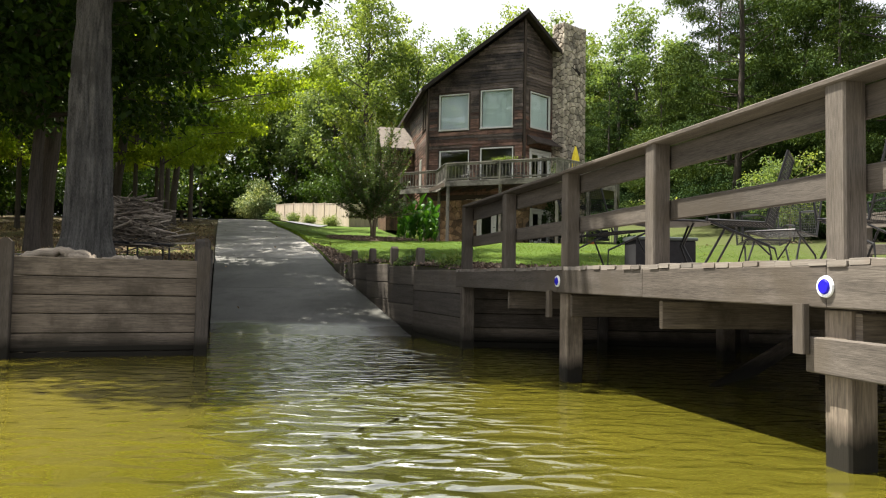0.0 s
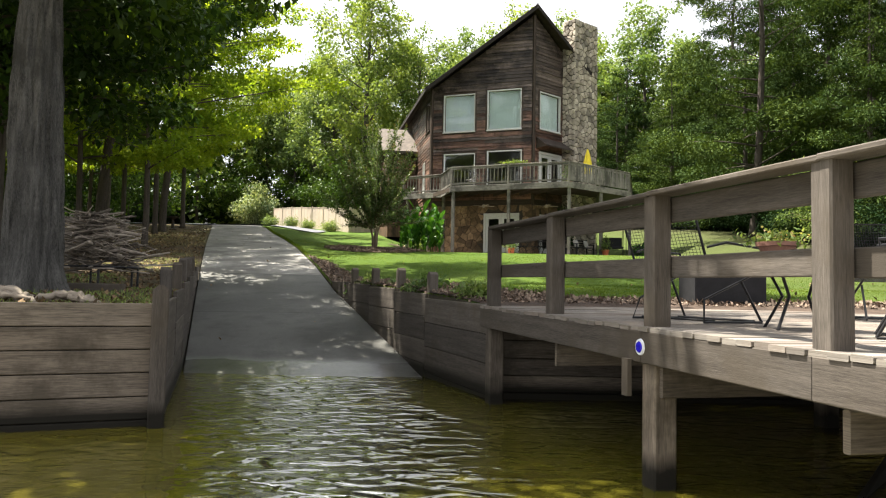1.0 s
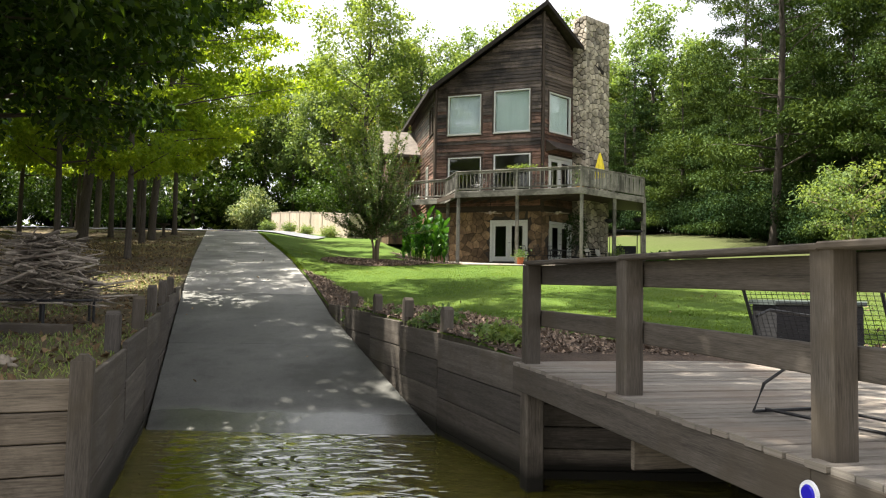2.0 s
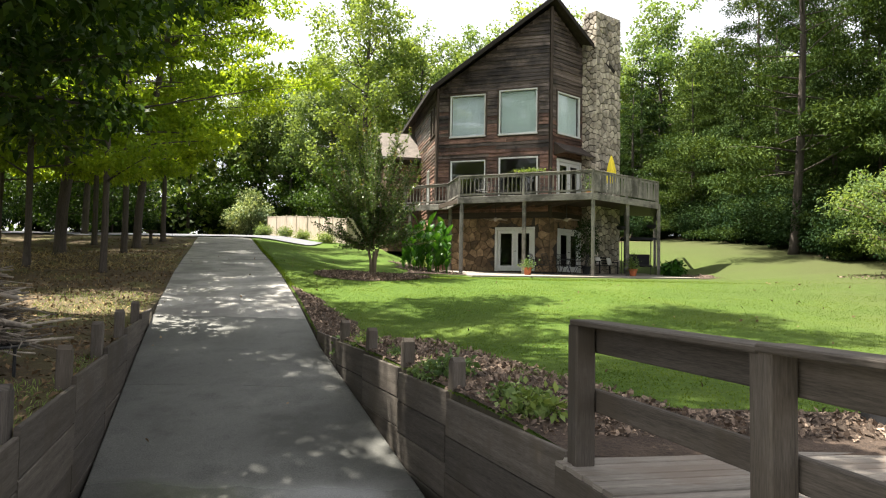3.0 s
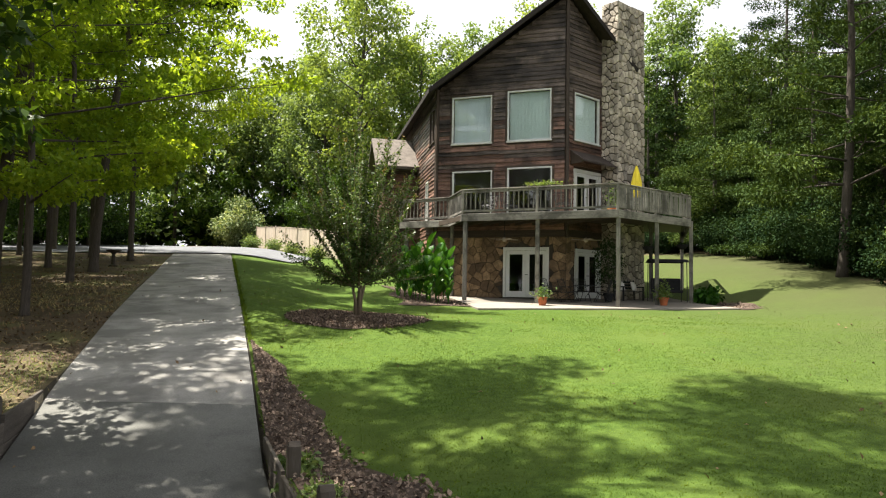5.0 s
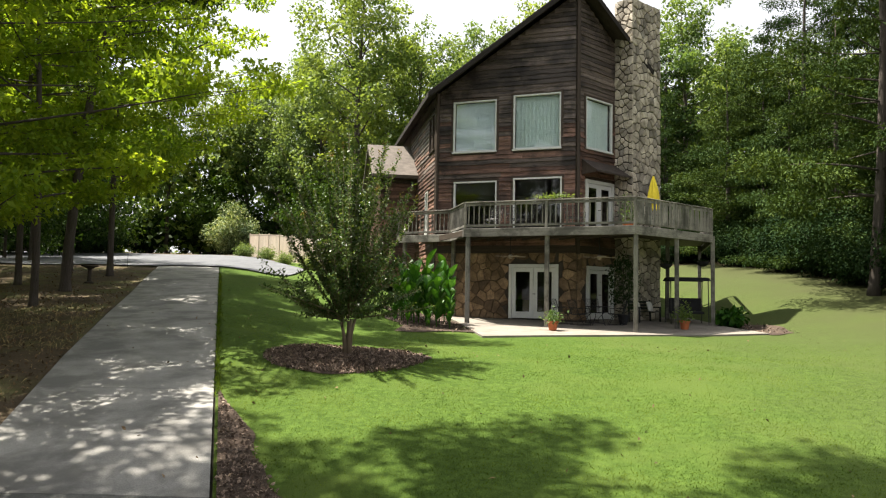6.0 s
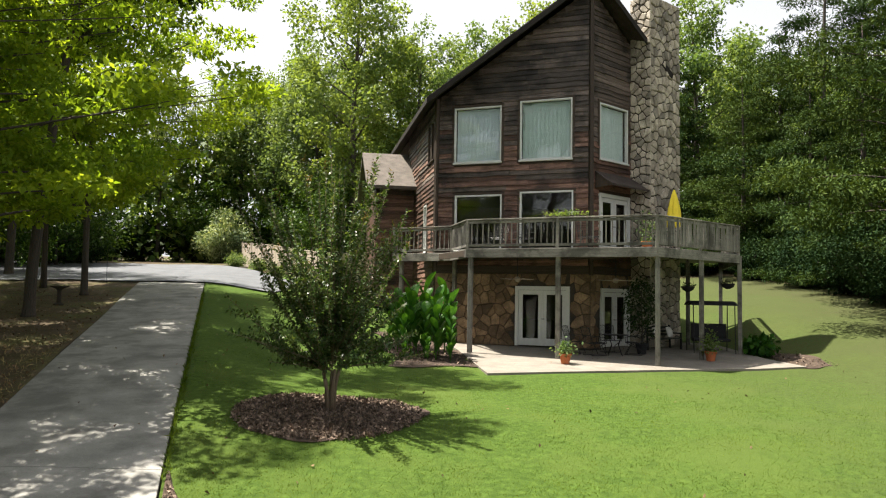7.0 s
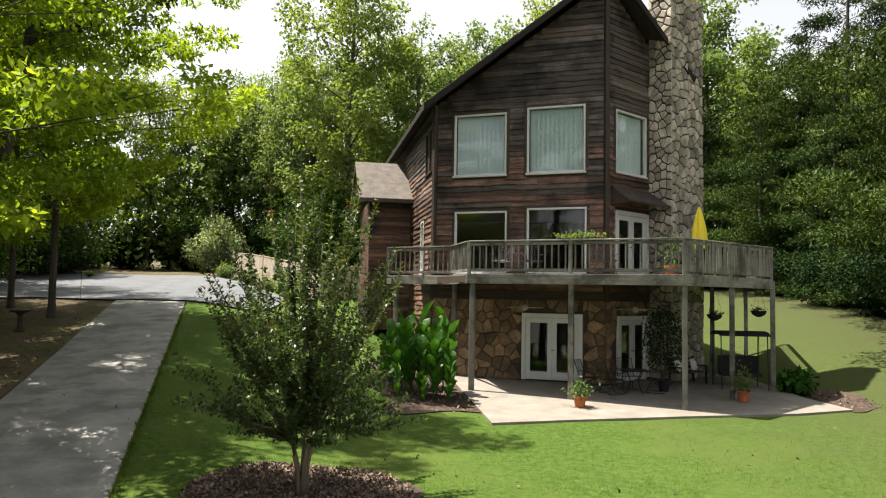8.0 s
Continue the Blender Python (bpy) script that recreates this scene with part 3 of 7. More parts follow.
# ---- timber retaining walls ----
def timber_wall(name, label, pts, tops, foot, post_tops, face_side, post_side, tall=0.235, group="timber retaining walls", pw=0.15, wood=None):
    """Boards in courses between points; tops: top height at each point; posts stand at the points."""
    w = thing(name, (*pts[0], foot), label, "retaining wall", group)
    for i, (p, q) in enumerate(zip(pts, pts[1:])):
        p, q = Vector((*p, 0)), Vector((*q, 0))
        a = (q - p).normalized()
        side = Vector((a.y, -a.x, 0)) * face_side
        top = (tops[i] + tops[i + 1]) / 2
        z, k = top, 0
        while z > foot:
            h = tall * random.uniform(0.94, 1.04)
            b = Build()
            out = side * random.uniform(-0.006, 0.008)
            dz = (tops[i + 1] - tops[i]) * 0.5
            b.beam(p + Vector((0, 0, z - h / 2 - dz * 0.3)) + out + a * 0.004, q + Vector((0, 0, z - h / 2 + dz * 0.3)) + out - a * 0.004, 0.05, h - 0.01, c=0.008)
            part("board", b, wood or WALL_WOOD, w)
            z -= h
            k += 1
    for i, p in enumerate(pts):
        if post_tops[i] is None:
            continue
        q = pts[min(i + 1, len(pts) - 1)] if i < len(pts) - 1 else p
        o = pts[i - 1] if i else p
        a = Vector((q[0] - o[0], q[1] - o[1], 0)).normalized()
        side = Vector((a.y, -a.x, 0)) * post_side
        base = Vector((*p, 0)) + side * (0.03 + pw / 2)
        lean = Vector((random.uniform(-0.02, 0.02), random.uniform(-0.02, 0.02), 0))
        b = Build()
        head = base + lean + Vector((0, 0, post_tops[i]))
        b.beam(base + Vector((0, 0, foot)), head, pw, pw, up=a, c=0.012)
        u1, u2, rise = a * (pw / 2 - 0.008), side * (pw / 2 - 0.008), Vector((0, 0, 0.045))
        q1, q2, q3, q4 = head - u1 - u2, head + u1 - u2, head + u1 + u2, head - u1 + u2
        r1, r2, r3, r4 = head - u1 * 0.35 - u2 + rise, head + u1 * 0.35 - u2 + rise, head + u1 * 0.35 + u2 + rise, head - u1 * 0.35 + u2 + rise
        for quad in ((r1, r2, r3, r4), (q1, q2, r2, r1), (q2, q3, r3, r2), (q3, q4, r4, r3), (q4, q1, r1, r4)):
            b.face(quad)
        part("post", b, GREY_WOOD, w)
    return w


def ramp_l(y):
    return (float(drive_left(y)) - 0.03, y)


def ramp_r(y):
    return (float(drive_right(y)) + 0.03, y)


corner = ramp_l(9.72)
front = [(corner[0] - 0.02 - d * 0.93, corner[1] - d * 0.37) for d in (0.0, 2.25, 4.5, 7.0, 10.0)]
timber_wall("retaining_wall", "weathered brown timber bulkhead at the water's edge", front, [1.24] * 5, -0.7, [1.38, 1.4, 1.36, 1.36, 1.36], 1, -1, pw=0.16)
lys = [9.8, 12.0, 14.2, 16.4, 18.6, 20.8, 23.0]
timber_wall("retaining_wall", "stepped timber wall along the boat ramp, posts behind it", [ramp_l(y) for y in lys], [1.22, 1.3, 1.42, 1.55, 1.68, 1.85, 2.0], -0.6,
            [None, 1.62, 1.75, 1.9, 2.0, 2.1, None], 1, -1, tall=0.42, wood=GREY_WOOD)
rys = [11.95, 14.3, 15.9, 17.6, 19.3, 21.2]
timber_wall("retaining_wall", "curving timber wall between ramp and mulch bed", [ramp_r(y) for y in rys], [1.2, 1.34, 1.42, 1.5, 1.56, 1.62], -0.6,
            [None, 1.68, 1.78, 1.82, 1.86, None], -1, 1, tall=0.4, wood=GREY_WOOD)
bulk = [(ramp_r(11.95)[0], 12.0), (2.6, 12.02), (4.9, 12.05), (7.2, 12.08), (9.5, 12.1), (14, 12.1)]
timber_wall("retaining_wall", "timber bulkhead in the shade under the dock", bulk, [1.0] * 6, -0.7, [None, 0.9, 0.9, 0.9, 0.9, None], 1, 1)

# patio under the deck
def house_pt(u, v, z):
    return PROW + ACROSS * u + AXIS * v + Vector((0, 0, z))


pt = Build()
outline = [(-0.2, 42.0), (0.58, 36.75), (2.45, 37.2), (5.75, 37.9), (9.0, 38.5), (10.85, 39.15), (10.3, 40.8), (10.0, 45.2), (2.0, 45.4), (-0.7, 44.2)]
pt.prism([Vector((x, y, patio_z(x, y))) for x, y in outline], (0, 0, -0.16))
single("patio", pt, PATIO_MAT, "pale concrete patio slab under the deck", "patio", "structure")
# ---- the house ----
house = thing("house", (PROW.x, PROW.y, PATIO_Z), "tall weathered brown cedar house with a pointed glazed front", "house")
EAVE, APEX, LEN = 13.05, 16.8, 6.0
DECK_Z = 6.98
SLOPE = (APEX - EAVE) / LEN


def on_face(d, out, s, z, o=0.0, start=PROW):
    return Vector((start.x, start.y, 0)) + d * s + out * o + Vector((0, 0, z))


def wall_panel(b, d, out, s0, s1, z0, holes, top, start=PROW, thick=0.2):
    """A solid wall between s0 and s1 up to the line top(s), with openings through it."""
    cuts_s = sorted({s0, s1, *[h[0] for h in holes], *[h[1] for h in holes]})
    for a, c in zip(cuts_s, cuts_s[1:]):
        gaps = sorted((h[2], h[3]) for h in holes if h[0] <= a + 1e-6 and h[1] >= c - 1e-6)
        z = z0
        for lo, hi in gaps + [(None, None)]:
            t0, t1 = (lo, lo) if lo is not None else (top(a), top(c))
            pts = [on_face(d, out, a, z, 0, start), on_face(d, out, c, z, 0, start), on_face(d, out, c, t1, 0, start), on_face(d, out, a, t0, 0, start)]
            b.prism(pts, -out * thick)
            z = hi


def lap_siding(parent, d, out, s0, s1, z0, top, holes, start=PROW, lap=0.19):
    """Overlapping boards, one object each, stopped at openings and at the roof line."""
    z = z0
    while z < max(top(s0), top(s1)):
        zt = z + lap
        lo, hi = s0, s1
        if top(s0) < zt and top(s1) > top(s0):
            lo = s0 + (s1 - s0) * min(1, (zt - top(s0)) / (top(s1) - top(s0)))
        if top(s1) < zt and top(s0) > top(s1):
            hi = s1 - (s1 - s0) * min(1, (zt - top(s1)) / (top(s0) - top(s1)))
        runs = [(lo, hi)]
        for h in holes:
            if h[2] < zt - 0.02 and h[3] > z + 0.02:
                runs = [r for a, c in runs for r in ((a, min(c, h[0])), (max(a, h[1]), c)) if r[1] - r[0] > 0.04]
        for a, c in runs:
            if c - a < 0.05:
                continue
            bits = [(a, c)]
            if c - a > 3.2:
                m = a + (c - a) * random.uniform(0.35, 0.65)
                bits = [(a, m), (m, c)]
            for a2, c2 in bits:
                b = Build()
                proud = 0.055 + random.uniform(-0.012, 0.022)
                drop = random.uniform(-0.012, 0.004)
                off, n = random.uniform(0, 9), c2 - a2
                m = max(2, int(n / 0.45))
                rings = []
                for k in range(m + 1):
                    # uneven natural edge: the lower lip wanders and warps
                    s_ = a2 + 0.003 + (n - 0.006) * k / m
                    dz, do = random.gauss(0, 0.012) + drop, random.gauss(0, 0.008)
                    prof = [(0.012, z + dz), (proud + do, z + dz), (proud * 0.85 + do, z + dz + 0.05), (0.018, zt + 0.02), (0.004, zt + 0.02)]
                    rings.append(([on_face(d, out, s_, q, o, start) for o, q in prof], off + n * k / m))
                for (e0, u0), (e1, u1) in zip(rings, rings[1:]):
                    for i in range(5):
                        j = (i + 1) % 5
                        b.face([e0[i], e1[i], e1[j], e0[j]], [(u0, i * 0.12 + off), (u1, i * 0.12 + off), (u1, i * 0.12 + 0.12 + off), (u0, i * 0.12 + 0.12 + off)])
                b.face(rings[0][0][::-1])
                b.face(rings[-1][0])
                # near-black boards grow likelier with height
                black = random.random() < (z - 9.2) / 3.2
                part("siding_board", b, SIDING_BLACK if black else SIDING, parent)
        z = zt


WIN_L = [(3.38, 5.28, 10.45, 12.62), (0.68, 2.66, 10.45, 12.72), (3.34, 5.22, 7.06, 9.2), (0.63, 2.64, 7.06, 9.27)]
WIN_R = [(0.45, 2.24, 10.47, 12.58)]
DOOR_R = (0.42, 2.36, 7.0, 9.2)
BASE_DOOR = (0.74, 2.77, PATIO_Z + 0.02, 5.74)
BASE_DOOR_R = (0.56, 2.36, PATIO_Z + 0.02, 5.7)
gable = lambda s: APEX - SLOPE * s
flat = lambda z: (lambda s: z)
LEFT_END = PROW + DIR_L * LEN
LEN_R = 3.9
RIGHT_END = PROW + DIR_R * LEN_R
EAVE_R = APEX - SLOPE * LEN_R
WALL_BOTTOM = 6.15

walls = Build()
wall_panel(walls, DIR_L, OUT_L, 0, LEN, WALL_BOTTOM, WIN_L, gable)
part("wall", walls, TRIM_DARK, house)
walls = Build()
wall_panel(walls, DIR_R, OUT_R, 0, LEN_R, WALL_BOTTOM, WIN_R + [DOOR_R], gable)
part("wall", walls, TRIM_DARK, house)
OUT_SIDE = -ACROSS
walls = Build()
SIDE_LEN = 12.0
SIDE_WIN = [(0.35, 0.95, 10.75, 12.35), (1.15, 1.75, 10.75, 12.35), (1.9, 2.6, 7.1, 9.1)]
wall_panel(walls, AXIS, OUT_SIDE, 0, SIDE_LEN, PATIO_Z, SIDE_WIN, flat(EAVE), LEFT_END)
part("wall", walls, TRIM_DARK, house)
walls = Build()
wall_panel(walls, AXIS, ACROSS, 0, SIDE_LEN, PATIO_Z, [], flat(EAVE_R), RIGHT_END)
part("wall", walls, TRIM_DARK, house)
back_l, back_r = LEFT_END + AXIS * SIDE_LEN, RIGHT_END + AXIS * SIDE_LEN
walls = Build()
walls.prism([back_l + Vector((0, 0, PATIO_Z)), back_r + Vector((0, 0, PATIO_Z)), back_r + Vector((0, 0, EAVE_R)), PROW + AXIS * (SIDE_LEN + 2.0) + Vector((0, 0, APEX)), back_l + Vector((0, 0, EAVE))], -AXIS * 0.2)
part("wall", walls, TRIM_DARK, house)
# floors and a partition, so that the rooms behind the glass are rooms
for z in (6.85, 9.75):
    fl = Build()
    fl.prism([PROW + AXIS * 0.3 + Vector((0, 0, z)), RIGHT_END + AXIS * 0.3 - ACROSS * 0.3 + Vector((0, 0, z)), back_r - ACROSS * 0.3 - AXIS * 0.3 + Vector((0, 0, z)), back_l + ACROSS * 0.3 - AXIS * 0.3 + Vector((0, 0, z)), LEFT_END + ACROSS * 0.3 + AXIS * 0.2 + Vector((0, 0, z))], (0, 0, -0.2))
    part("floor_slab", fl, DARK_ROOM, house)
pw_ = Build()
pw_.prism([LEFT_END + AXIS * 6.2 + ACROSS * 0.25 + Vector((0, 0, PATIO_Z)), RIGHT_END + AXIS * 6.2 - ACROSS * 0.25 + Vector((0, 0, PATIO_Z)), RIGHT_END + AXIS * 6.2 - ACROSS * 0.25 + Vector((0, 0, 12.9)), LEFT_END + AXIS * 6.2 + ACROSS * 0.25 + Vector((0, 0, 12.9))], -AXIS * 0.12)
part("partition", pw_, DARK_ROOM, house)

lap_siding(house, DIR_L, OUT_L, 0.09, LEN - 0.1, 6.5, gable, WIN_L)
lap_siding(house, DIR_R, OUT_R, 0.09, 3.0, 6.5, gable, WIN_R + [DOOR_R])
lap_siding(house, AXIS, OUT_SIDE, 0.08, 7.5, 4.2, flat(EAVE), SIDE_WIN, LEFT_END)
for s, d, o, st, top in ((0.0, DIR_L, (OUT_L + OUT_R).normalized(), PROW, APEX - 0.02), (LEN, DIR_L, (OUT_L - ACROSS).normalized(), PROW, EAVE)):
    b = Build()
    base = on_face(d, o, s, WALL_BOTTOM, 0.03, st)
    b.beam(base, base + Vector((0, 0, top - WALL_BOTTOM)), 0.14, 0.14, up=o, c=0.012)
    part("corner_board", b, TRIM_DARK, house)


def window(parent, d, out, hole, blind=True, mullion=False, start=PROW, name="window", blinds_mat=None, frame_mat=None):
    s0, s1, z0, z1 = hole
    w = new(name)
    w.parent = parent
    w.matrix_basis = root_of(parent).inverted() @ Matrix.Translation(on_face(d, out, (s0 + s1) / 2, z0, 0, start))
    fr = Build()
    t = 0.06
    for a, c in (((s0 + t / 2, z0), (s0 + t / 2, z1)), ((s1 - t / 2, z0), (s1 - t / 2, z1))):
        fr.beam(on_face(d, out, a[0], a[1], 0.01, start), on_face(d, out, c[0], c[1], 0.01, start), t, 0.13, up=out, c=0.008)
    for z in (z0 + t / 2, z1 - t / 2):
        fr.beam(on_face(d, out, s0 + t, z, 0.01, start), on_face(d, out, s1 - t, z, 0.01, start), t, 0.13, up=out, c=0.008)
    part("window_frame", fr, frame_mat or WHITE, w, "dark brown frame" if frame_mat else "white painted frame")
    cas = Build()
    for s in (s0 - 0.05, s1 + 0.05):
        cas.beam(on_face(d, out, s, z0 - 0.06, 0.045, start), on_face(d, out, s, z1 + 0.1, 0.045, start), 0.1, 0.035, up=out, c=0.005)
    cas.beam(on_face(d, out, s0 - 0.1, z1 + 0.05, 0.05, start), on_face(d, out, s1 + 0.1, z1 + 0.05, 0.05, start), 0.1, 0.035, up=out, c=0.005)
    part("casing", cas, TRIM_DARK, w, "brown weathered casing")
    sill = Build()
    sill.beam(on_face(d, out, s0 - 0.03, z0 - 0.02, 0.07, start), on_face(d, out, s1 + 0.03, z0 - 0.02, 0.07, start), 0.06, 0.09, up=out, c=0.008)
    part("sill", sill, frame_mat or WHITE, w, "dark brown sill" if frame_mat else "white sill")
    g = Build()
    g.prism([on_face(d, out, s0 + t, z0 + t, -0.02, start), on_face(d, out, s1 - t, z0 + t, -0.02, start), on_face(d, out, s1 - t, z1 - t, -0.02, start), on_face(d, out, s0 + t, z1 - t, -0.02, start)], -out * 0.006)
    part("pane", g, GLASS, w).visible_shadow = False
    if blind:
        n = int((s1 - s0) / 0.085)
        bl = Build()
        for i in range(n):
            s = s0 + t + 0.02 + (s1 - s0 - 2 * t - 0.04) * (i + 0.5) / n
            sl = d * 0.049 + out * 0.0015 * (1 if i % 2 else -1)
            c0 = on_face(d, out, s, z0 + t, -0.13, start)
            up = Vector((0, 0, z1 - z0 - 2 * t))
            bl.face([c0 - sl, c0 + sl, c0 + sl + up, c0 - sl + up])
        part("blind", bl, blinds_mat or BLIND, w, "closed vertical blind tinted like the reflected sky")
    return w


for h, bm in zip(WIN_L[:2], (BLIND_SKY, BLIND)):
    window(house, DIR_L, OUT_L, h, blinds_mat=bm)
for h in WIN_L[2:]:
    window(house, DIR_L, OUT_L, h, blind=False)
window(house, DIR_R, OUT_R, WIN_R[0])
for k, h in enumerate(SIDE_WIN):
    window(house, AXIS, OUT_SIDE, h, blind=False, start=LEFT_END, frame_mat=TRIM_DARK if k < 2 else None)


def french_door(parent, d, out, hole, start=PROW, muntins=0):
    """A white double door with tall panes."""
    s0, s1, z0, z1 = hole
    dr = new("french_door")
    dr.parent = parent
    dr.matrix_basis = root_of(parent).inverted() @ Matrix.Translation(on_face(d, out, (s0 + s1) / 2, z0, 0, start))
    fr = Build()
    fr.beam(on_face(d, out, s0 + 0.06, z0, 0.02, start), on_face(d, out, s0 + 0.06, z1, 0.02, start), 0.12, 0.15, up=out)
    fr.beam(on_face(d, out, s1 - 0.06, z0, 0.02, start), on_face(d, out, s1 - 0.06, z1, 0.02, start), 0.12, 0.15, up=out)
    fr.beam(on_face(d, out, s0 + 0.12, z1 - 0.07, 0.02, start), on_face(d, out, s1 - 0.12, z1 - 0.07, 0.02, start), 0.14, 0.15, up=out)
    part("frame", fr, WHITE, dr)
    mid_s = (s0 + s1) / 2
    for a, c in ((s0 + 0.125, mid_s - 0.004), (mid_s + 0.004, s1 - 0.125)):
        lf = Build()
        zt = z1 - 0.15
        st = 0.15
        for s in (a + st / 2, c - st / 2):
            lf.beam(on_face(d, out, s, z0 + 0.02, 0, start), on_face(d, out, s, zt, 0, start), st, 0.05, up=out, c=0.004)
        lf.beam(on_face(d, out, a + st, z0 + 0.15, 0, start), on_face(d, out, c - st, z0 + 0.15, 0, start), 0.26, 0.05, up=out, c=0.004)
        lf.beam(on_face(d, out, a + st, zt - 0.08, 0, start), on_face(d, out, c - st, zt - 0.08, 0, start), 0.16, 0.05, up=out, c=0.004)
        leaf = part("door_leaf", lf, WHITE, dr)
        g = Build()
        g.prism([on_face(d, out, a + st, z0 + 0.27, 0.0, start), on_face(d, out, c - st, z0 + 0.27, 0.0, start), on_face(d, out, c - st, zt - 0.15, 0.0, start), on_face(d, out, a + st, zt - 0.15, 0.0, start)], -out * 0.006)
        part("pane", g, GLASS, leaf).visible_shadow = False
    k = Build()
    kp = on_face(d, out, mid_s - 0.08, z0 + 1.0, 0.03, start)
    k.tube([kp, kp + out * 0.06, kp + out * 0.06 + d * 0.1], [0.014, 0.014, 0.012], 8)
    part("handle", k, METAL_BLACK, dr, "dark lever handle")
    return dr


french_door(house, DIR_R, OUT_R, DOOR_R)
french_door(house, DIR_L, OUT_L, BASE_DOOR)
french_door(house, DIR_R, OUT_R, BASE_DOOR_R)

# shingled hood over the deck door
hood = Build()
h0, h1 = on_face(DIR_R, OUT_R, 0.2, 10.0, 0.02), on_face(DIR_R, OUT_R, 2.5, 10.0, 0.02)
h2, h3 = on_face(DIR_R, OUT_R, 2.6, 9.45, 0.85), on_face(DIR_R, OUT_R, 0.1, 9.45, 0.85)
hood.prism([h0, h1, h2, h3], (0, 0, -0.07))
part("door_hood", hood, ROOF_DARK, house, "small dark shingled hood over the door")
for s in (0.2, 2.5):
    hs = Build()
    hs.prism([on_face(DIR_R, OUT_R, s, 9.93, 0.02), on_face(DIR_R, OUT_R, s, 9.4, 0.8), on_face(DIR_R, OUT_R, s, 9.35, 0.02)], DIR_R * 0.05)
    part("hood_bracket", hs, TRIM_DARK, house)

# roof: two slopes that run past the walls
RIDGE0, RIDGE1 = PROW - AXIS * 0.55 + Vector((0, 0, APEX + 0.42)), PROW + AXIS * (SIDE_LEN + 3.4) + Vector((0, 0, APEX + 0.42))
drop = 0.55
for end, out in ((LEFT_END, OUT_L), (RIGHT_END, OUT_R)):
    across = (end - PROW)
    sgn = -1 if end is LEFT_END else 1
    far_pt = end + ACROSS * sgn * drop
    width = abs((end - PROW).dot(ACROSS))
    wall_top = EAVE if sgn < 0 else EAVE_R
    ez = wall_top + 0.28 - drop * (APEX - wall_top) / width
    e0 = far_pt - AXIS * 0.75 + Vector((0, 0, ez))
    e1 = far_pt + AXIS * (SIDE_LEN + 0.5) + Vector((0, 0, ez))
    deck_b = Build()
    order = [RIDGE0, e0, e1, RIDGE1] if sgn < 0 else [RIDGE0, RIDGE1, e1, e0]
    deck_b.prism(order, (0, 0, -0.16))
    slope = part("roof", deck_b, ROOF_DARK, house, "dark shingled roof slope")
    for k in range(22):
        f0, f1 = k / 22, (k + 1) / 22
        sb = Build()
        up = Vector((0, 0, 0.03))
        a0, a1 = e0.lerp(RIDGE0, f0), e1.lerp(RIDGE1, f0)
        c0, c1 = e0.lerp(RIDGE0, f1 + 0.01), e1.lerp(RIDGE1, f1 + 0.01)
        sb.prism([a0 + up, c0 + up * 0.5, c1 + up * 0.5, a1 + up] if sgn > 0 else [a0 + up, a1 + up, c1 + up * 0.5, c0 + up * 0.5], (0, 0, -0.025))
        part("shingle_course", sb, ROOF_DARK, slope)
    rk = Build()
    rk.beam(e0 + Vector((0, 0, -0.13)) - AXIS * 0.02, RIDGE0 + Vector((0, 0, -0.13)) - AXIS * 0.02, 0.045, 0.2, c=0.006)
    part("rake_board", rk, RAKE_DARK, house)
    fs = Build()
    fs.beam(e0 + Vector((0, 0, -0.1)), e1 + Vector((0, 0, -0.1)), 0.04, 0.22)
    part("fascia", fs, RAKE_DARK, house)

# side wing with a lower roof
wing = Build()
wp = Vector((-2.74, 51.28, 0))
WX, WY = ACROSS, AXIS
def wing_pt(u, v, z):
    return wp + WX * u + WY * v + Vector((0, 0, z))
wing.prism([wing_pt(-1.5, -1.6, 4.8), wing_pt(2.2, -1.6, 4.8), wing_pt(2.2, -1.6, 10.25), wing_pt(-1.5, -1.6, 10.25)], WY * 5)
part("side_wing", wing, SIDING, house, "small brown side wing")
lap_siding(house, WX, -WY, -1.5, 1.0, 5.6, flat(10.25), [], wp - WY * 1.6)
wr = Build()
wr.prism([wing_pt(-2.0, -2.3, 10.3), wing_pt(1.0, -2.3, 10.3), wing_pt(1.0, 0.6, 12.3), wing_pt(-2.0, 0.6, 12.3)], (0, 0, -0.16))
wr.prism([wing_pt(-2.0, 0.6, 12.3), wing_pt(1.0, 0.6, 12.3), wing_pt(1.0, 3.6, 10.3), wing_pt(-2.0, 3.6, 10.3)], (0, 0, -0.16))
part("roof", wr, SHINGLE, house, "tan-brown shingled roof of the side wing")


# ---- fieldstone ----
def clip_poly(poly, p, n):
    out = []
    for i, a in enumerate(poly):
        b = poly[(i + 1) % len(poly)]
        da, db = (a[0] - p[0]) * n[0] + (a[1] - p[1]) * n[1], (b[0] - p[0]) * n[0] + (b[1] - p[1]) * n[1]
        if da <= 0:
            out.append(a)
        if da * db < 0:
            t = da / (da - db)
            out.append((a[0] + (b[0] - a[0]) * t, a[1] + (b[1] - a[1]) * t))
    return out


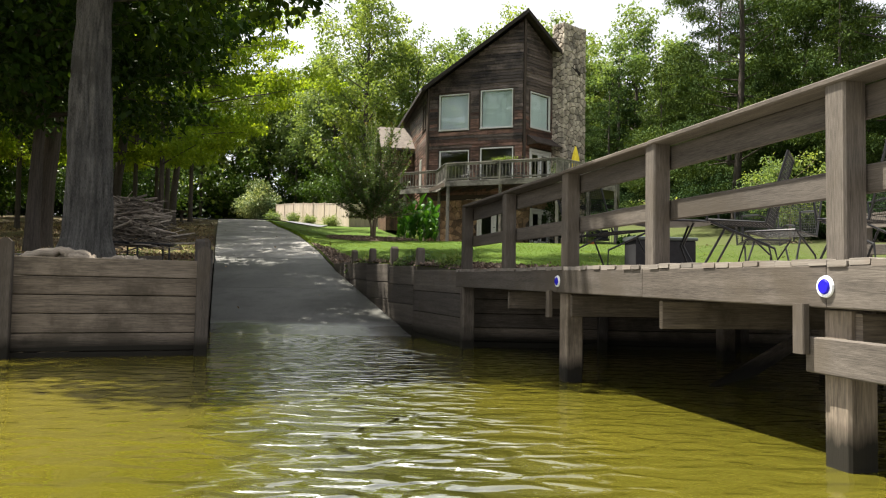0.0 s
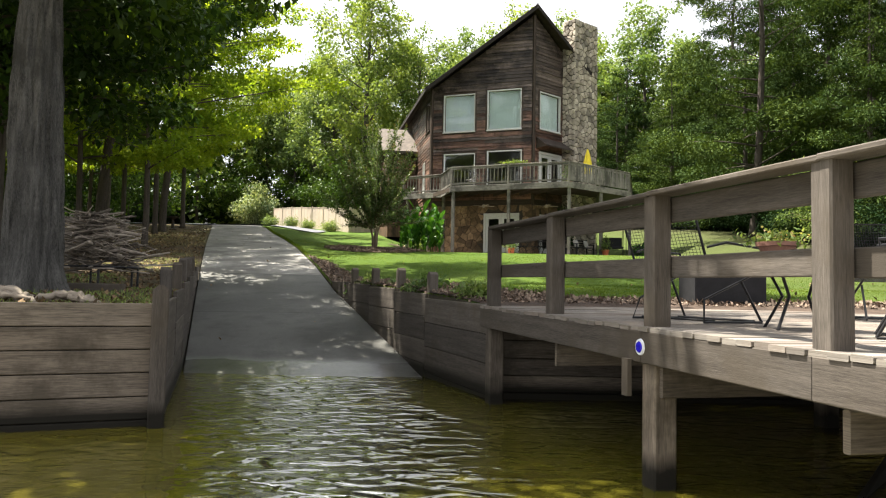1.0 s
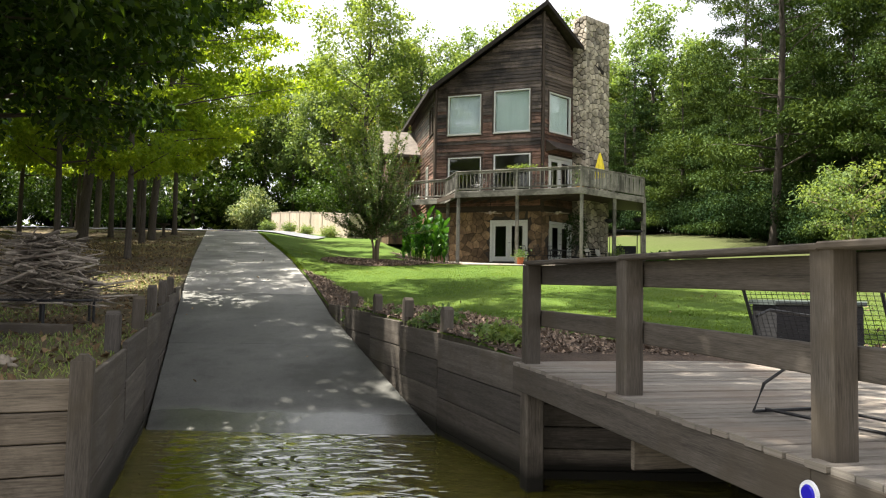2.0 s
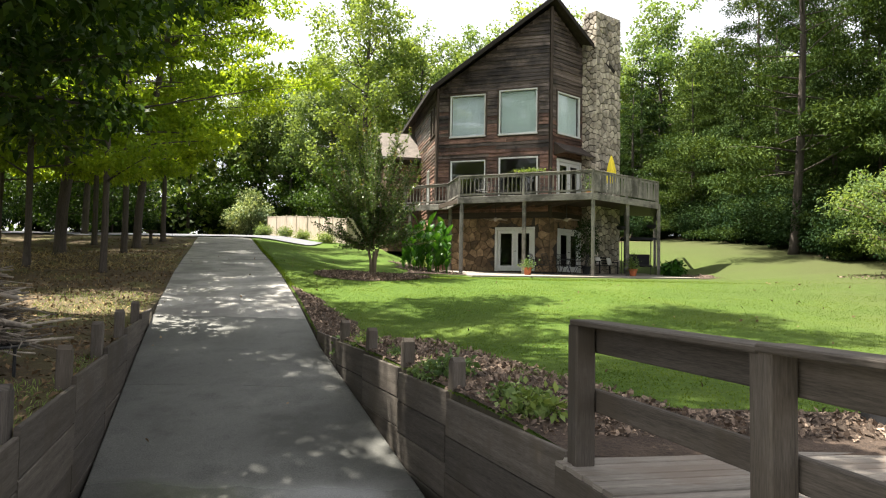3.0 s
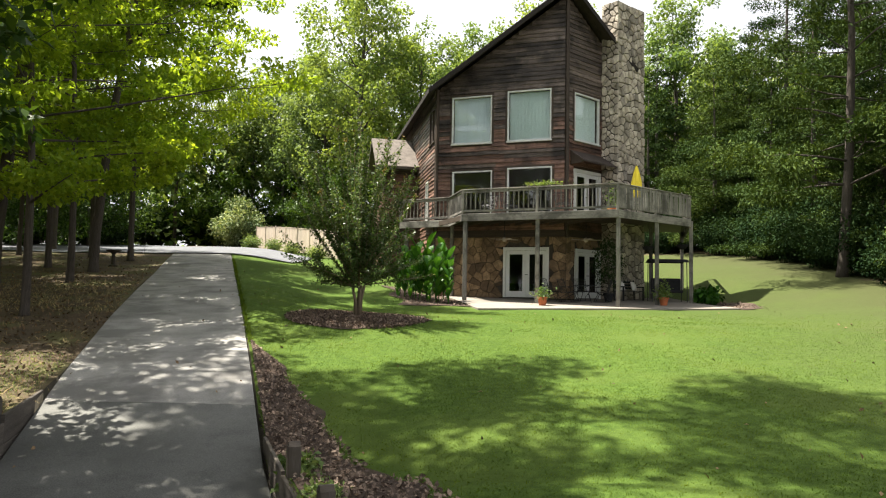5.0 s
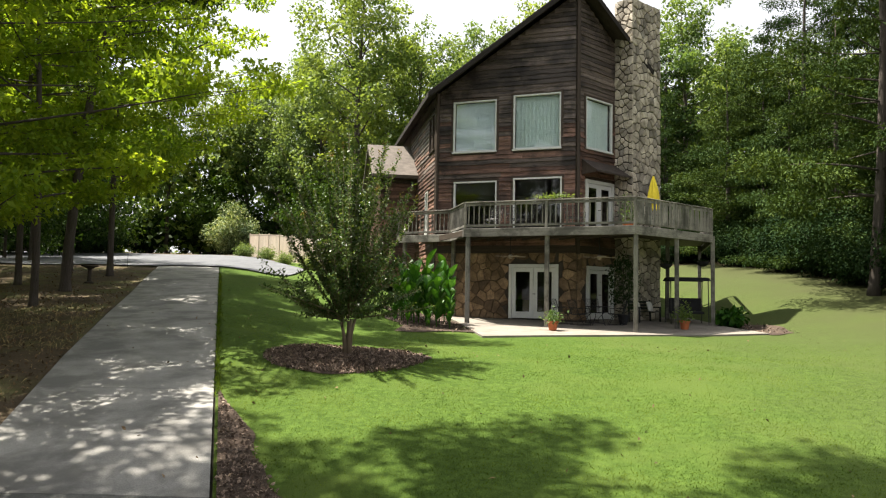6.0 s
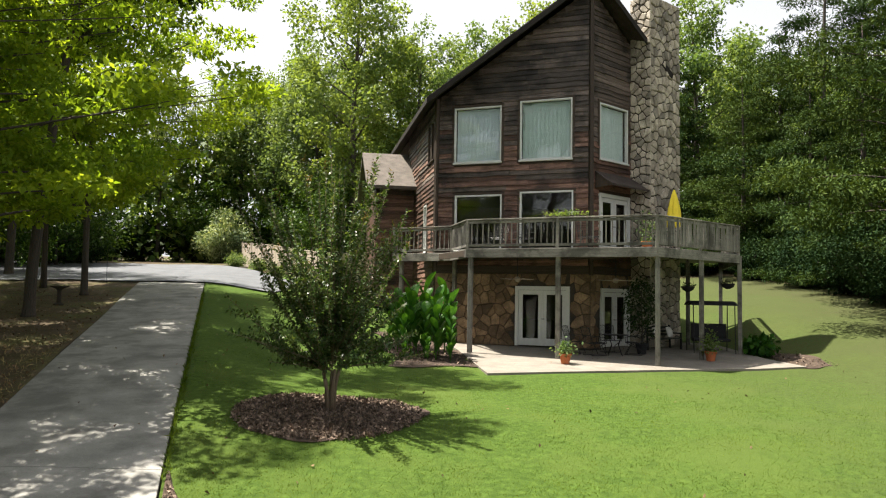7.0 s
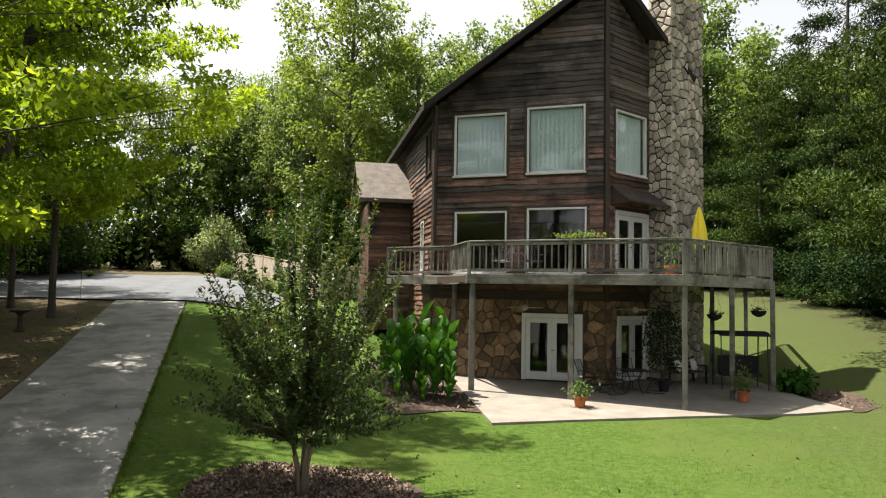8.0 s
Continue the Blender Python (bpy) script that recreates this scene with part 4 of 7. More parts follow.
def stone_cells(w, h, size, seed, tall=1.3):
    """Irregular stone outlines that fill a w by h face."""
    rng = random.Random(seed)
    nx, ny = max(1, round(w / size)), max(1, round(h / (size * tall)))
    pts = []
    for j in range(ny):
        for i in range(nx):
            pts.append(((i + 0.5 + rng.uniform(-0.49, 0.49)) * w / nx, (j + 0.5 + rng.uniform(-0.49, 0.49)) * h / ny))
    cells = []
    for i, p in enumerate(pts):
        poly = [(0, 0), (w, 0), (w, h), (0, h)]
        for k, q in enumerate(pts):
            if k != i and abs(q[0] - p[0]) < size * 3 and abs(q[1] - p[1]) < size * tall * 3:
                m = ((p[0] + q[0]) / 2, (p[1] + q[1]) / 2)
                poly = clip_poly(poly, m, (q[0] - p[0], q[1] - p[1]))
                if len(poly) < 3:
                    break
        if len(poly) >= 3:
            cells.append(poly)
    return cells


def stone_piece(poly, origin, d, out, joint=0.028, proud=0.055, rng=random):
    """One stone: its outline drawn in from the joint, domed towards the viewer."""
    cx, cy = sum(p[0] for p in poly) / len(poly), sum(p[1] for p in poly) / len(poly)
    def ring(shrink, o):
        pts = []
        for x, y in poly:
            r = math.hypot(x - cx, y - cy)
            k = max(0.2, 1 - shrink / max(r, 0.02))
            pts.append(origin + d * (cx + (x - cx) * k) + Vector((0, 0, cy + (y - cy) * k)) + out * o)
        return pts
    pr = proud * rng.uniform(0.6, 1.35)
    tilt = out * rng.uniform(-0.008, 0.008)
    a, c, e = ring(joint, -0.02), ring(joint, pr * 0.55), [p + tilt for p in ring(joint + 0.03, pr)]
    b = Build()
    n = len(poly)
    for lo, hi in ((a, c), (c, e)):
        for i in range(n):
            j = (i + 1) % n
            b.face([lo[i], lo[j], hi[j], hi[i]])
    b.face(e)
    return b


def stone_face(parent, d, out, origin, w, h, size, seed, mat, holes=(), joint=0.028):
    rng = random.Random(seed + 7)
    for poly in stone_cells(w, h, size, seed):
        cx, cy = sum(p[0] for p in poly) / len(poly), sum(p[1] for p in poly) / len(poly)
        if any(a - 0.1 < cx < c + 0.1 and lo - 0.1 < cy < hi + 0.1 for a, c, lo, hi in holes):
            continue
        for a, c, lo, hi in holes:
            if cx < a:
                poly = clip_poly(poly, (a, 0), (1, 0)) if lo < cy < hi + 0.3 else poly
            elif cx > c:
                poly = clip_poly(poly, (c, 0), (-1, 0)) if lo < cy < hi + 0.3 else poly
            if len(poly) >= 3 and cy > hi and a < cx < c:
                poly = clip_poly(poly, (0, hi), (0, -1))
        if len(poly) >= 3:
            part("stone", stone_piece(poly, origin, d, out, joint, rng=rng), mat, parent)


CH_W, CH_D, CH_TOP = 2.09, 0.92, 17.05
CH0 = on_face(DIR_R, OUT_R, 2.5, PATIO_Z, 0.0)
chimney = thing("chimney", CH0, "tall tan fieldstone chimney with dark mortar joints", "chimney")
core = Build()
core.prism([CH0 + OUT_R * 0.02, CH0 + OUT_R * (CH_D - 0.06), CH0 + DIR_R * CH_W + OUT_R * (CH_D - 0.06), CH0 + DIR_R * CH_W + OUT_R * 0.02][::-1], (0, 0, CH_TOP - 0.12 - PATIO_Z))
part("core", core, MORTAR, chimney, "dark mortar body")
cp = Build()
cp.prism([CH0 + OUT_R * 0.1 + DIR_R * 0.06 + Vector((0, 0, CH_TOP - PATIO_Z)), CH0 + OUT_R * (CH_D - 0.1) + DIR_R * 0.06 + Vector((0, 0, CH_TOP - PATIO_Z)), CH0 + OUT_R * (CH_D - 0.1) + DIR_R * (CH_W - 0.06) + Vector((0, 0, CH_TOP - PATIO_Z)), CH0 + OUT_R * 0.1 + DIR_R * (CH_W - 0.06) + Vector((0, 0, CH_TOP - PATIO_Z))][::-1], (0, 0, -0.1))
part("cap", cp, STONE, chimney)
stone_face(chimney, DIR_R, OUT_R, CH0 + OUT_R * (CH_D - 0.06), CH_W, CH_TOP - PATIO_Z, 0.26, 3, STONE)
stone_face(chimney, OUT_R, -DIR_R, CH0, CH_D, CH_TOP - PATIO_Z, 0.25, 5, STONE)

BASE_TOP = 6.2
stone_wall = thing("basement_wall", (PROW.x, PROW.y, PATIO_Z), "ochre fieldstone basement wall in the shade of the deck", "wall", kind="structure")
def shift(h):
    return (h[0], h[1], h[2] - PATIO_Z, h[3] - PATIO_Z)
for d, out, hole, seed, w in ((DIR_L, OUT_L, BASE_DOOR, 11, LEN), (DIR_R, OUT_R, BASE_DOOR_R, 12, 2.5)):
    full = LEN if d is DIR_L else LEN_R
    b = Build()
    wall_panel(b, d, out, 0, full, PATIO_Z - 0.1, [(hole[0], hole[1], PATIO_Z - 0.05, hole[3])], flat(BASE_TOP), thick=0.25)
    part("backing", b, MORTAR, stone_wall)
    stone_face(stone_wall, d, out, on_face(d, out, 0, PATIO_Z, 0.0), w, BASE_TOP - PATIO_Z, 0.31, seed, STONE_BROWN, [shift(hole)], 0.013)
band = Build()
for d, out in ((DIR_L, OUT_L), (DIR_R, OUT_R)):
    band.beam(on_face(d, out, 0.05, 6.35, 0.03), on_face(d, out, LEN if d is DIR_L else LEN_R, 6.35, 0.03), 0.06, 0.3)
part("ledger", band, TRIM_DARK, house)

# ---- the raised deck ----
deck = thing("raised_deck", (3, 40, PATIO_Z), "raised wooden deck on tall posts round the house front", "deck")
# last corner reaches back unseen, added to cast a shadow wedge on the slope
DK = [Vector(p) for p in ((-2.7, 44.95, 0), (-0.42, 43.55, 0), (0.1, 41.1, 0), (5.95, 38.6, 0), (9.75, 41.75, 0), (11.4, 47.6, 0))]
IN = [LEFT_END + DIR_L * 0.02 + AXIS * 3.0, LEFT_END, PROW, PROW + DIR_R * 2.5, RIGHT_END]
slab = [DK[0], DK[1], DK[2], DK[3], DK[4], DK[5]]
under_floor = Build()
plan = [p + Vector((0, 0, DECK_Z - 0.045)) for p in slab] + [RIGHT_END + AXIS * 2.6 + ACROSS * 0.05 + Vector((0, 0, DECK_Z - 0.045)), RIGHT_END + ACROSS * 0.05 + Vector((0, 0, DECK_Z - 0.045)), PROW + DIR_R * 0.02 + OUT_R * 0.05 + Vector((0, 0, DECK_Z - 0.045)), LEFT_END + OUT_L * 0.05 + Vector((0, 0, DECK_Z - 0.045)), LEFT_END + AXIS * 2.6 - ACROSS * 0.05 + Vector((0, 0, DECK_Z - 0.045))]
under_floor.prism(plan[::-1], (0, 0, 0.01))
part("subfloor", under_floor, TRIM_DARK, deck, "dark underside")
# deck boards laid along the front edge
dd = (DK[3] - DK[2]).normalized()
nn = Vector((-dd.y, dd.x, 0))
poly2 = [((p - DK[2]).dot(dd), (p - DK[2]).dot(nn)) for p in plan]
v = -3.0
def span(poly, v):
    xs_ = []
    for i, a in enumerate(poly):
        b = poly[(i + 1) % len(poly)]
        if (a[1] - v) * (b[1] - v) < 0:
            t = (v - a[1]) / (b[1] - a[1])
            xs_.append(a[0] + (b[0] - a[0]) * t)
    xs_.sort()
    return list(zip(xs_[::2], xs_[1::2]))
while v < 9:
    for a, c in span(poly2, v):
        if c - a > 0.15:
            b = Build()
            b.beam(DK[2] + dd * a + nn * v + Vector((0, 0, DECK_Z - 0.015)), DK[2] + dd * c + nn * v + Vector((0, 0, DECK_Z - 0.015)), 0.138, 0.03, c=0.004)
            part("deck_board", b, RAIL_WOOD, deck)
    v += 0.145
for p, q in zip(DK, DK[1:]):
    b = Build()
    d_ = (q - p).normalized()
    o = Vector((d_.y, -d_.x, 0)) * 0.03
    b.beam(p + o + Vector((0, 0, DECK_Z - 0.17)), q + o + Vector((0, 0, DECK_Z - 0.17)), 0.05, 0.3)
    part("rim_board", b, RAIL_WOOD, deck)
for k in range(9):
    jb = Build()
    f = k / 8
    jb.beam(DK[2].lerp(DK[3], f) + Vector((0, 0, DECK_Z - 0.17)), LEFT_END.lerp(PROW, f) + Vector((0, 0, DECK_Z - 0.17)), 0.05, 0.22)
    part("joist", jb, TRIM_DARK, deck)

mid23 = DK[2].lerp(DK[3], 0.5)
mid34 = DK[3].lerp(DK[4], 0.5)
posts = [DK[2] + Vector((0.12, -0.0, 0)), mid23 + nn * 0.12, DK[3] + nn * 0.12, mid34 + Vector((0.1, 0.2, 0)), DK[4] + Vector((0.1, 0.16, 0)), DK[1] + Vector((0.12, 0.3, 0)), DK[5] + Vector((-0.12, -0.1, 0)), Vector((-2.4, 45.1, 0)), Vector((8.9, 44.6, 0))]
for p in posts:
    b = Build()
    base = min(patio_z(p.x, p.y), float(ground_z(p.x, p.y)) + 0.05) - 0.03
    b.beam(Vector((p.x, p.y, base)), Vector((p.x, p.y, DECK_Z - 0.06)), 0.15, 0.15, up=dd, c=0.012)
    part("post", b, RAIL_WOOD, deck)
RAIL_TOP = DECK_Z + 0.99
rail_posts = [DK[0], DK[1], DK[2], mid23, DK[3], mid34, DK[4], DK[5]]
for p in rail_posts:
    b = Build()
    b.beam(p + Vector((0, 0, DECK_Z - 0.3)), p + Vector((0, 0, RAIL_TOP + 0.02)), 0.1, 0.1, up=dd, c=0.01)
    part("rail_post", b, RAIL_WOOD, deck)
bal = Build()
bal.beam((0, 0, 0.08), (0, 0, 0.93), 0.04, 0.04, up=(1, 0, 0), c=0.004)
bal_me = bal.mesh("baluster")
bal_me.materials.append(RAIL_WOOD)
slat = Build()
slat.beam((0, 0, 0.05), (0.01, 0.02, 0.95), 0.11, 0.016, up=(0, 1, 0), c=0.004)
slat_me = slat.mesh("screen_slat")
slat_me.materials.append(RAIL_WOOD)
for k, (p, q) in enumerate(zip(rail_posts, rail_posts[1:])):
    d_ = (q - p).normalized()
    length = (q - p).length
    for z, w, h in ((RAIL_TOP, 0.14, 0.04), (RAIL_TOP - 0.09, 0.04, 0.09), (DECK_Z + 0.1, 0.04, 0.09)):
        b = Build()
        b.beam(p + Vector((0, 0, z)), q + Vector((0, 0, z)), w, h)
        part("rail", b, RAIL_WOOD, deck)
    ang = math.degrees(math.atan2(d_.y, d_.x))
    screened = k in (4, 5)
    n = int(length / (0.12 if screened else 0.2))
    for i in range(n):
        c = p + d_ * (length * (i + 0.7) / (n + 0.4))
        out_ = Vector((d_.y, -d_.x, 0)) * (0.035 if screened else 0.0)
        part("screen_slat" if screened else "baluster", None, RAIL_WOOD, deck, shared=slat_me if screened else bal_me,
             at=pose(c.x + out_.x, c.y + out_.y, DECK_Z + 0.02, random.uniform(-2, 2) if screened else 0, random.uniform(-3, 3) if screened else 0, ang + (random.uniform(-12, 12) if screened else 0)))
# ---- the dock ----
DOCK_Z = 1.19
E0, E1 = Vector((0.3, 11.55, 0)), Vector((2.62, 2.1, 0))
DD = (E1 - E0).normalized()
DN = Vector((-DD.y, DD.x, 0))
if DN.x < 0:
    DN = -DN
dock = thing("dock", (3, 8, 0), "weathered brown timber dock on square piles over the water", "dock")


def dock_pt(a, b, z):
    """a along the outer edge from the shore, b inwards from it."""
    return E0 + DD * a + DN * b + Vector((0, 0, z + 0.045 - 0.0125 * a))


WIDE = 6.6
STEPS = [0.0, 2.02, 4.0, 5.75, 7.75, 9.7]
for a in STEPS:
    b = Build()
    b.beam(dock_pt(a, 0.085, DOCK_Z - 0.01), dock_pt(a, 0.085, DOCK_Z + 0.98), 0.15, 0.15, up=DD, c=0.012)
    part("rail_post", b, GREY_WOOD, dock)
    for inner, low_ in ((0.085, -1.4), (3.3, -1.4), (6.4, -1.4)):
        if (a == 0.0 and inner > 1) or (inner < 1 and a in STEPS[1:4:2]):
            continue
        b = Build()
        top = DOCK_Z - 0.05 if inner > 1 else DOCK_Z - 0.28
        b.beam(dock_pt(a, inner + 0.02, low_), dock_pt(a, inner + 0.02, top), 0.19, 0.19, up=DD, c=0.015)
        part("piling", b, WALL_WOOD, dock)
rimz = DOCK_Z - 0.15
for a, c in zip([-0.15] + STEPS[2:], STEPS[2:] + [STEPS[-1] + 0.1]):
    if c - a < 0.15:
        continue
    b = Build()
    b.beam(dock_pt(a + 0.003, -0.025, rimz), dock_pt(c - 0.003, -0.025, rimz), 0.05, 0.235, c=0.008)
    part("rim_board", b, GREY_WOOD, dock)
for z in (DOCK_Z - 0.38,):
    b = Build()
    b.beam(dock_pt(7.6, -0.03, 0.66), dock_pt(9.8, -0.03, 0.66), 0.05, 0.2, c=0.008)
    part("waler", b, GREY_WOOD, dock)
for a in STEPS[1:]:
    b = Build()
    b.beam(dock_pt(a + 0.12, 0.05, DOCK_Z - 0.4), dock_pt(a + 0.12, WIDE, DOCK_Z - 0.4), 0.05, 0.22, c=0.008)
    part("cross_beam", b, WALL_WOOD, dock)
for p, q in ((Vector((2.75, 7.5, -0.08)), Vector((5.05, 10.1, 0.42))), (dock_pt(4.0, 3.2, 0.8), dock_pt(2.2, 6.0, -0.4))):
    b = Build()
    b.beam(p, q, 0.05, 0.19, c=0.008)
    part("brace", b, WALL_WOOD, dock)
for k in range(6):
    stringer = Build()
    stringer.beam(dock_pt(0.02, 0.3 + k * 1.2, DOCK_Z - 0.16), dock_pt(9.7, 0.3 + k * 1.2, DOCK_Z - 0.16), 0.05, 0.2)
    part("stringer", stringer, WALL_WOOD, dock)
a = -0.12
while a < 9.75:
    b = Build()
    sag = random.uniform(-0.006, 0.006)
    b.beam(dock_pt(a + 0.07, -0.05 + random.uniform(-0.012, 0.012), DOCK_Z - 0.018 + sag), dock_pt(a + 0.07, WIDE, DOCK_Z - 0.018 + sag), 0.138, 0.036, c=0.006)
    part("deck_board", b, DOCK_WOOD, dock)
    a += 0.146
# shore edge of the dock floor
shore_b = Build()
shore_b.prism([dock_pt(-0.13, 0.0, DOCK_Z - 0.04), dock_pt(-0.13, WIDE, DOCK_Z - 0.04), Vector((7.0, 12.35, DOCK_Z - 0.04)), Vector((0.35, 12.05, DOCK_Z - 0.04))][::-1], (0, 0, 0.035))
part("landing", shore_b, DOCK_WOOD, dock)


def rail_run(p_of, stops, side=1.0):
    for a, c in zip(stops, stops[1:]):
        for b0, z, w, h in ((0.09, DOCK_Z + 1.0, 0.2, 0.038), (0.19, DOCK_Z + 0.88, 0.04, 0.19), (0.19, DOCK_Z + 0.45, 0.045, 0.16)):
            b = Build()
            wob = random.uniform(-0.012, 0.012)
            b.beam(p_of(a, b0, z), p_of(c, b0, z + wob), w, h, c=0.008)
            part("rail", b, GREY_WOOD, dock)


rail_run(dock_pt, STEPS)
far_stops = [1.4, 3.4, 5.4, 7.4, 9.6]
for a in far_stops:
    b = Build()
    b.beam(dock_pt(a, 6.3, DOCK_Z - 0.01), dock_pt(a, 6.3, DOCK_Z + 0.98), 0.15, 0.15, up=DD, c=0.012)
    part("rail_post", b, GREY_WOOD, dock)
rail_run(lambda a, b, z: dock_pt(a, 6.3 - b, z), far_stops)

for a in (4.0, 7.75):
    rf = thing("reflector", dock_pt(a, -0.05, rimz), "round blue reflector with a white rim on the dock edge", "reflector", "dock reflectors")
    o = -DN
    rim, lens = Build(), Build()
    c = dock_pt(a, -0.052, rimz)
    rim.tube([c, c + o * 0.012], [0.062, 0.058], 20)
    lens.tube([c + o * 0.0125, c + o * 0.022], [0.043, 0.036], 20)
    part("rim", rim, PLASTIC_WHITE, rf, "white plastic rim")
    part("lens", lens, BLUE, rf, "deep blue lens")
for a in (4.0 - 0.16, 7.75 - 0.16):
    pk = Build()
    pk.beam(dock_pt(a, -0.08, rimz - 0.38), dock_pt(a, -0.08, rimz - 0.1), 0.045, 0.09, up=DD)
    part("cleat_block", pk, GREY_WOOD, dock)
# ---- trees and woods ----
RNG = np.random.default_rng(5)


def leaf_mesh(name, pts, size, material, droop=0.25, width=0.5, out=None, vary=0.35, material2=None, share2=0.0):
    """Many small folded leaves, each a kite of two facets."""
    n = len(pts)
    a = RNG.normal(size=(n, 3))
    if out is not None:
        a = a * 0.7 + out * 0.9
    a[:, 2] -= droop * 1.5
    a /= np.linalg.norm(a, axis=1)[:, None]
    b = np.cross(a, RNG.normal(size=(n, 3)) * 0.55 + np.array([0, 0, 1.0]))
    b /= np.linalg.norm(b, axis=1)[:, None] + 1e-9
    up = np.cross(b, a)
    L = (size * RNG.uniform(1 - vary, 1 + vary, n))[:, None]
    v = np.empty((n, 4, 3), np.float32)
    v[:, 0] = pts
    v[:, 1] = pts + a * L * 0.45 + b * L * width * 0.5 + up * L * 0.1
    v[:, 2] = pts + a * L - up * L * 0.06
    v[:, 3] = pts + a * L * 0.45 - b * L * width * 0.5 + up * L * 0.1
    me = bpy.data.meshes.new(name)
    me.vertices.add(4 * n)
    me.vertices.foreach_set("co", v.ravel())
    me.loops.add(4 * n)
    me.loops.foreach_set("vertex_index", np.arange(4 * n, dtype=np.int32))
    me.polygons.add(n)
    me.polygons.foreach_set("loop_start", np.arange(0, 4 * n, 4, dtype=np.int32))
    me.materials.append(material)
    if material2:
        me.materials.append(material2)
        me.polygons.foreach_set("material_index", (RNG.random(n) < share2).astype(np.int32))
    me.update(calc_edges=True)
    return me


def cloud(clusters, n):
    """Places of n leaves in clusters of (centre, radii), thicker towards the skin of each."""
    c = np.array([k[0] for k in clusters], float)
    r = np.array([k[1] for k in clusters], float)
    vol = r.prod(1) ** (2 / 3)
    pick = RNG.choice(len(c), n, p=vol / vol.sum())
    d = RNG.normal(size=(n, 3))
    d /= np.linalg.norm(d, axis=1)[:, None]
    rad = RNG.random(n) ** 0.45
    return c[pick] + d * rad[:, None] * r[pick], d


def limb(b, p, q, r0, r1, bend, sides=6, n=4):
    p, q = Vector(p), Vector(q)
    pts, radii = [], []
    side = Vector((random.uniform(-1, 1), random.uniform(-1, 1), random.uniform(-0.3, 0.6))) * bend * (q - p).length
    for i in range(n + 1):
        t = i / n
        pts.append(p.lerp(q, t) + side * math.sin(math.pi * t) * 0.5)
        radii.append(r0 + (r1 - r0) * t)
    b.tube(pts, radii, sides)


def broadleaf(name, h, r, crown_from, spread_, leaves, size, leaf, bark, limbs=16, lift=0.35, seed=1, cluster=1.0, flatten=0.6, profile=None, droop=0.25, label="", category="tree", width=0.5, rugged=0.0, split=False, lean_to=None):
    """A tree at the origin: tapered trunk, limbs, crown of leaf clusters at limb ends and along them."""
    random.seed(seed)
    t = thing(name, (0, 0, 0), label, category)
    b = Build()
    lean = Vector((random.uniform(-0.03, 0.03) * h, random.uniform(-0.03, 0.03) * h, 0))
    lean = Vector((*lean_to, 0)) if lean_to else lean
    heights = [0, 0.15, 0.6, 0.06 * h + 0.6, 0.3 * h, 0.55 * h, 0.8 * h, 0.97 * h]
    radii = [r * 1.55, r * 1.25, r * 1.05, r, r * 0.85, r * 0.62, r * 0.34, r * 0.08]
    def axis_at(z):
        f = z / h
        return lean * f * f + Vector((math.sin(f * 5 + seed) * 0.012 * h, math.cos(f * 4 + seed) * 0.012 * h, 0)) * f + Vector((0, 0, z))
    if rugged:
        # furrowed bark: plates and ridges standing out from the trunk, roots flaring at the foot
        zs = [0.1 * k for k in range(int(0.5 * h / 0.1))] + [0.5 * h + k * 0.5 for k in range(int(0.47 * h / 0.5) + 1)]
        b.tube([axis_at(z) for z in zs], list(np.interp(zs, heights, radii)), 64)
        for k, v in enumerate(b.v[:len(zs) * 64]):
            c, z = axis_at(zs[k // 64]), zs[k // 64]
            d = Vector(v) - c
            a = math.atan2(d.y, d.x)
            ridge = abs(noise.noise((math.cos(a) * 9, math.sin(a) * 9, z * 0.5))) + 0.5 * abs(noise.noise((math.cos(a) * 15, math.sin(a) * 15, z * 1.5 + 9)))
            flare = 0.35 * math.exp(-z * 1.6) * max(0.0, math.cos(a * 5 + seed))
            b.v[k] = tuple(c + d * (1 + (ridge - 0.25) * rugged + flare))
    else:
        b.tube([axis_at(z) for z in heights], radii, 12)
    clusters, bough = [], []
    profile = profile or (lambda f: math.sin(math.pi * min(1, 0.12 + f * 0.85)) ** 0.7)
    for k in range(limbs):
        f = (k + random.uniform(0, 0.8)) / limbs
        z = crown_from + (h - crown_from) * f * 0.95
        ang = k * 2.4 + random.uniform(-0.4, 0.4)
        reach = spread_ * profile(f) * random.uniform(0.7, 1.12)
        start = axis_at(z * 0.9 if z > 2 else z)
        end = axis_at(z) + Vector((math.cos(ang) * reach, math.sin(ang) * reach, reach * lift * random.uniform(0.3, 1.1)))
        rr = r * (0.42 - 0.3 * f)
        lb = Build() if split else b
        if split:
            bough.append(lb)
        limb(lb, start, end, max(0.02, rr), 0.012, 0.12)
        cs = cluster * random.uniform(0.75, 1.3)
        for w in (0.55, 0.8, 1.0):
            c = start.lerp(end, w) + Vector((random.uniform(-1, 1), random.uniform(-1, 1), random.uniform(-0.3, 0.6))) * cs * 0.7
            q = cs * (0.75 + 0.35 * w) * random.uniform(0.8, 1.2)
            clusters.append((tuple(c), (q, q, q * flatten)))
        if random.random() < 0.7:
            e2 = end + Vector((random.uniform(-1, 1), random.uniform(-1, 1), random.uniform(-0.5, 0.7))) * cs * 1.6
            limb(lb, start.lerp(end, 0.6), e2, max(0.015, rr * 0.4), 0.01, 0.1, 5, 3)
            clusters.append((tuple(e2), (cs * 0.8, cs * 0.8, cs * 0.8 * flatten)))
    clusters.append((tuple(axis_at(h)), (cluster, cluster, cluster * 1.2)))
    part("trunk", b, bark, t, smooth=True, local=True)
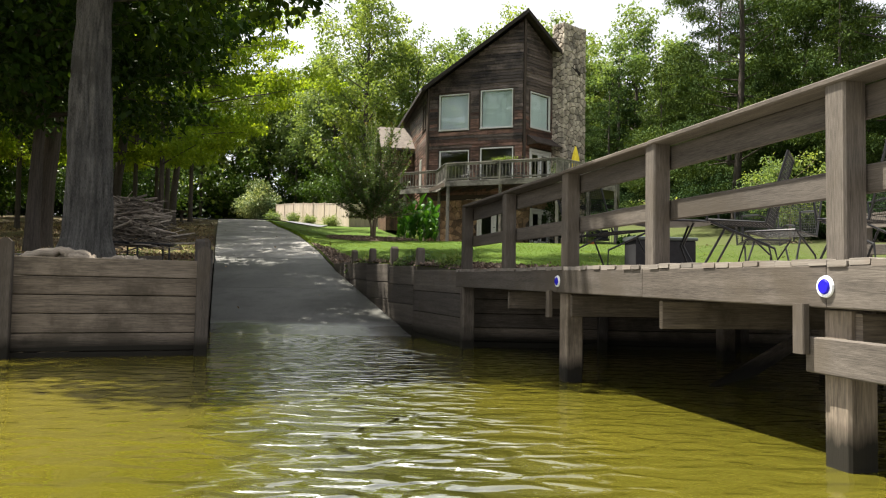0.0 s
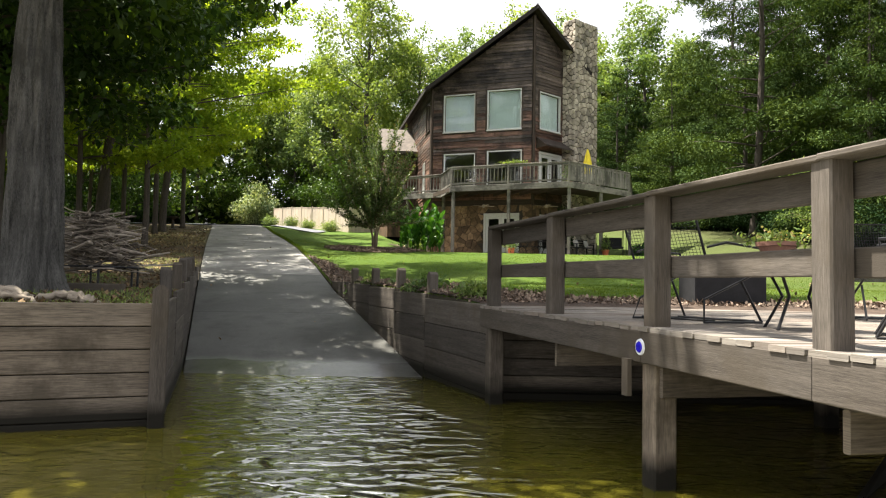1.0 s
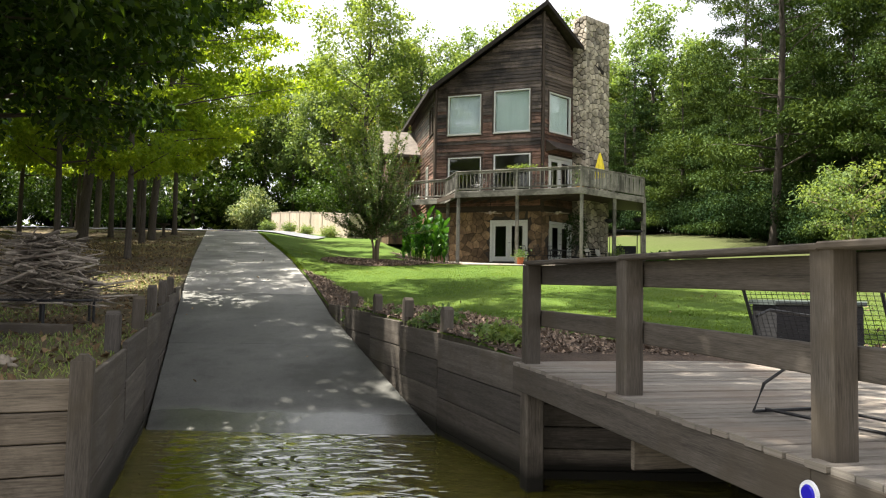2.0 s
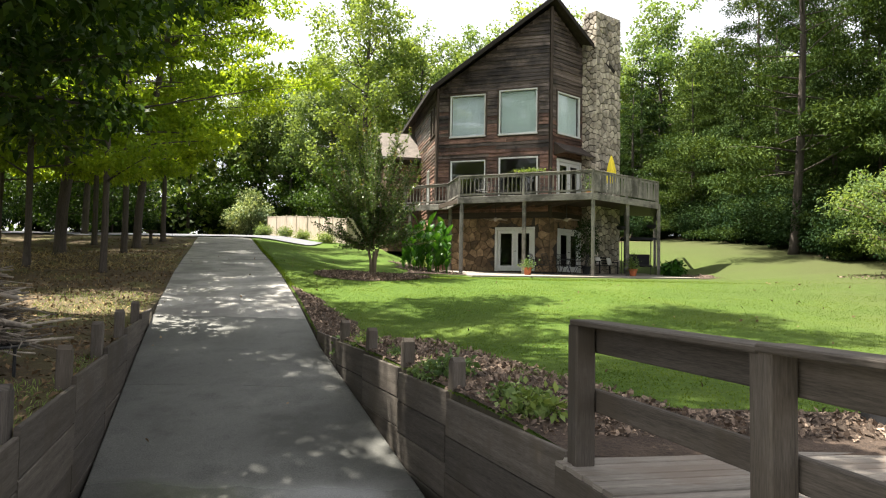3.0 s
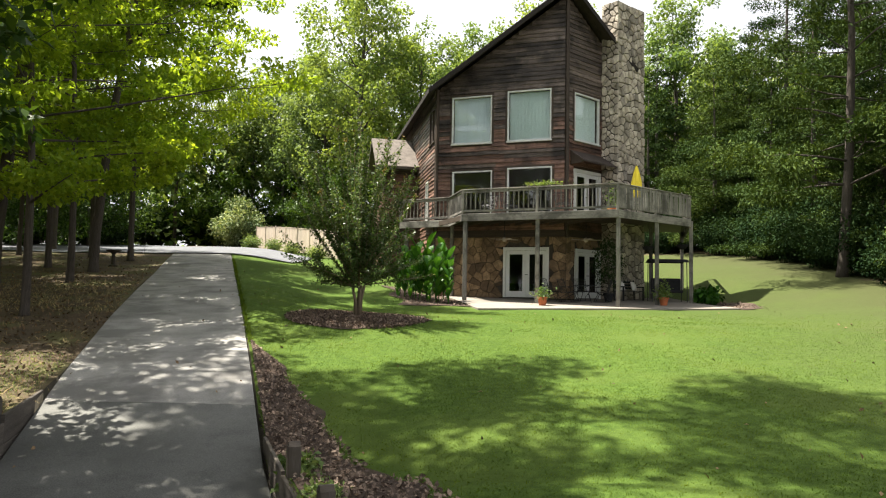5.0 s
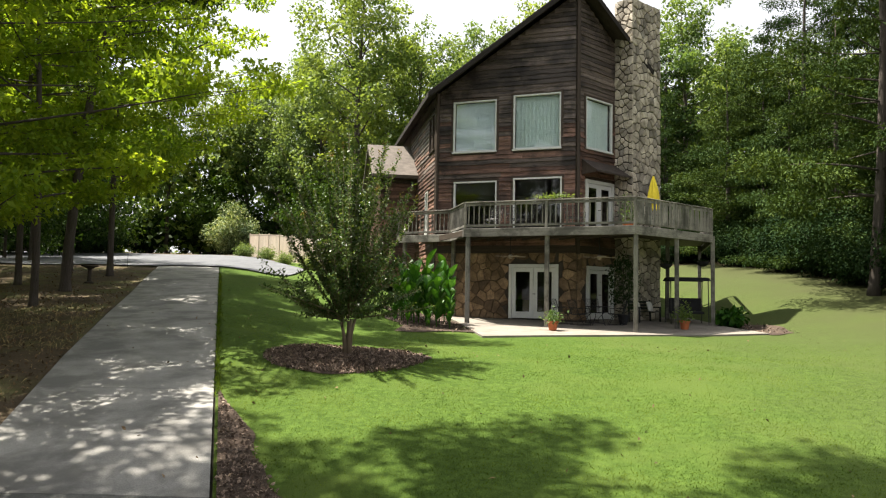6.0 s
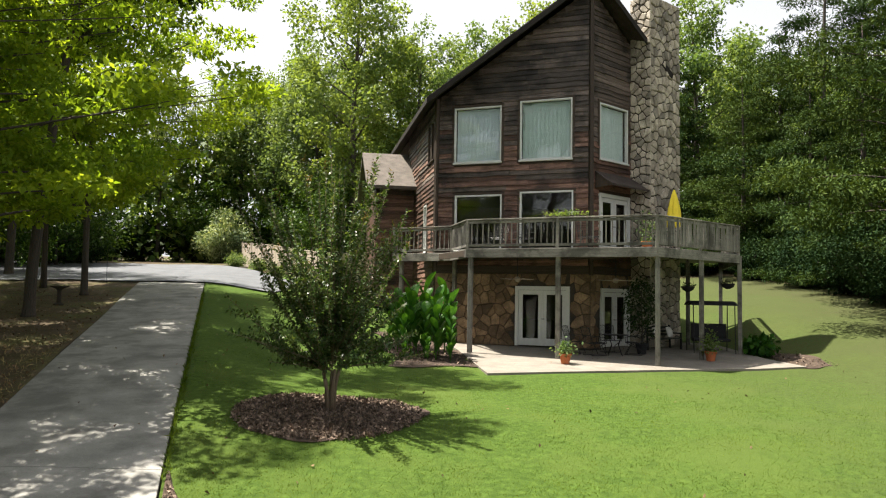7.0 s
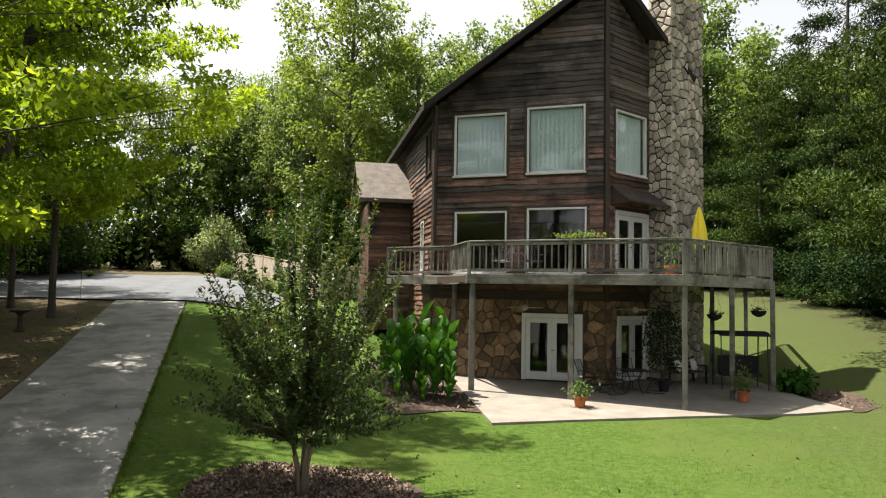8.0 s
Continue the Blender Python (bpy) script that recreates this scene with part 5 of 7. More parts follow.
    for lb in bough:
        part("limb", lb, bark, t, smooth=True, local=True)
    pts, d = cloud(clusters, leaves)
    me = leaf_mesh("crown", pts, size, leaf, droop=droop, out=d * 0.5, width=width)
    part("crown", None, leaf, t, shared=me)
    return t


def conifer(name, h, r, crown_from, spread_, leaves, size, leaf, bark, seed=2, open_=0.0, label="", taper=0.75):
    """A pine or hemlock: boughs in loose whorls, each carrying thick needle pads with gaps between them."""
    random.seed(seed)
    t = thing(name, (0, 0, 0), label, "tree")
    b = Build()
    sway = Vector((random.uniform(-0.02, 0.02) * h, random.uniform(-0.02, 0.02) * h, 0))

    def axis(z):
        return sway * math.sin(z / h * 3.0) + Vector((0, 0, z))

    b.tube([axis(0), axis(0.5), axis(h * 0.25), axis(h * 0.5), axis(h * 0.75), axis(h)], [r * 1.3, r, r * 0.85, r * 0.65, r * 0.38, 0.03], 10)
    clusters = []
    z = crown_from
    k = 0
    while z < h - 0.3:
        f = (z - crown_from) / (h - crown_from)
        for j in range(4 if open_ < 0.4 else 3):
            ang = k * 1.1 + j * 6.28 / 4 + random.uniform(-0.5, 0.5)
            reach = spread_ * (1 - f) ** taper * random.uniform(0.5, 1.12) + 0.3
            rise = reach * (random.uniform(-0.18, 0.2) if open_ < 0.4 else random.uniform(-0.05, 0.4))
            start, end = axis(z), axis(z) + Vector((math.cos(ang) * reach, math.sin(ang) * reach, rise))
            limb(b, start, end, max(0.018, r * (0.22 + 0.15 * open_) * (1 - f)), 0.008, 0.1 + 0.25 * open_, 5, 4)
            for w in ((0.45, 0.75, 1.0) if open_ < 0.4 else (0.62, 0.85, 1.05)):
                c = start.lerp(end, w) + Vector((random.uniform(-1, 1), random.uniform(-1, 1), 0)) * reach * 0.12
                q = (0.24 * reach + 0.16) * random.uniform(0.65, 1.25)
                clusters.append(((c.x, c.y, c.z + q * 0.12), (q, q, q * random.uniform(0.3, 0.5))))
        z += random.uniform(0.7, 1.15) * (1.0 + 0.4 * open_)
        k += 1
    part("trunk", b, bark, t, smooth=True, local=True)
    pts, d = cloud(clusters, leaves)
    part("crown", None, leaf, t, shared=leaf_mesh("crown", pts, size, leaf, droop=0.1, out=d * 0.4, width=0.3))
    return t


def bush(name, w, h, leaves, size, leaf, seed=3, label="", width=0.5, category="shrub"):
    random.seed(seed)
    t = thing(name, (0, 0, 0), label, category)
    b = Build()
    clusters = []
    for k in range(14):
        ang, rr = k * 2.4, w * 0.5 * math.sqrt((k + 0.5) / 14)
        top = Vector((math.cos(ang) * rr, math.sin(ang) * rr, h * (0.9 - 0.5 * (rr / w * 2) ** 2) * random.uniform(0.75, 1.1)))
        limb(b, (random.uniform(-0.1, 0.1), random.uniform(-0.1, 0.1), 0), top, 0.03 * h / 2, 0.008, 0.15, 5, 3)
        q = w * 0.2 * random.uniform(0.8, 1.3)
        for f in (0.45, 0.75, 1.0):
            clusters.append((tuple(top * f), (q, q, q * 0.85)))
    part("stem", b, BARK_DARK, t, smooth=True, local=True)
    pts, d = cloud(clusters, leaves)
    pts[:, 2] = np.abs(pts[:, 2])
    part("foliage", None, leaf, t, shared=leaf_mesh("foliage", pts, size, leaf, out=d * 0.6, width=width))
    return t


def stand(ob, x, y, turn=0.0, scale=1.0, sink=0.06, tall=None):
    return pose(x, y, float(ground_z(x, y)) - sink, 0, 0, turn) @ Matrix.Diagonal((scale, scale, tall or scale, 1))


def plant(ob, places, **tags):
    """The first place takes the tree itself, the rest take copies."""
    for k, (x, y, s, *rest) in enumerate(places):
        m = stand(ob, x, y, (x * 37 + y * 61) % 360 if not rest else rest[0], s)
        if k == 0:
            first = m
        else:
            tagged(copy_thing(ob, m), **tags)
    ob.matrix_basis = first
    tagged(ob, **tags)


oak = broadleaf("oak_tree", 12.5, 0.335, 5.2, 4.9, 30000, 0.21, OAK_LEAF, BARK, limbs=30, lift=0.0, seed=4, cluster=1.0, flatten=0.5, profile=lambda f: 0.6 + 0.4 * math.sin(math.pi * min(1, 0.1 + f)), label="large grey-barked oak on the lake bank", width=0.6, rugged=0.42, split=True)
plant(oak, [(-6.15, 12.65, 1.0, 40)])
low_oak = broadleaf("low_branched_oak", 8.3, 0.18, 4.1, 5.4, 16000, 0.22, OAK_LEAF, BARK_DARK, limbs=22, lift=0.0, seed=5, cluster=1.0, flatten=0.45, label="dark oak with low level boughs beside the drive", width=0.6, split=True)
plant(low_oak, [(-10.9, 19.4, 1.0, 10), (-11.5, 14.9, 0.95, 250)], group="dark bank oaks")
# crowns mostly above the view, added for the shade on lawn and drive
tall_oak = broadleaf("tall_oak_tree", 28, 0.26, 14.5, 5.6, 21000, 0.25, OAK_LEAF, BARK_DARK, limbs=20, lift=0.15, seed=6, cluster=0.95, flatten=0.6, profile=lambda f: 0.7 + 0.3 * math.sin(math.pi * f), lean_to=(6.0, -0.6), label="very tall leaning oak added to shade lawn and drive", width=0.6, split=True)
plant(tall_oak, [(-12.6, 23.0, 1.0, 0), (-15.8, 42.5, 0.75, -8), (-16.4, 36.4, 0.85, 6), (-12.8, 18.6, 0.95, -4)], group="tall straight oaks")

lime = broadleaf("young_hardwood_tree", 15.5, 0.12, 3.6, 6.0, 24000, 0.21, LIME_LEAF, BARK_DARK, limbs=30, lift=0.1, seed=7, cluster=0.85, flatten=0.34, droop=0.05, label="slender hardwood with sunlit yellow-green foliage", width=0.5, split=True)
plant(lime, [(-15.0, 31.6, 0.95), (-11.8, 30.4, 0.9), (-19.6, 33.6, 0.95), (-18.8, 44.4, 1.1), (-18.5, 28.5, 0.95), (-25.5, 41, 1.0), (-20.5, 52.0, 1.1), (-25, 36, 1.0), (-24, 51, 1.0), (-24.5, 45.5, 1.0), (-17.0, 49.0, 1.18), (-14.2, 37.4, 1.0)], group="woodland hardwoods")
dark = broadleaf("woodland_tree", 20, 0.3, 7.0, 5.6, 15000, 0.27, OAK_LEAF, BARK_DARK, limbs=26, lift=0.22, seed=9, cluster=1.3, label="tall dark-leaved woodland tree", width=0.6)
# the one at (-13.9, 18.8) is out of view, added to shade the drive
plant(dark, [(-36, 33, 0.75), (-38, 47, 0.75), (-13.9, 18.8, 0.72), (-27, 60, 0.8), (-34, 57, 0.8), (-40, 40, 0.8), (-22, 14, 0.75), (-34, 25, 0.8)], group="dark woodland trees")
tallA = broadleaf("tall_poplar_tree", 24, 0.3, 6.0, 4.6, 13000, 0.32, MID_LEAF, BARK_DARK, limbs=32, lift=0.3, seed=12, cluster=1.15, flatten=0.75, profile=lambda f: 0.55 + 0.5 * math.sin(math.pi * f), label="tall poplar with airy mid-green crown", width=0.7)
plant(tallA, [(-7.8, 72, 1.0), (-3, 76, 0.85), (2, 81, 0.9), (7.5, 84, 1.05), (13.5, 84, 1.0), (19.8, 75.5, 0.93), (27, 82, 0.72), (15, 84, 0.85), (35, 80, 0.75), (-36, 74, 0.9), (-48, 70, 1.0)], group="poplars behind the house")
greyT = broadleaf("tall_woodland_tree", 19, 0.2, 7.0, 3.4, 10000, 0.3, GREY_LEAF, BARK_DARK, limbs=26, lift=0.4, seed=15, cluster=1.0, flatten=0.9, profile=lambda f: 0.5 + 0.5 * math.sin(math.pi * f), label="slim grey-green woodland tree", width=0.6)
plant(greyT, [(-12.5, 83, 1.0), (-15.5, 87, 1.02), (-18.5, 91, 1.0), (-22.5, 93, 1.05), (-27, 95, 1.0), (-31, 93, 1.05), (-37, 79, 1.0), (-10, 85, 1.05), (-5.5, 86, 1.1), (-40, 82, 1.1), (-45, 88, 1.15), (-52, 80, 1.1), (0, 90, 1.1), (6, 88, 1.05), (12, 90, 1.1), (18, 86, 1.05), (28, 90, 1.1), (-60, 66, 1.1), (-58, 52, 1.1), (-46, 60, 1.05), (-42, 50, 1.05), (-46, 42, 1.05), (-44, 30, 1.05), (-36, 24, 1.05), (-30, 18, 1.0), (38, 88, 1.1), (50, 84, 1.1), (58, 70, 1.1)], group="slim woodland trees")
under = broadleaf("understory_tree", 7.5, 0.09, 0.8, 3.0, 9000, 0.24, OAK_LEAF, BARK_DARK, limbs=24, lift=0.2, seed=21, cluster=0.9, flatten=0.7, label="shaded understory sapling at the wood's edge", width=0.6)
plant(under, [(-17, 93, 1.2), (-24.5, 92, 1.2), (-31.5, 78, 1.0), (-13, 84, 1.0), (-30, 71, 1.1), (-35, 69, 1.0), (-9, 70, 0.9), (-40, 66, 1.1), (-30, 48, 1.0), (-33, 32, 1.0), (-27, 24, 1.0), (-44, 56, 1.1), (-38, 46, 1.1), (-52, 62, 1.1), (-3, 69, 1.0), (3, 70, 1.1), (10, 70, 1.2), (-26, 40, 0.9), (-30, 62, 1.1)], group="understory saplings")
pine = conifer("pine_tree", 24, 0.25, 4.5, 5.8, 34000, 0.26, PINE_LEAF, BARK_DARK, seed=31, open_=0.45, taper=0.35, label="tall open pine with level boughs")
plant(pine, [(17.6, 44.4, 0.95), (25.5, 52, 1.0), (23.5, 61, 0.95), (30, 58, 1.0), (24.0, 38.5, 0.95)], group="pines")
hem = conifer("evergreen_tree", 14, 0.2, 0.8, 4.2, 24000, 0.22, PINE_LEAF, BARK_DARK, seed=33, open_=0.0, label="dense dark evergreen at the lawn's edge")
plant(hem, [(19.0, 64.0, 0.95), (20.8, 58.5, 0.9), (20.8, 53.0, 1.0), (21.8, 48.0, 0.95), (21.0, 42.2, 0.95), (15.5, 68.5, 0.9), (25.5, 57, 1.2), (26.5, 47.5, 1.15), (20.2, 37.0, 0.9), (22.5, 66, 1.2), (29, 42, 1.15), (12.5, 71, 0.9), (17.5, 73, 1.2), (24.5, 74, 1.1), (30, 68, 1.1), (35, 62, 1.15), (32, 50, 1.05), (27.5, 33.5, 1.1), (20.5, 79, 1.2)], group="evergreens")
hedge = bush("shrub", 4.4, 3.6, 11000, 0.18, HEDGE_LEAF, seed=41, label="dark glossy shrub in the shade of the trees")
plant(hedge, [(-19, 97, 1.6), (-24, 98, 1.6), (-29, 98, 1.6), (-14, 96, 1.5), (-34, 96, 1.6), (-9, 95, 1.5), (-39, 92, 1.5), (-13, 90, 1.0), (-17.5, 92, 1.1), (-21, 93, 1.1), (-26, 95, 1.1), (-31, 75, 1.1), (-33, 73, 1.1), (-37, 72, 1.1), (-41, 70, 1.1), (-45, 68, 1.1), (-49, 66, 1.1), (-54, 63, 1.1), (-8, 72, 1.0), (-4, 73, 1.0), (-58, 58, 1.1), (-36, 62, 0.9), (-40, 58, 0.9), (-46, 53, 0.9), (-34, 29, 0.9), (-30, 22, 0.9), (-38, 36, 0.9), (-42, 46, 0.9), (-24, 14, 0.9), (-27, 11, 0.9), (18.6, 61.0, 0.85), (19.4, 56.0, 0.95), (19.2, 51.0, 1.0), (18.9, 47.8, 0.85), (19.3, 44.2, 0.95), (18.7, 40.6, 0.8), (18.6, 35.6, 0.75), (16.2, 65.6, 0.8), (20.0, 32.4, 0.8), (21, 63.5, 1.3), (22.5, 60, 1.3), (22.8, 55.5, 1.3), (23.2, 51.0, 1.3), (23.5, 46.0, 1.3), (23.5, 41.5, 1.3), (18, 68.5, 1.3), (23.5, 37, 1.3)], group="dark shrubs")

# the wood goes on behind the trees that stand singly: one thick belt of leaves with an uneven top
n = 95000
ang = RNG.uniform(radians(-62), radians(62), n)
far = RNG.uniform(88, 116, n)
fx, fy = np.sin(ang) * far - 2, np.cos(ang) * far + 4
top = 13.5 + 2.4 * np.sin(ang * 23) + 1.7 * np.sin(ang * 57 + 1) + 1.2 * np.sin(ang * 131 + far * 0.4) + 6.0 * (ang > 0.12)
fz = ground_z(fx, fy) + top * RNG.random(n) ** 0.8
lump = np.sin(fx * 0.9) * np.sin(fz * 1.1) + np.sin(fx * 0.37 + fz * 0.5) > -0.75
fp_ = np.stack([fx, fy, fz], -1)[lump]
tagged(new("far_woods", leaf_mesh("far_woods", fp_, 0.75, OAK_LEAF, width=0.75, material2=MID_LEAF, share2=0.4)), "dense leafy woods behind the house and lane", "woods", kind="stuff")
# ---- mulch beds ----
def lay(x, y, up=0.035):
    return Vector((x, y, float(ground_z(x, y)) + up))


random.seed(11)
mr = Build()
N = 56
for k in range(6):
    for j in range(N):
        def rp(kk, jj):
            t = 2 * math.pi * jj / N
            r = RING[2] * kk / 6 * (1 + (0.07 * math.sin(3 * t + 1) + 0.05 * math.sin(7 * t)) * (kk / 6))
            q = lay(RING[0] + r * math.cos(t), RING[1] + r * math.sin(t), 0.02 + 0.06 * (1 - (kk / 6) ** 3))
            return q
        mr.face([rp(k, j), rp(k + 1, j), rp(k + 1, j + 1), rp(k, j + 1)] if k else [rp(0, 0), rp(1, j), rp(1, j + 1)])
single("mulch_ring", mr, MULCH, "round bed of brown bark mulch under the small tree", "mulch bed", "structure", True)
mb = Build()
ys = np.linspace(11.9, 27.3, 78)
wav = lambda y: float(bed_width(y)) * (1 + 0.12 * math.sin(y * 2.3) + 0.08 * math.sin(y * 5.1)) if y > 13.3 else 9.0
for y0, y1 in zip(ys, ys[1:]):
    for k in range(4):
        f0, f1 = k / 4, (k + 1) / 4
        p = lambda y, f: lay(float(drive_right(y)) + 0.06 + f * wav(y), y, 0.03 if f < 1 else 0.0)
        mb.face([p(y0, f0), p(y0, f1), p(y1, f1), p(y1, f0)])
single("mulch_bed", mb, MULCH, "long bed of bark mulch and fallen leaves behind the ramp wall", "mulch bed", "structure", True)
for us, vs, nm in (((-7.4, -4.75), (-3.2, 3.0), "mulch bed with tall cannas beside the patio"), ((5.55, 6.9), (-4.2, -1.0), "small mulch bed at the patio corner")):
    b = Build()
    uu, vv = np.linspace(*us, 9), np.linspace(*vs, 12)
    for i in range(8):
        for j in range(11):
            def hp(u, v):
                q = house_pt(u + 0.25 * math.sin(v * 2 + u), v + 0.2 * math.sin(u * 3), 0)
                return lay(q.x, q.y, 0.03)
            b.face([hp(uu[i], vv[j]), hp(uu[i + 1], vv[j]), hp(uu[i + 1], vv[j + 1]), hp(uu[i], vv[j + 1])])
    single("mulch_bed", b, MULCH, nm, "mulch bed", "structure", True)


# ---- small crape myrtle on the lawn ----
def crape(place):
    random.seed(23)
    t = thing("crape_myrtle_tree", place, "small multi-stemmed crape myrtle in a mulch ring", "tree")
    b = Build()
    pts, outs, tips = [], [], []
    base = Vector((0, 0, -0.1))
    def leaf_row(q0, d, length, sag, gap, reach):
        n = int(length / gap)
        side = d.cross(Vector((random.uniform(-0.4, 0.4), random.uniform(-0.4, 0.4), 1))).normalized()
        for i in range(n):
            f = (i + 0.5) / n
            q = q0 + d * length * f + sag * f * f
            for sgn in (-1, 1):
                pts.append(q + side * sgn * 0.008)
                outs.append(side * sgn * 1.1 + d * 0.35 + Vector((0, 0, 0.25)))
            if i % 2:
                side = side.cross(d).normalized()
        return q0 + d * length + sag

    for s in range(5):
        ang = s * 1.257 + 0.3
        fork = Vector((math.cos(ang) * 0.17, math.sin(ang) * 0.17, random.uniform(0.55, 0.85)))
        b.tube([base + Vector((math.cos(ang) * 0.06, math.sin(ang) * 0.06, 0)), fork * 0.5 + Vector((0, 0, 0.05)), fork], [0.055, 0.042, 0.034], 8)
        for k in range(16):
            a2 = ang + random.uniform(-0.9, 0.9)
            el = radians(random.choice([random.uniform(5, 28), random.uniform(35, 55), random.uniform(50, 72), random.uniform(62, 86), random.uniform(66, 86)]))
            length = random.uniform(1.35, 2.35) * (0.92 + 0.9 * math.sin(el) ** 2)
            start = fork + Vector((0, 0, random.uniform(0, 0.7) * math.sin(el)))
            d = Vector((math.cos(a2) * math.cos(el), math.sin(a2) * math.cos(el), math.sin(el)))
            sag = Vector((0, 0, random.uniform(-0.05, 0.28) * length * math.cos(el)))
            shoot = [start + d * length * f + sag * f * f for f in (0, 0.25, 0.5, 0.75, 1.0)]
            b.tube(shoot, [0.018, 0.014, 0.01, 0.007, 0.003], 5)
            end = leaf_row(start + d * 0.12, d, length - 0.1, sag, 0.036, 0.1)
            if el > 0.9 and random.random() < 0.5:
                for _ in range(14):
                    tips.append(end + Vector((random.gauss(0, 0.03), random.gauss(0, 0.03), random.uniform(-0.08, 0.12))))
            for w in range(8):
                f = random.uniform(0.1, 0.8)
                q0 = start + d * length * f + sag * f * f
                d2 = (d * 0.9 + Vector((random.gauss(0, 0.7), random.gauss(0, 0.7), random.uniform(-0.2, 0.7)))).normalized()
                l2 = random.uniform(0.2, 0.55)
                b.tube([q0, q0 + d2 * l2], [0.0035, 0.0025], 4)
                leaf_row(q0, d2, l2, Vector((0, 0, 0.05)), 0.036, 0.08)
    part("trunk", b, BARK_TAN, t, "pale tan smooth stems", smooth=True, local=True)
    part("crown", None, CRAPE_LEAF, t, shared=leaf_mesh("crown", np.array(pts), 0.082, CRAPE_LEAF, out=np.array(outs) * 1.6, width=0.55, droop=0.0))
    part("seed_head", None, TIP_LEAF, t, "reddish-brown seed heads", kind="stuff", shared=leaf_mesh("seed_head", np.array(tips), 0.06, TIP_LEAF, width=0.5))
    return t


crape((RING[0] + 0.02, RING[1] - 0.1, float(ground_z(RING[0], RING[1])) + 0.08))


# ---- cannas, pots, shrubs ----
def broad_leaf(b, base, d, length, width, bend):
    """One arching blade with a folded midrib."""
    d = Vector(d).normalized()
    s = d.cross(Vector((0, 0, 1)))
    s = s.normalized() if s.length > 0.05 else Vector((1, 0, 0))
    rows_ = []
    for i in range(5):
        f = i / 4
        c = base + d * length * f + Vector((0, 0, -bend * length * f * f))
        w = width * math.sin(math.pi * (0.12 + 0.86 * f)) * 0.5
        rows_.append((c - s * w + Vector((0, 0, w * 0.35)), c, c + s * w + Vector((0, 0, w * 0.35))))
    for a, c in zip(rows_, rows_[1:]):
        b.face([a[0], a[1], c[1], c[0]])
        b.face([a[1], a[2], c[2], c[1]])


def canna(h, seed):
    random.seed(seed)
    t = thing("canna_plant", (0, 0, 0), "tall canna with broad upright bright green leaves", "plant", "canna clump")
    b = Build()
    b.tube([(0, 0, 0), (0.02, 0, h * 0.5), (0.03, 0.02, h * 0.85)], [0.02, 0.018, 0.01], 6)
    part("stem", b, CANNA_LEAF, t, local=True)
    for k in range(9):
        z = h * (0.15 + 0.75 * k / 9)
        ang = k * 2.3 + random.uniform(-0.3, 0.3)
        lf = Build()
        broad_leaf(lf, Vector((0, 0, z)), (math.cos(ang) * 0.42, math.sin(ang) * 0.42, 0.95), h * 0.4 * random.uniform(0.8, 1.15), 0.3, 0.3)
        part("leaf", lf, CANNA_LEAF, t, local=True, smooth=True)
    return t


first = canna(2.0, 51)
second = canna(1.7, 52)
spots = [(house_pt(u - 0.4, v + 0.55, 0), s) for u, v, s in ((-5.1, -2.4, 1.0), (-5.5, -2.0, 1.1), (-5.9, -2.3, 1.05), (-6.3, -1.9, 1.1), (-5.3, -1.5, 1.15), (-5.8, -1.4, 1.15), (-6.3, -1.2, 1.05), (-6.7, -1.6, 0.9), (-6.8, -0.9, 0.9), (-5.0, -0.9, 1.1), (-5.5, -0.6, 1.1), (-6.1, -0.5, 1.0), (-7.0, -1.9, 0.55), (-5.2, -2.9, 0.6), (-5.9, -2.8, 0.5), (-6.6, -2.4, 0.6), (-5.0, -2.0, 0.95), (-5.6, -2.55, 0.85), (-6.1, -1.7, 0.95), (-6.5, -0.6, 0.9), (-5.2, -0.2, 1.0), (-4.9, -1.3, 0.95))]
for k, (q, s) in enumerate(spots):
    src = first if k % 2 else second
    m = stand(src, q.x, q.y, k * 67, s, 0.0)
    if k < 2:
        src.matrix_basis = m
    else:
        copy_thing(src, m)


def potted(name, label, place, r, h, mat, leaf, spill=0.25, tall=0.35, flowers=False, seed=1, category="potted plant", blade=0.11):
    random.seed(seed)
    t = thing(name, place, label, category)
    b = Build()
    b.lathe((0, 0, 0), [(r * 0.68, 0), (r * 0.9, h * 0.75), (r * 0.93, h * 0.78), (r * 1.05, h * 0.8), (r * 1.05, h), (r * 0.92, h), (r * 0.88, h * 0.85)], 20)
    part("pot", b, mat, t, smooth=False, local=True)
    pts = RNG.normal(size=(260, 3)) * np.array([r * 0.75, r * 0.75, tall * 0.4]) + np.array([0, 0, h + tall * 0.35])
    pts[:, 2] = np.maximum(pts[:, 2], h * 0.9)
    part("foliage", None, leaf, t, shared=leaf_mesh("foliage", pts, blade, leaf, width=0.5, droop=0.0))
    if flowers:
        fp = RNG.normal(size=(45, 3)) * np.array([r * 0.8, r * 0.8, tall * 0.25]) + np.array([0, 0, h + tall * 0.6])
        part("blossom", None, FLOWER, t, "pink and yellow flowers", shared=leaf_mesh("blossom", fp, blade * 0.6, FLOWER, width=0.9, droop=-0.4))
    return t


potted("potted_plant", "terracotta pot of leafy green plants at the patio edge", (3.14, 38.85, patio_z(3.14, 38.85)), 0.19, 0.32, TERRACOTTA, BED_LEAF, seed=3)
potted("potted_plant", "terracotta pot with spiky foliage beside a deck post", (8.13, 40.05, patio_z(8.13, 40.05)), 0.19, 0.32, TERRACOTTA, MID_LEAF, tall=0.6, seed=4)
potted("potted_plant", "fern in a terracotta pot on the deck", (6.3, 41.0, DECK_Z), 0.2, 0.34, TERRACOTTA, BED_LEAF, tall=0.9, seed=5)
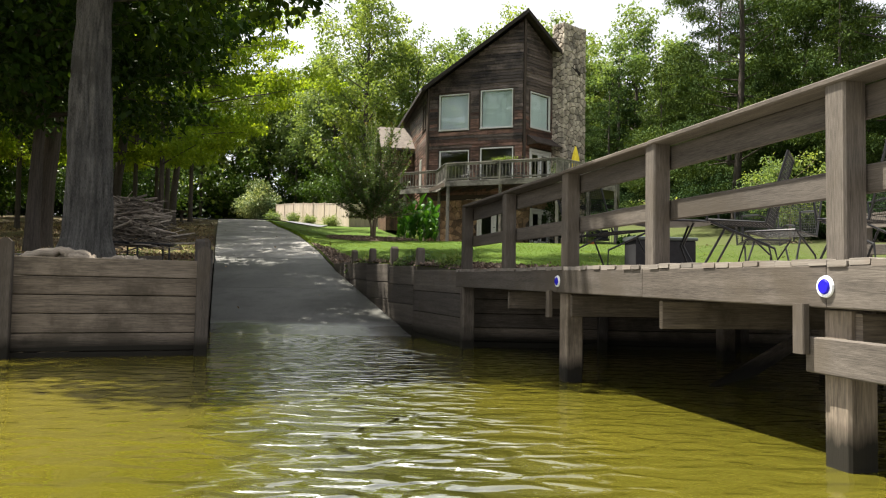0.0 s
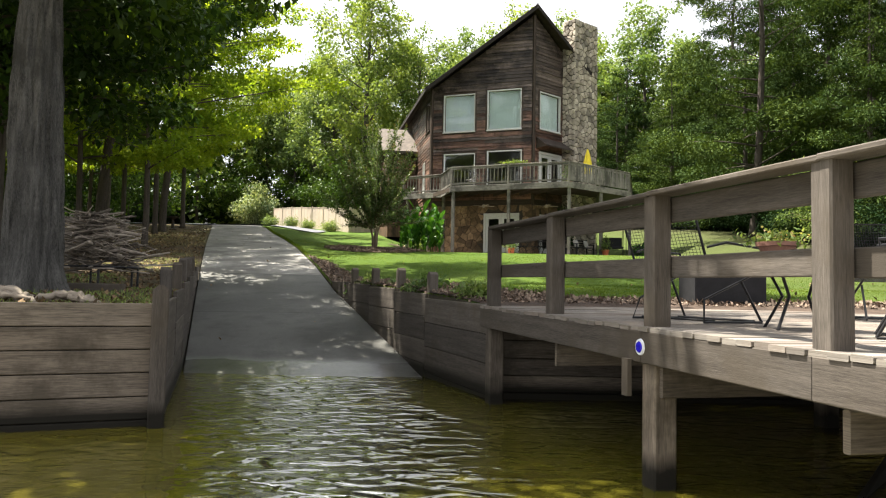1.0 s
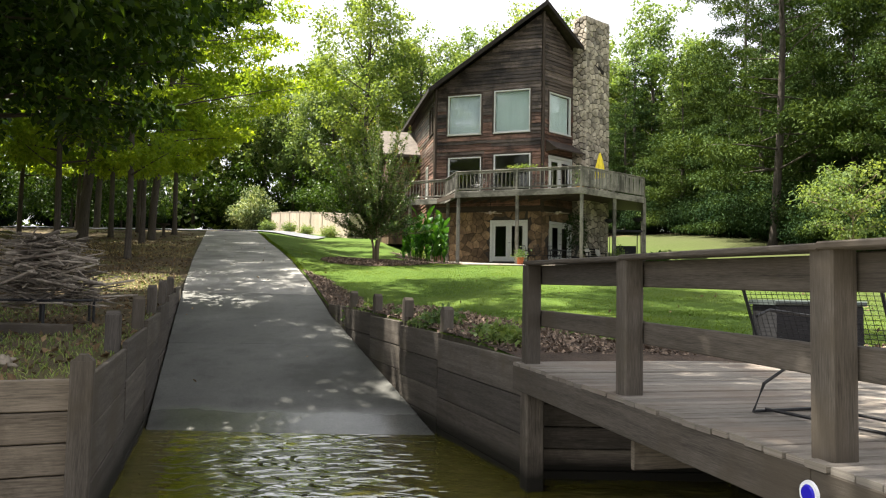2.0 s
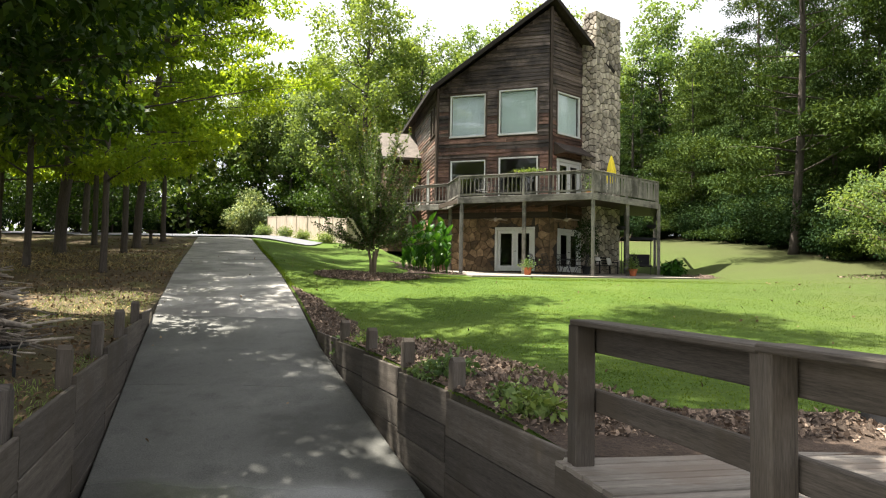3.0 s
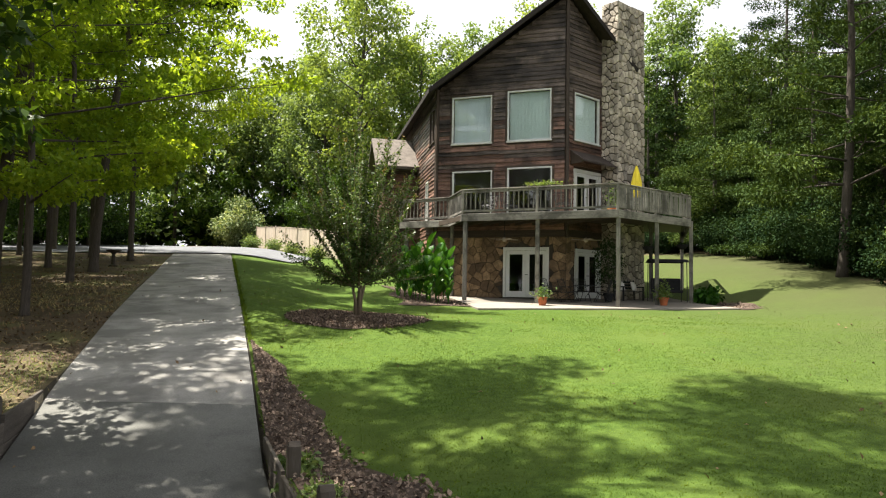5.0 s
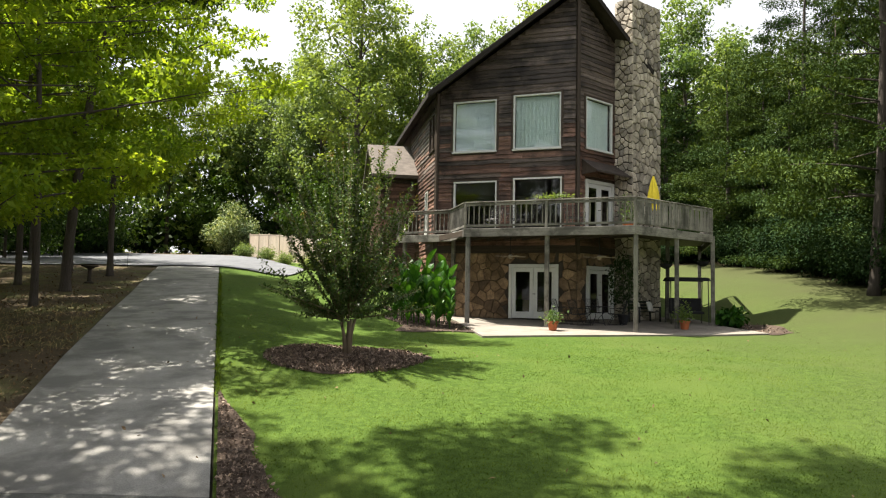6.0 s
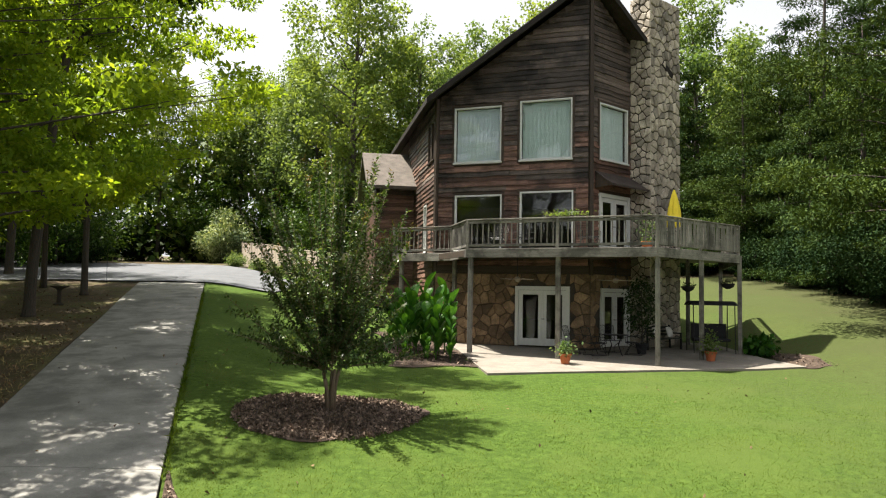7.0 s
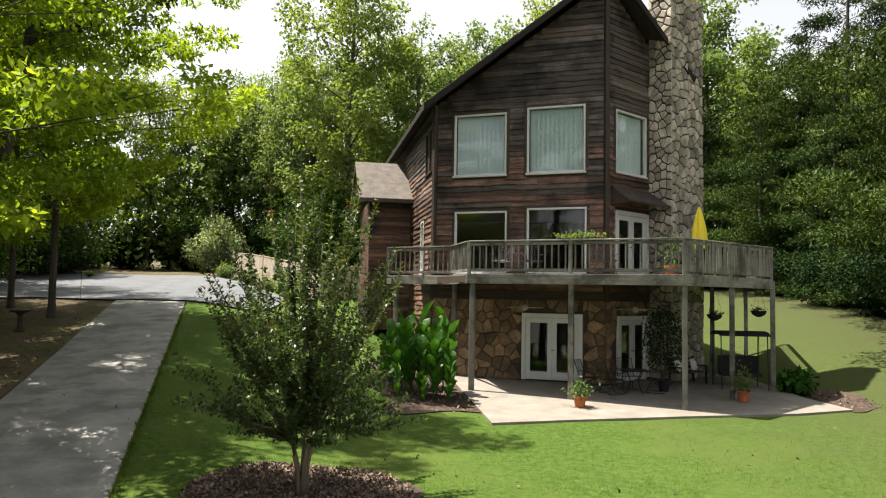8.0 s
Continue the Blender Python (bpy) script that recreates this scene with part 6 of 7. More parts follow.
ficus = thing("potted_tree", (6.25, 41.5, patio_z(6.25, 41.5)), "tall dark weeping houseplant in a pot under the deck", "potted plant")
b = Build()
b.lathe((0, 0, 0), [(0.14, 0), (0.2, 0.3), (0.22, 0.32), (0.22, 0.38), (0.19, 0.38), (0.18, 0.33)], 18)
part("pot", b, DARK_FABRIC, ficus, "black pot", local=True)
b = Build()
b.tube([(0, 0, 0.3), (0.03, 0.02, 1.0), (-0.02, 0, 1.7), (0.02, 0, 2.4)], [0.03, 0.026, 0.02, 0.008], 7)
fpts = []
for k in range(26):
    z, ang = 0.9 + k * 0.062, k * 2.4
    reach = 0.42 * math.sin(math.pi * (0.15 + 0.8 * k / 26)) + 0.1
    tip = Vector((math.cos(ang) * reach, math.sin(ang) * reach, z + 0.12))
    b.tube([(0, 0, z - 0.1), tip * 0.6 + Vector((0, 0, z * 0.4)), tip], [0.012, 0.008, 0.004], 4)
    for _ in range(60):
        fpts.append(tip + Vector((random.gauss(0, 0.12), random.gauss(0, 0.12), random.gauss(-0.1, 0.16))))
part("trunk", b, BARK_DARK, ficus, local=True)
part("crown", None, HEDGE_LEAF, ficus, shared=leaf_mesh("crown", np.array(fpts), 0.11, HEDGE_LEAF, droop=0.6, width=0.45))
corner_shrub = bush("shrub", 1.1, 0.9, 700, 0.2, CANNA_LEAF, seed=44, label="broad-leaved shrub at the patio corner", width=0.8)
q = house_pt(5.75, -1.5, 0)
plant(corner_shrub, [(q.x, q.y, 1.0)])
bedp = bush("bedding_plant", 0.8, 0.42, 520, 0.12, BED_LEAF, seed=45, label="low pale green bedding plant behind the timber wall", width=0.6, category="plant")
plant(bedp, [(float(drive_right(y)) + d, y, s) for y, d, s in ((13.1, 0.35, 0.75), (13.8, 0.45, 0.6), (15.1, 0.35, 0.8), (15.6, 0.3, 0.5), (16.9, 0.35, 0.5), (18.3, 0.3, 0.55), (19.7, 0.35, 0.85), (20.3, 0.4, 0.75))], group="bedding plants")
pale = bush("flowering_shrub", 5.4, 5.0, 12000, 0.22, PALE_LEAF, seed=46, label="large pale silvery-green shrub beside the lane", width=0.55)
plant(pale, [(-22.0, 87.0, 1.0)])
lowb = bush("shrub", 1.5, 1.0, 1500, 0.12, BED_LEAF, seed=47, label="low yellow-green shrub in front of the fence")
plant(lowb, [(-14.2, 69.0, 1.0), (-12.0, 65.4, 0.9), (-9.4, 61.2, 1.0), (-17.4, 74.6, 1.2), (-1.0, 46.3, 1.0), (-1.9, 47.4, 1.1)], group="low shrubs")
small = broadleaf("small_ornamental_tree", 3.6, 0.05, 0.9, 1.6, 3600, 0.14, GREY_LEAF, BARK_TAN, limbs=18, lift=0.6, seed=48, cluster=0.4, label="small thin ornamental tree on the lawn", width=0.5)
plant(small, [(15.8, 33.3, 1.05)])
young = conifer("young_pine", 9, 0.1, 0.5, 2.6, 9000, 0.2, PINE_LEAF, BARK_DARK, seed=36, label="young pine at the lawn's edge")
plant(young, [(19.2, 39.6, 0.8)])


# ---- patio and deck things ----
def ceiling_fan(place, turn):
    t = thing("ceiling_fan", place, "white ceiling fan hanging under the deck", "ceiling fan", "ceiling fans", turn)
    rod, motor = Build(), Build()
    rod.tube([(0, 0, 0.07), (0, 0, 0.85)], [0.014, 0.014], 8)
    motor.lathe((0, 0, 0), [(0.03, -0.1), (0.08, -0.07), (0.1, 0.0), (0.09, 0.05), (0.025, 0.09)], 16)
    part("rod", rod, METAL_BLACK, t, "dark rod", local=True)
    part("motor", motor, DRIFT, t, local=True, smooth=True)
    for k in range(4):
        bl = Build()
        a = k * math.pi / 2
        d = Vector((math.cos(a), math.sin(a), 0))
        bl.beam(d * 0.1, d * 0.62, 0.13, 0.012, up=Vector((0.12 * -d.y, 0.12 * d.x, 1)), c=0.004)
        part("blade", bl, DRIFT, t, "weathered pale wooden blade", local=True)


ceiling_fan((1.85, 41.2, 5.95), 20)
ceiling_fan((5.15, 40.7, 5.95), 8)


def hanging_basket(place, drop_, label):
    t = thing("hanging_basket", place, label, "hanging basket", "hanging baskets")
    b = Build()
    b.lathe((0, 0, 0), [(0.06, 0), (0.2, 0.08), (0.25, 0.2), (0.22, 0.2)], 16)
    part("bowl", b, DARK_FABRIC, t, local=True)
    w = Build()
    for k in range(3):
        a = k * 2.094
        w.tube([(math.cos(a) * 0.24, math.sin(a) * 0.24, 0.2), (0, 0, drop_)], [0.004, 0.004], 4)
    part("chain", w, METAL_BLACK, t, local=True)
    pts = RNG.normal(size=(120, 3)) * np.array([0.11, 0.11, 0.04]) + np.array([0, 0, 0.24])
    part("foliage", None, HEDGE_LEAF, t, shared=leaf_mesh("foliage", pts, 0.07, HEDGE_LEAF))


hanging_basket((8.1, 42.2, 5.62), 1.2, "dark hanging basket under the deck")
hanging_basket((9.7, 42.6, 5.75), 1.08, "dark hanging basket under the deck")


def shepherd_hook(place):
    t = thing("shepherd_hook", place, "black iron garden hook with a hanging basket", "garden hook")
    b = Build()
    b.tube([(0, 0, -0.2), (0, 0, 1.6), (0.05, 0, 1.8), (0.2, 0, 1.88), (0.36, 0, 1.78), (0.38, 0, 1.66)], [0.012] * 6, 6)
    part("pole", b, METAL_BLACK, t, local=True)
    c = Build()
    c.lathe((0.38, 0, 1.2), [(0.05, 0), (0.15, 0.06), (0.19, 0.15), (0.17, 0.15)], 14)
    c.tube([(0.38, 0, 1.3), (0.38, 0, 1.66)], [0.004, 0.004], 4)
    part("basket", c, DARK_FABRIC, t, local=True)
    pts = RNG.normal(size=(160, 3)) * np.array([0.13, 0.13, 0.07]) + np.array([0.38, 0, 1.4])
    part("foliage", None, MID_LEAF, t, shared=leaf_mesh("foliage", pts, 0.09, MID_LEAF))


shepherd_hook((-18.4, 54.2, float(ground_z(-18.4, 54.2))))


def umbrella(place):
    t = thing("patio_umbrella", place, "closed yellow canvas umbrella on the deck", "umbrella")
    b = Build()
    b.tube([(0, 0, 0), (0, 0, 2.35)], [0.02, 0.018], 8)
    part("pole", b, METAL_BLACK, t, local=True)
    c = Build()
    rings = []
    for z, r in ((0.95, 0.2), (1.25, 0.2), (1.6, 0.17), (1.95, 0.11), (2.2, 0.05), (2.3, 0.02)):
        rings.append([(r * (1 + 0.28 * (j % 2)) * math.cos(j * math.pi / 8), r * (1 + 0.28 * (j % 2)) * math.sin(j * math.pi / 8), z) for j in range(16)])
    for a, d in zip(rings, rings[1:]):
        for j in range(16):
            k = (j + 1) % 16
            c.face([a[j], a[k], d[k], d[j]])
    part("canopy", c, YELLOW, t, "furled yellow canvas", local=True, smooth=True)
    s = Build()
    s.lathe((0, 0, 0), [(0.24, 0), (0.24, 0.05), (0.06, 0.1), (0.03, 0.2)], 18)
    part("base", s, METAL_BLACK, t, local=True)


umbrella((7.55, 42.0, DECK_Z))


def metal_chair(name, label, group, high=1.0, w=0.27):
    """A steel-tube chair with a woven mesh seat and back, on a sprung sled base."""
    t = thing(name, (0, 0, 0), label, "chair", group)
    r = 0.011
    for s in (-1, 1):
        b = Build()
        b.tube([(s * w, 0.28, 0.02), (s * w, -0.3, 0.02), (s * w * 0.9, -0.26, 0.2), (s * w, 0.22, 0.42)], [r] * 4, 6)
        b.tube([(s * w, 0.28, 0.02), (s * w * 0.92, 0.1, 0.36)], [r, r], 6)
        part("leg", b, METAL_BLACK, t, local=True)
        a = Build()
        a.tube([(s * (w + 0.04), 0.24, 0.42), (s * (w + 0.05), 0.26, 0.62), (s * (w + 0.05), -0.12, 0.66), (s * w, -0.27, 0.62)], [r] * 4, 6)
        part("arm", a, METAL_BLACK, t, local=True)
    cr = Build()
    for y in (0.2, -0.2):
        cr.tube([(-w, y, 0.03 if y < 0 else 0.03), (w, y, 0.03)], [r, r], 6)
    part("cross_bar", cr, METAL_BLACK, t, local=True)
    fr = Build()
    fr.tube([(-w, 0.26, 0.44), (-w, -0.24, 0.4), (-w - 0.01, -0.42, high), (w + 0.01, -0.42, high), (w, -0.24, 0.4), (w, 0.26, 0.44), (-w, 0.26, 0.44)], [r * 1.15] * 7, 6)
    part("seat_frame", fr, METAL_BLACK, t, local=True)
    me = Build()
    n = 22
    for k in range(n + 1):
        x = -w + 2 * w * k / n
        me.beam((x, 0.26, 0.44), (x, -0.24, 0.4), 0.0035, 0.0025)
        me.beam((x, -0.24, 0.4), (x, -0.42, high), 0.0035, 0.0025, up=(0, 1, 0))
    for k in range(18):
        f = k / 17
        me.beam((-w, 0.26 - 0.5 * f, 0.44 - 0.04 * f), (w, 0.26 - 0.5 * f, 0.44 - 0.04 * f), 0.0035, 0.0025)
    for k in range(22):
        f = k / 21
        me.beam((-w, -0.24 - 0.18 * f, 0.4 + (high - 0.4) * f), (w, -0.24 - 0.18 * f, 0.4 + (high - 0.4) * f), 0.0035, 0.0025, up=(0, 1, 0))
    part("mesh_seat", me, METAL_BLACK, t, "woven black mesh", local=True)
    return t


def put_all(first_ob, spots_):
    for k, (p, turn) in enumerate(spots_):
        m = pose(p.x, p.y, p.z, 0, 0, turn)
        if k == 0:
            first_ob.matrix_basis = m
        else:
            copy_thing(first_ob, m)


def xy_dock(x, y):
    d = Vector((x, y, 0)) - E0
    return dock_pt(d.dot(DD), d.dot(DN), DOCK_Z)


chair = metal_chair("patio_chair", "black steel sprung chair with mesh seat and back", "chairs on the dock", 1.02)
loveseat = metal_chair("garden_loveseat", "wide black steel mesh loveseat along the dock rail", "", 0.94, 0.48)
loveseat.matrix_basis = pose(*xy_dock(1.92, 8.56), 0, 0, 290)
put_all(chair, [(xy_dock(2.75, 6.75), 60), (xy_dock(3.7, 8.0), 130), (xy_dock(3.6, 6.2), 20), (xy_dock(4.2, 9.6), 170)])


def round_table(place, r=0.5, h=0.7, label="black steel garden table with a mesh top on the dock"):
    t = thing("garden_table", place, label, "table")
    b = Build()
    b.lathe((0, 0, h - 0.025), [(r, 0), (r + 0.012, 0.012), (r, 0.025)], 28)
    part("tabletop", b, METAL_BLACK, t, local=True)
    for k in range(4):
        a = k * math.pi / 2 + 0.6
        g = Build()
        g.tube([(math.cos(a) * r * 0.75, math.sin(a) * r * 0.75, 0), (math.cos(a) * r * 0.35, math.sin(a) * r * 0.35, h * 0.5), (math.cos(a) * r * 0.7, math.sin(a) * r * 0.7, h - 0.02)], [0.012] * 3, 6)
        part("leg", g, METAL_BLACK, t, local=True)


tp = xy_dock(2.42, 7.72)
round_table(tp, 0.38, 0.5)
potted("flower_planter", "wide brown planter of pink and yellow flowers on the table", (tp.x - 0.15, tp.y + 0.02, tp.z + 0.5), 0.15, 0.16, PLANTER, BED_LEAF, tall=0.08, flowers=True, seed=8, blade=0.045)

bx = Vector((3.85, 13.0, float(ground_z(3.85, 13.0))))
deck_box = thing("storage_box", bx, "dark grey storage box with a flat lid on the dock", "storage box", turn=8)
b = Build()
b.beam((-0.55, 0, 0.28), (0.55, 0, 0.28), 0.5, 0.54, c=0.02)
part("body", b, DARK_FABRIC, deck_box, local=True)
b = Build()
b.beam((-0.58, 0, 0.58), (0.58, 0, 0.58), 0.56, 0.06, c=0.015)
part("lid", b, plain("grey-green lid", (0.07, 0.085, 0.08), 0.6), deck_box, local=True)

patio_chair = metal_chair("bistro_chair", "black steel chair beside the patio table", "chairs on the patio", 0.95)
put_all(patio_chair, [(Vector((x, y, patio_z(x, y))), turn) for x, y, turn in ((4.5, 40.9, 290), (5.9, 41.2, 70), (5.2, 41.7, 190), (3.9, 41.3, 240))])
round_table((5.2, 41.0, patio_z(5.2, 41.0)), 0.45, 0.72, "black metal patio table in the shade of the deck")
deck_chair = metal_chair("deck_chair", "dark metal chair on the raised deck", "chairs on the deck", 0.95)
put_all(deck_chair, [(Vector((1.2, 41.9, DECK_Z)), 150), (Vector((2.1, 41.6, DECK_Z)), 200), (Vector((4.2, 40.6, DECK_Z)), 190), (Vector((6.9, 41.2, DECK_Z)), 230)])
fb = thing("rail_planter", (3.4, 40.0, RAIL_TOP), "planter of trailing leaves on the deck rail", "planter")
b = Build()
b.beam((2.7, 40.12, RAIL_TOP + 0.02), (3.9, 39.6, RAIL_TOP + 0.02), 0.14, 0.12)
part("trough", b, TRIM_DARK, fb)
pts = RNG.normal(size=(420, 3)) * np.array([0.32, 0.06, 0.07])
pts = np.array([[3.3 + p[0] * 1.0 + p[1] * 0.4, 39.85 - p[0] * 0.42 + p[1], RAIL_TOP + 0.1 + p[2]] for p in pts])
me = leaf_mesh("foliage", pts, 0.09, MID_LEAF)
me.transform(root_of(fb).inverted())
part("foliage", None, MID_LEAF, fb, shared=me)


def bench(place, turn):
    t = thing("garden_bench", place, "dark bench with pale cushions against the chimney", "bench", turn=turn)
    for x in (-0.75, 0.75):
        b = Build()
        b.beam((x, 0.2, 0), (x, 0.2, 0.62), 0.06, 0.06, up=(1, 0, 0))
        b.beam((x, -0.25, 0), (x, -0.3, 0.9), 0.06, 0.06, up=(1, 0, 0))
        b.beam((x, -0.28, 0.6), (x, 0.24, 0.6), 0.06, 0.05)
        part("side_frame", b, METAL_BLACK, t, local=True)
    for k in range(5):
        b = Build()
        b.beam((-0.72, -0.2 + k * 0.1, 0.42), (0.72, -0.2 + k * 0.1, 0.42), 0.08, 0.025)
        part("slat", b, METAL_BLACK, t, local=True)
    for k in range(3):
        b = Build()
        b.beam((-0.72, -0.28, 0.55 + k * 0.13), (0.72, -0.28, 0.55 + k * 0.13), 0.025, 0.09)
        part("back_slat", b, METAL_BLACK, t, local=True)
    return t


bm_ = Vector((7.45, 42.75, patio_z(7.45, 42.75)))
bench(bm_, 42 + 180)
cush = Build()
ring_pts = []
for i in range(9):
    for j in range(9):
        u_, v_ = i / 4 - 1, j / 4 - 1
        th = 0.09 * (1 - abs(u_) ** 2.6) * (1 - abs(v_) ** 2.6) + 0.004
        ring_pts.append((u_ * 0.2 * (1 - 0.06 * v_ * v_), v_ * 0.2 * (1 - 0.06 * u_ * u_), th))
for i in range(8):
    for j in range(8):
        a = [ring_pts[i * 9 + j], ring_pts[(i + 1) * 9 + j], ring_pts[(i + 1) * 9 + j + 1], ring_pts[i * 9 + j + 1]]
        cush.face(a)
        cush.face([(p[0], p[1], -p[2]) for p in reversed(a)])
cush_me = cush.mesh("cushion", True)
cush_me.materials.append(PILLOW)
for k, off in enumerate((-0.45, 0.45)):
    c = new("cushion", cush_me)
    p = bm_ + Vector((math.cos(radians(42)), math.sin(radians(42)), 0)) * off + Vector((0, 0, 0.64)) - OUT_R * 0.1
    c.matrix_world = pose(p.x, p.y, p.z, 72, 0, 42 + k * 6)
    tagged(c, "square off-white cushion propped on the bench", "cushion", "bench cushions")


def canopy_swing(place, turn):
    t = thing("garden_swing", place, "dark canopied garden swing at the patio edge", "swing", turn=turn)
    for x in (-0.72, 0.72):
        b = Build()
        b.tube([(x, 0.5, 0), (x, 0.42, 1.7), (x, 0, 1.8), (x, -0.42, 1.7), (x, -0.5, 0)], [0.018] * 5, 8)
        part("side_frame", b, METAL_BLACK, t, local=True)
    b = Build()
    arch = [(-0.55, 1.69), (-0.3, 1.79), (0, 1.83), (0.3, 1.79), (0.55, 1.69)]
    for (y0, z0), (y1, z1) in zip(arch, arch[1:]):
        b.prism([(-0.8, y0, z0), (0.8, y0, z0), (0.8, y1, z1), (-0.8, y1, z1)], (0, 0, 0.015))
    part("canopy", b, DARK_FABRIC, t, local=True)
    b = Build()
    b.beam((-0.62, 0, 0.45), (0.62, 0, 0.45), 0.5, 0.1, c=0.03)
    b.beam((-0.62, -0.28, 0.75), (0.62, -0.28, 0.75), 0.08, 0.55, c=0.03)
    part("seat", b, DARK_FABRIC, t, local=True)
    for x in (-0.6, 0.6):
        b = Build()
        b.tube([(x, 0, 0.5), (x, 0, 1.78)], [0.008, 0.008], 5)
        part("hanger", b, METAL_BLACK, t, local=True)


canopy_swing((8.95, 42.3, patio_z(8.95, 42.3)), 176)


# ---- by the lane ----
fence = thing("privacy_fence", (-12, 64, 6.5), "tan board privacy fence on a low rise", "fence")
def fence_run(p, q, n):
    p, q = Vector((*p, 0)), Vector((*q, 0))
    for i in range(n):
        a, c = p.lerp(q, i / n), p.lerp(q, (i + 1) / n)
        for k in range(12):
            s = a.lerp(c, (k + 0.5) / 12)
            z = float(ground_z(s.x, s.y))
            b = Build()
            w = (c - a).length / 12
            d = (c - a).normalized()
            b.beam(Vector((s.x, s.y, z - 0.05)), Vector((s.x, s.y, z + 1.85)), w - 0.006, 0.02, up=Vector((d.y, -d.x, 0)), c=0.003)
            part("board", b, FENCE_MAT, fence)
        z0, z1 = float(ground_z(a.x, a.y)), float(ground_z(c.x, c.y))
        b = Build()
        b.beam(Vector((a.x, a.y, z0 + 1.88)), Vector((c.x, c.y, z1 + 1.88)), 0.06, 0.05)
        part("top_rail", b, FENCE_MAT, fence)
    for i in range(n + 1):
        s = p.lerp(q, i / n)
        z = float(ground_z(s.x, s.y))
        b = Build()
        b.beam(Vector((s.x, s.y, z - 0.1)), Vector((s.x, s.y, z + 2.0)), 0.1, 0.1, up=(1, 0, 0), c=0.01)
        part("post", b, FENCE_MAT, fence)


fence_run((-17.9, 78.0), (-7.8, 60.5), 7)
fence_run((-7.7, 60.6), (-4.2, 64.0), 2)

bath = thing("bird_bath", (-16.4, 45.7, float(ground_z(-16.4, 45.7)) - 0.02), "grey stone bird bath among the tree trunks", "bird bath")
b = Build()
b.lathe((0, 0, 0), [(0.2, 0), (0.2, 0.06), (0.09, 0.12), (0.08, 0.6), (0.14, 0.68)], 18)
part("pedestal", b, MORTAR, bath, local=True)
b = Build()
b.lathe((0, 0, 0.68), [(0.14, 0), (0.34, 0.08), (0.36, 0.12), (0.3, 0.12), (0.1, 0.06)], 22)
part("basin", b, MORTAR, bath, local=True)


# ---- brush pile and driftwood on the bank ----
random.seed(61)
bp = Vector((-6.3, 14.85, float(ground_z(-6.3, 14.85))))
grate = thing("fire_grate", bp, "black iron fire grate on legs under the brush", "fire grate")
for k in range(6):
    b = Build()
    a = k * math.pi / 3
    b.tube([(math.cos(a) * 0.75, math.sin(a) * 0.75, -0.05), (math.cos(a) * 0.75, math.sin(a) * 0.75, 0.38)], [0.02, 0.02], 6)
    part("leg", b, METAL_BLACK, grate, local=True)
b = Build()
b.tube([(math.cos(k * math.pi / 12) * 0.78, math.sin(k * math.pi / 12) * 0.78, 0.38) for k in range(25)], [0.018] * 25, 6)
for k in range(7):
    y = -0.6 + k * 0.2
    x = math.sqrt(0.6 - y * y)
    b.tube([(-x, y, 0.38), (x, y, 0.38)], [0.01, 0.01], 5)
part("ring", b, METAL_BLACK, grate, local=True)
b = Build()
for k in range(430):
    f = random.random()
    z = 0.34 + 0.95 * f
    r = 0.95 * (1 - 0.7 * f) * math.sqrt(random.random())
    a = random.uniform(0, 6.28)
    c = bp + Vector((math.cos(a) * r, math.sin(a) * r, z))
    h = random.uniform(0, 6.28)
    d = Vector((math.cos(h), math.sin(h), random.uniform(-0.3, 0.22))).normalized() * random.uniform(0.2, 0.6)
    rad = random.choice((0.006, 0.008, 0.011, 0.016, 0.024))
    b.tube([c - d, c + Vector((random.uniform(-0.06, 0.06),) * 3), c + d], [rad, rad * 0.9, rad * 0.5], 5)
tagged(single("brush_pile", b, TWIG, "heaped pile of dead grey branches on a fire grate", "brush pile", "stuff", True))
def gnarled(b, pts, r0, r1, seed):
    """A weather-worn limb: bends, swellings and a ridged skin."""
    rg = random.Random(seed)
    pts = [Vector(p) for p in pts]
    path, radii = [], []
    n = 18
    for i in range(n + 1):
        f = i / n * (len(pts) - 1)
        k = min(int(f), len(pts) - 2)
        p = pts[k].lerp(pts[k + 1], f - k)
        path.append(p + Vector((rg.gauss(0, 0.012), rg.gauss(0, 0.012), rg.gauss(0, 0.012))))
        radii.append((r0 + (r1 - r0) * i / n) * (1 + rg.uniform(-0.18, 0.22)))
    first_v = len(b.v)
    b.tube(path, radii, 12)
    for k in range(first_v, len(b.v)):
        v = Vector(b.v[k])
        b.v[k] = tuple(v + Vector((0, 0, 1)) * 0.018 * noise.noise(v * 14) + Vector((0, 1, 0)) * 0.018 * noise.noise(v * 11 + Vector((5, 0, 0))))


for cx, cy, seed, big in ((-5.5, 10.5, 3, 1.0), (-4.75, 10.85, 4, 0.7)):
    b = Build()
    lg = Vector((cx, cy, float(ground_z(cx, cy))))
    gnarled(b, [lg + Vector(p) * big for p in ((-0.6, 0.05, 0.04), (-0.3, 0, 0.12), (0.0, 0.03, 0.17), (0.3, -0.02, 0.11), (0.55, -0.1, 0.04))], 0.05 * big, 0.075 * big, seed)
    gnarled(b, [lg + Vector(p) * big for p in ((-0.2, 0.02, 0.1), (0.05, 0.2, 0.1), (0.42, 0.22, 0.05))], 0.055 * big, 0.025 * big, seed + 10)
    gnarled(b, [lg + Vector(p) * big for p in ((0.1, 0.0, 0.1), (0.4, -0.18, 0.08), (0.72, -0.2, 0.03))], 0.05 * big, 0.02 * big, seed + 20)
    single("driftwood_log", b, DRIFT, "bleached forked driftwood lying on the bank", "driftwood", smooth=True, group="driftwood")
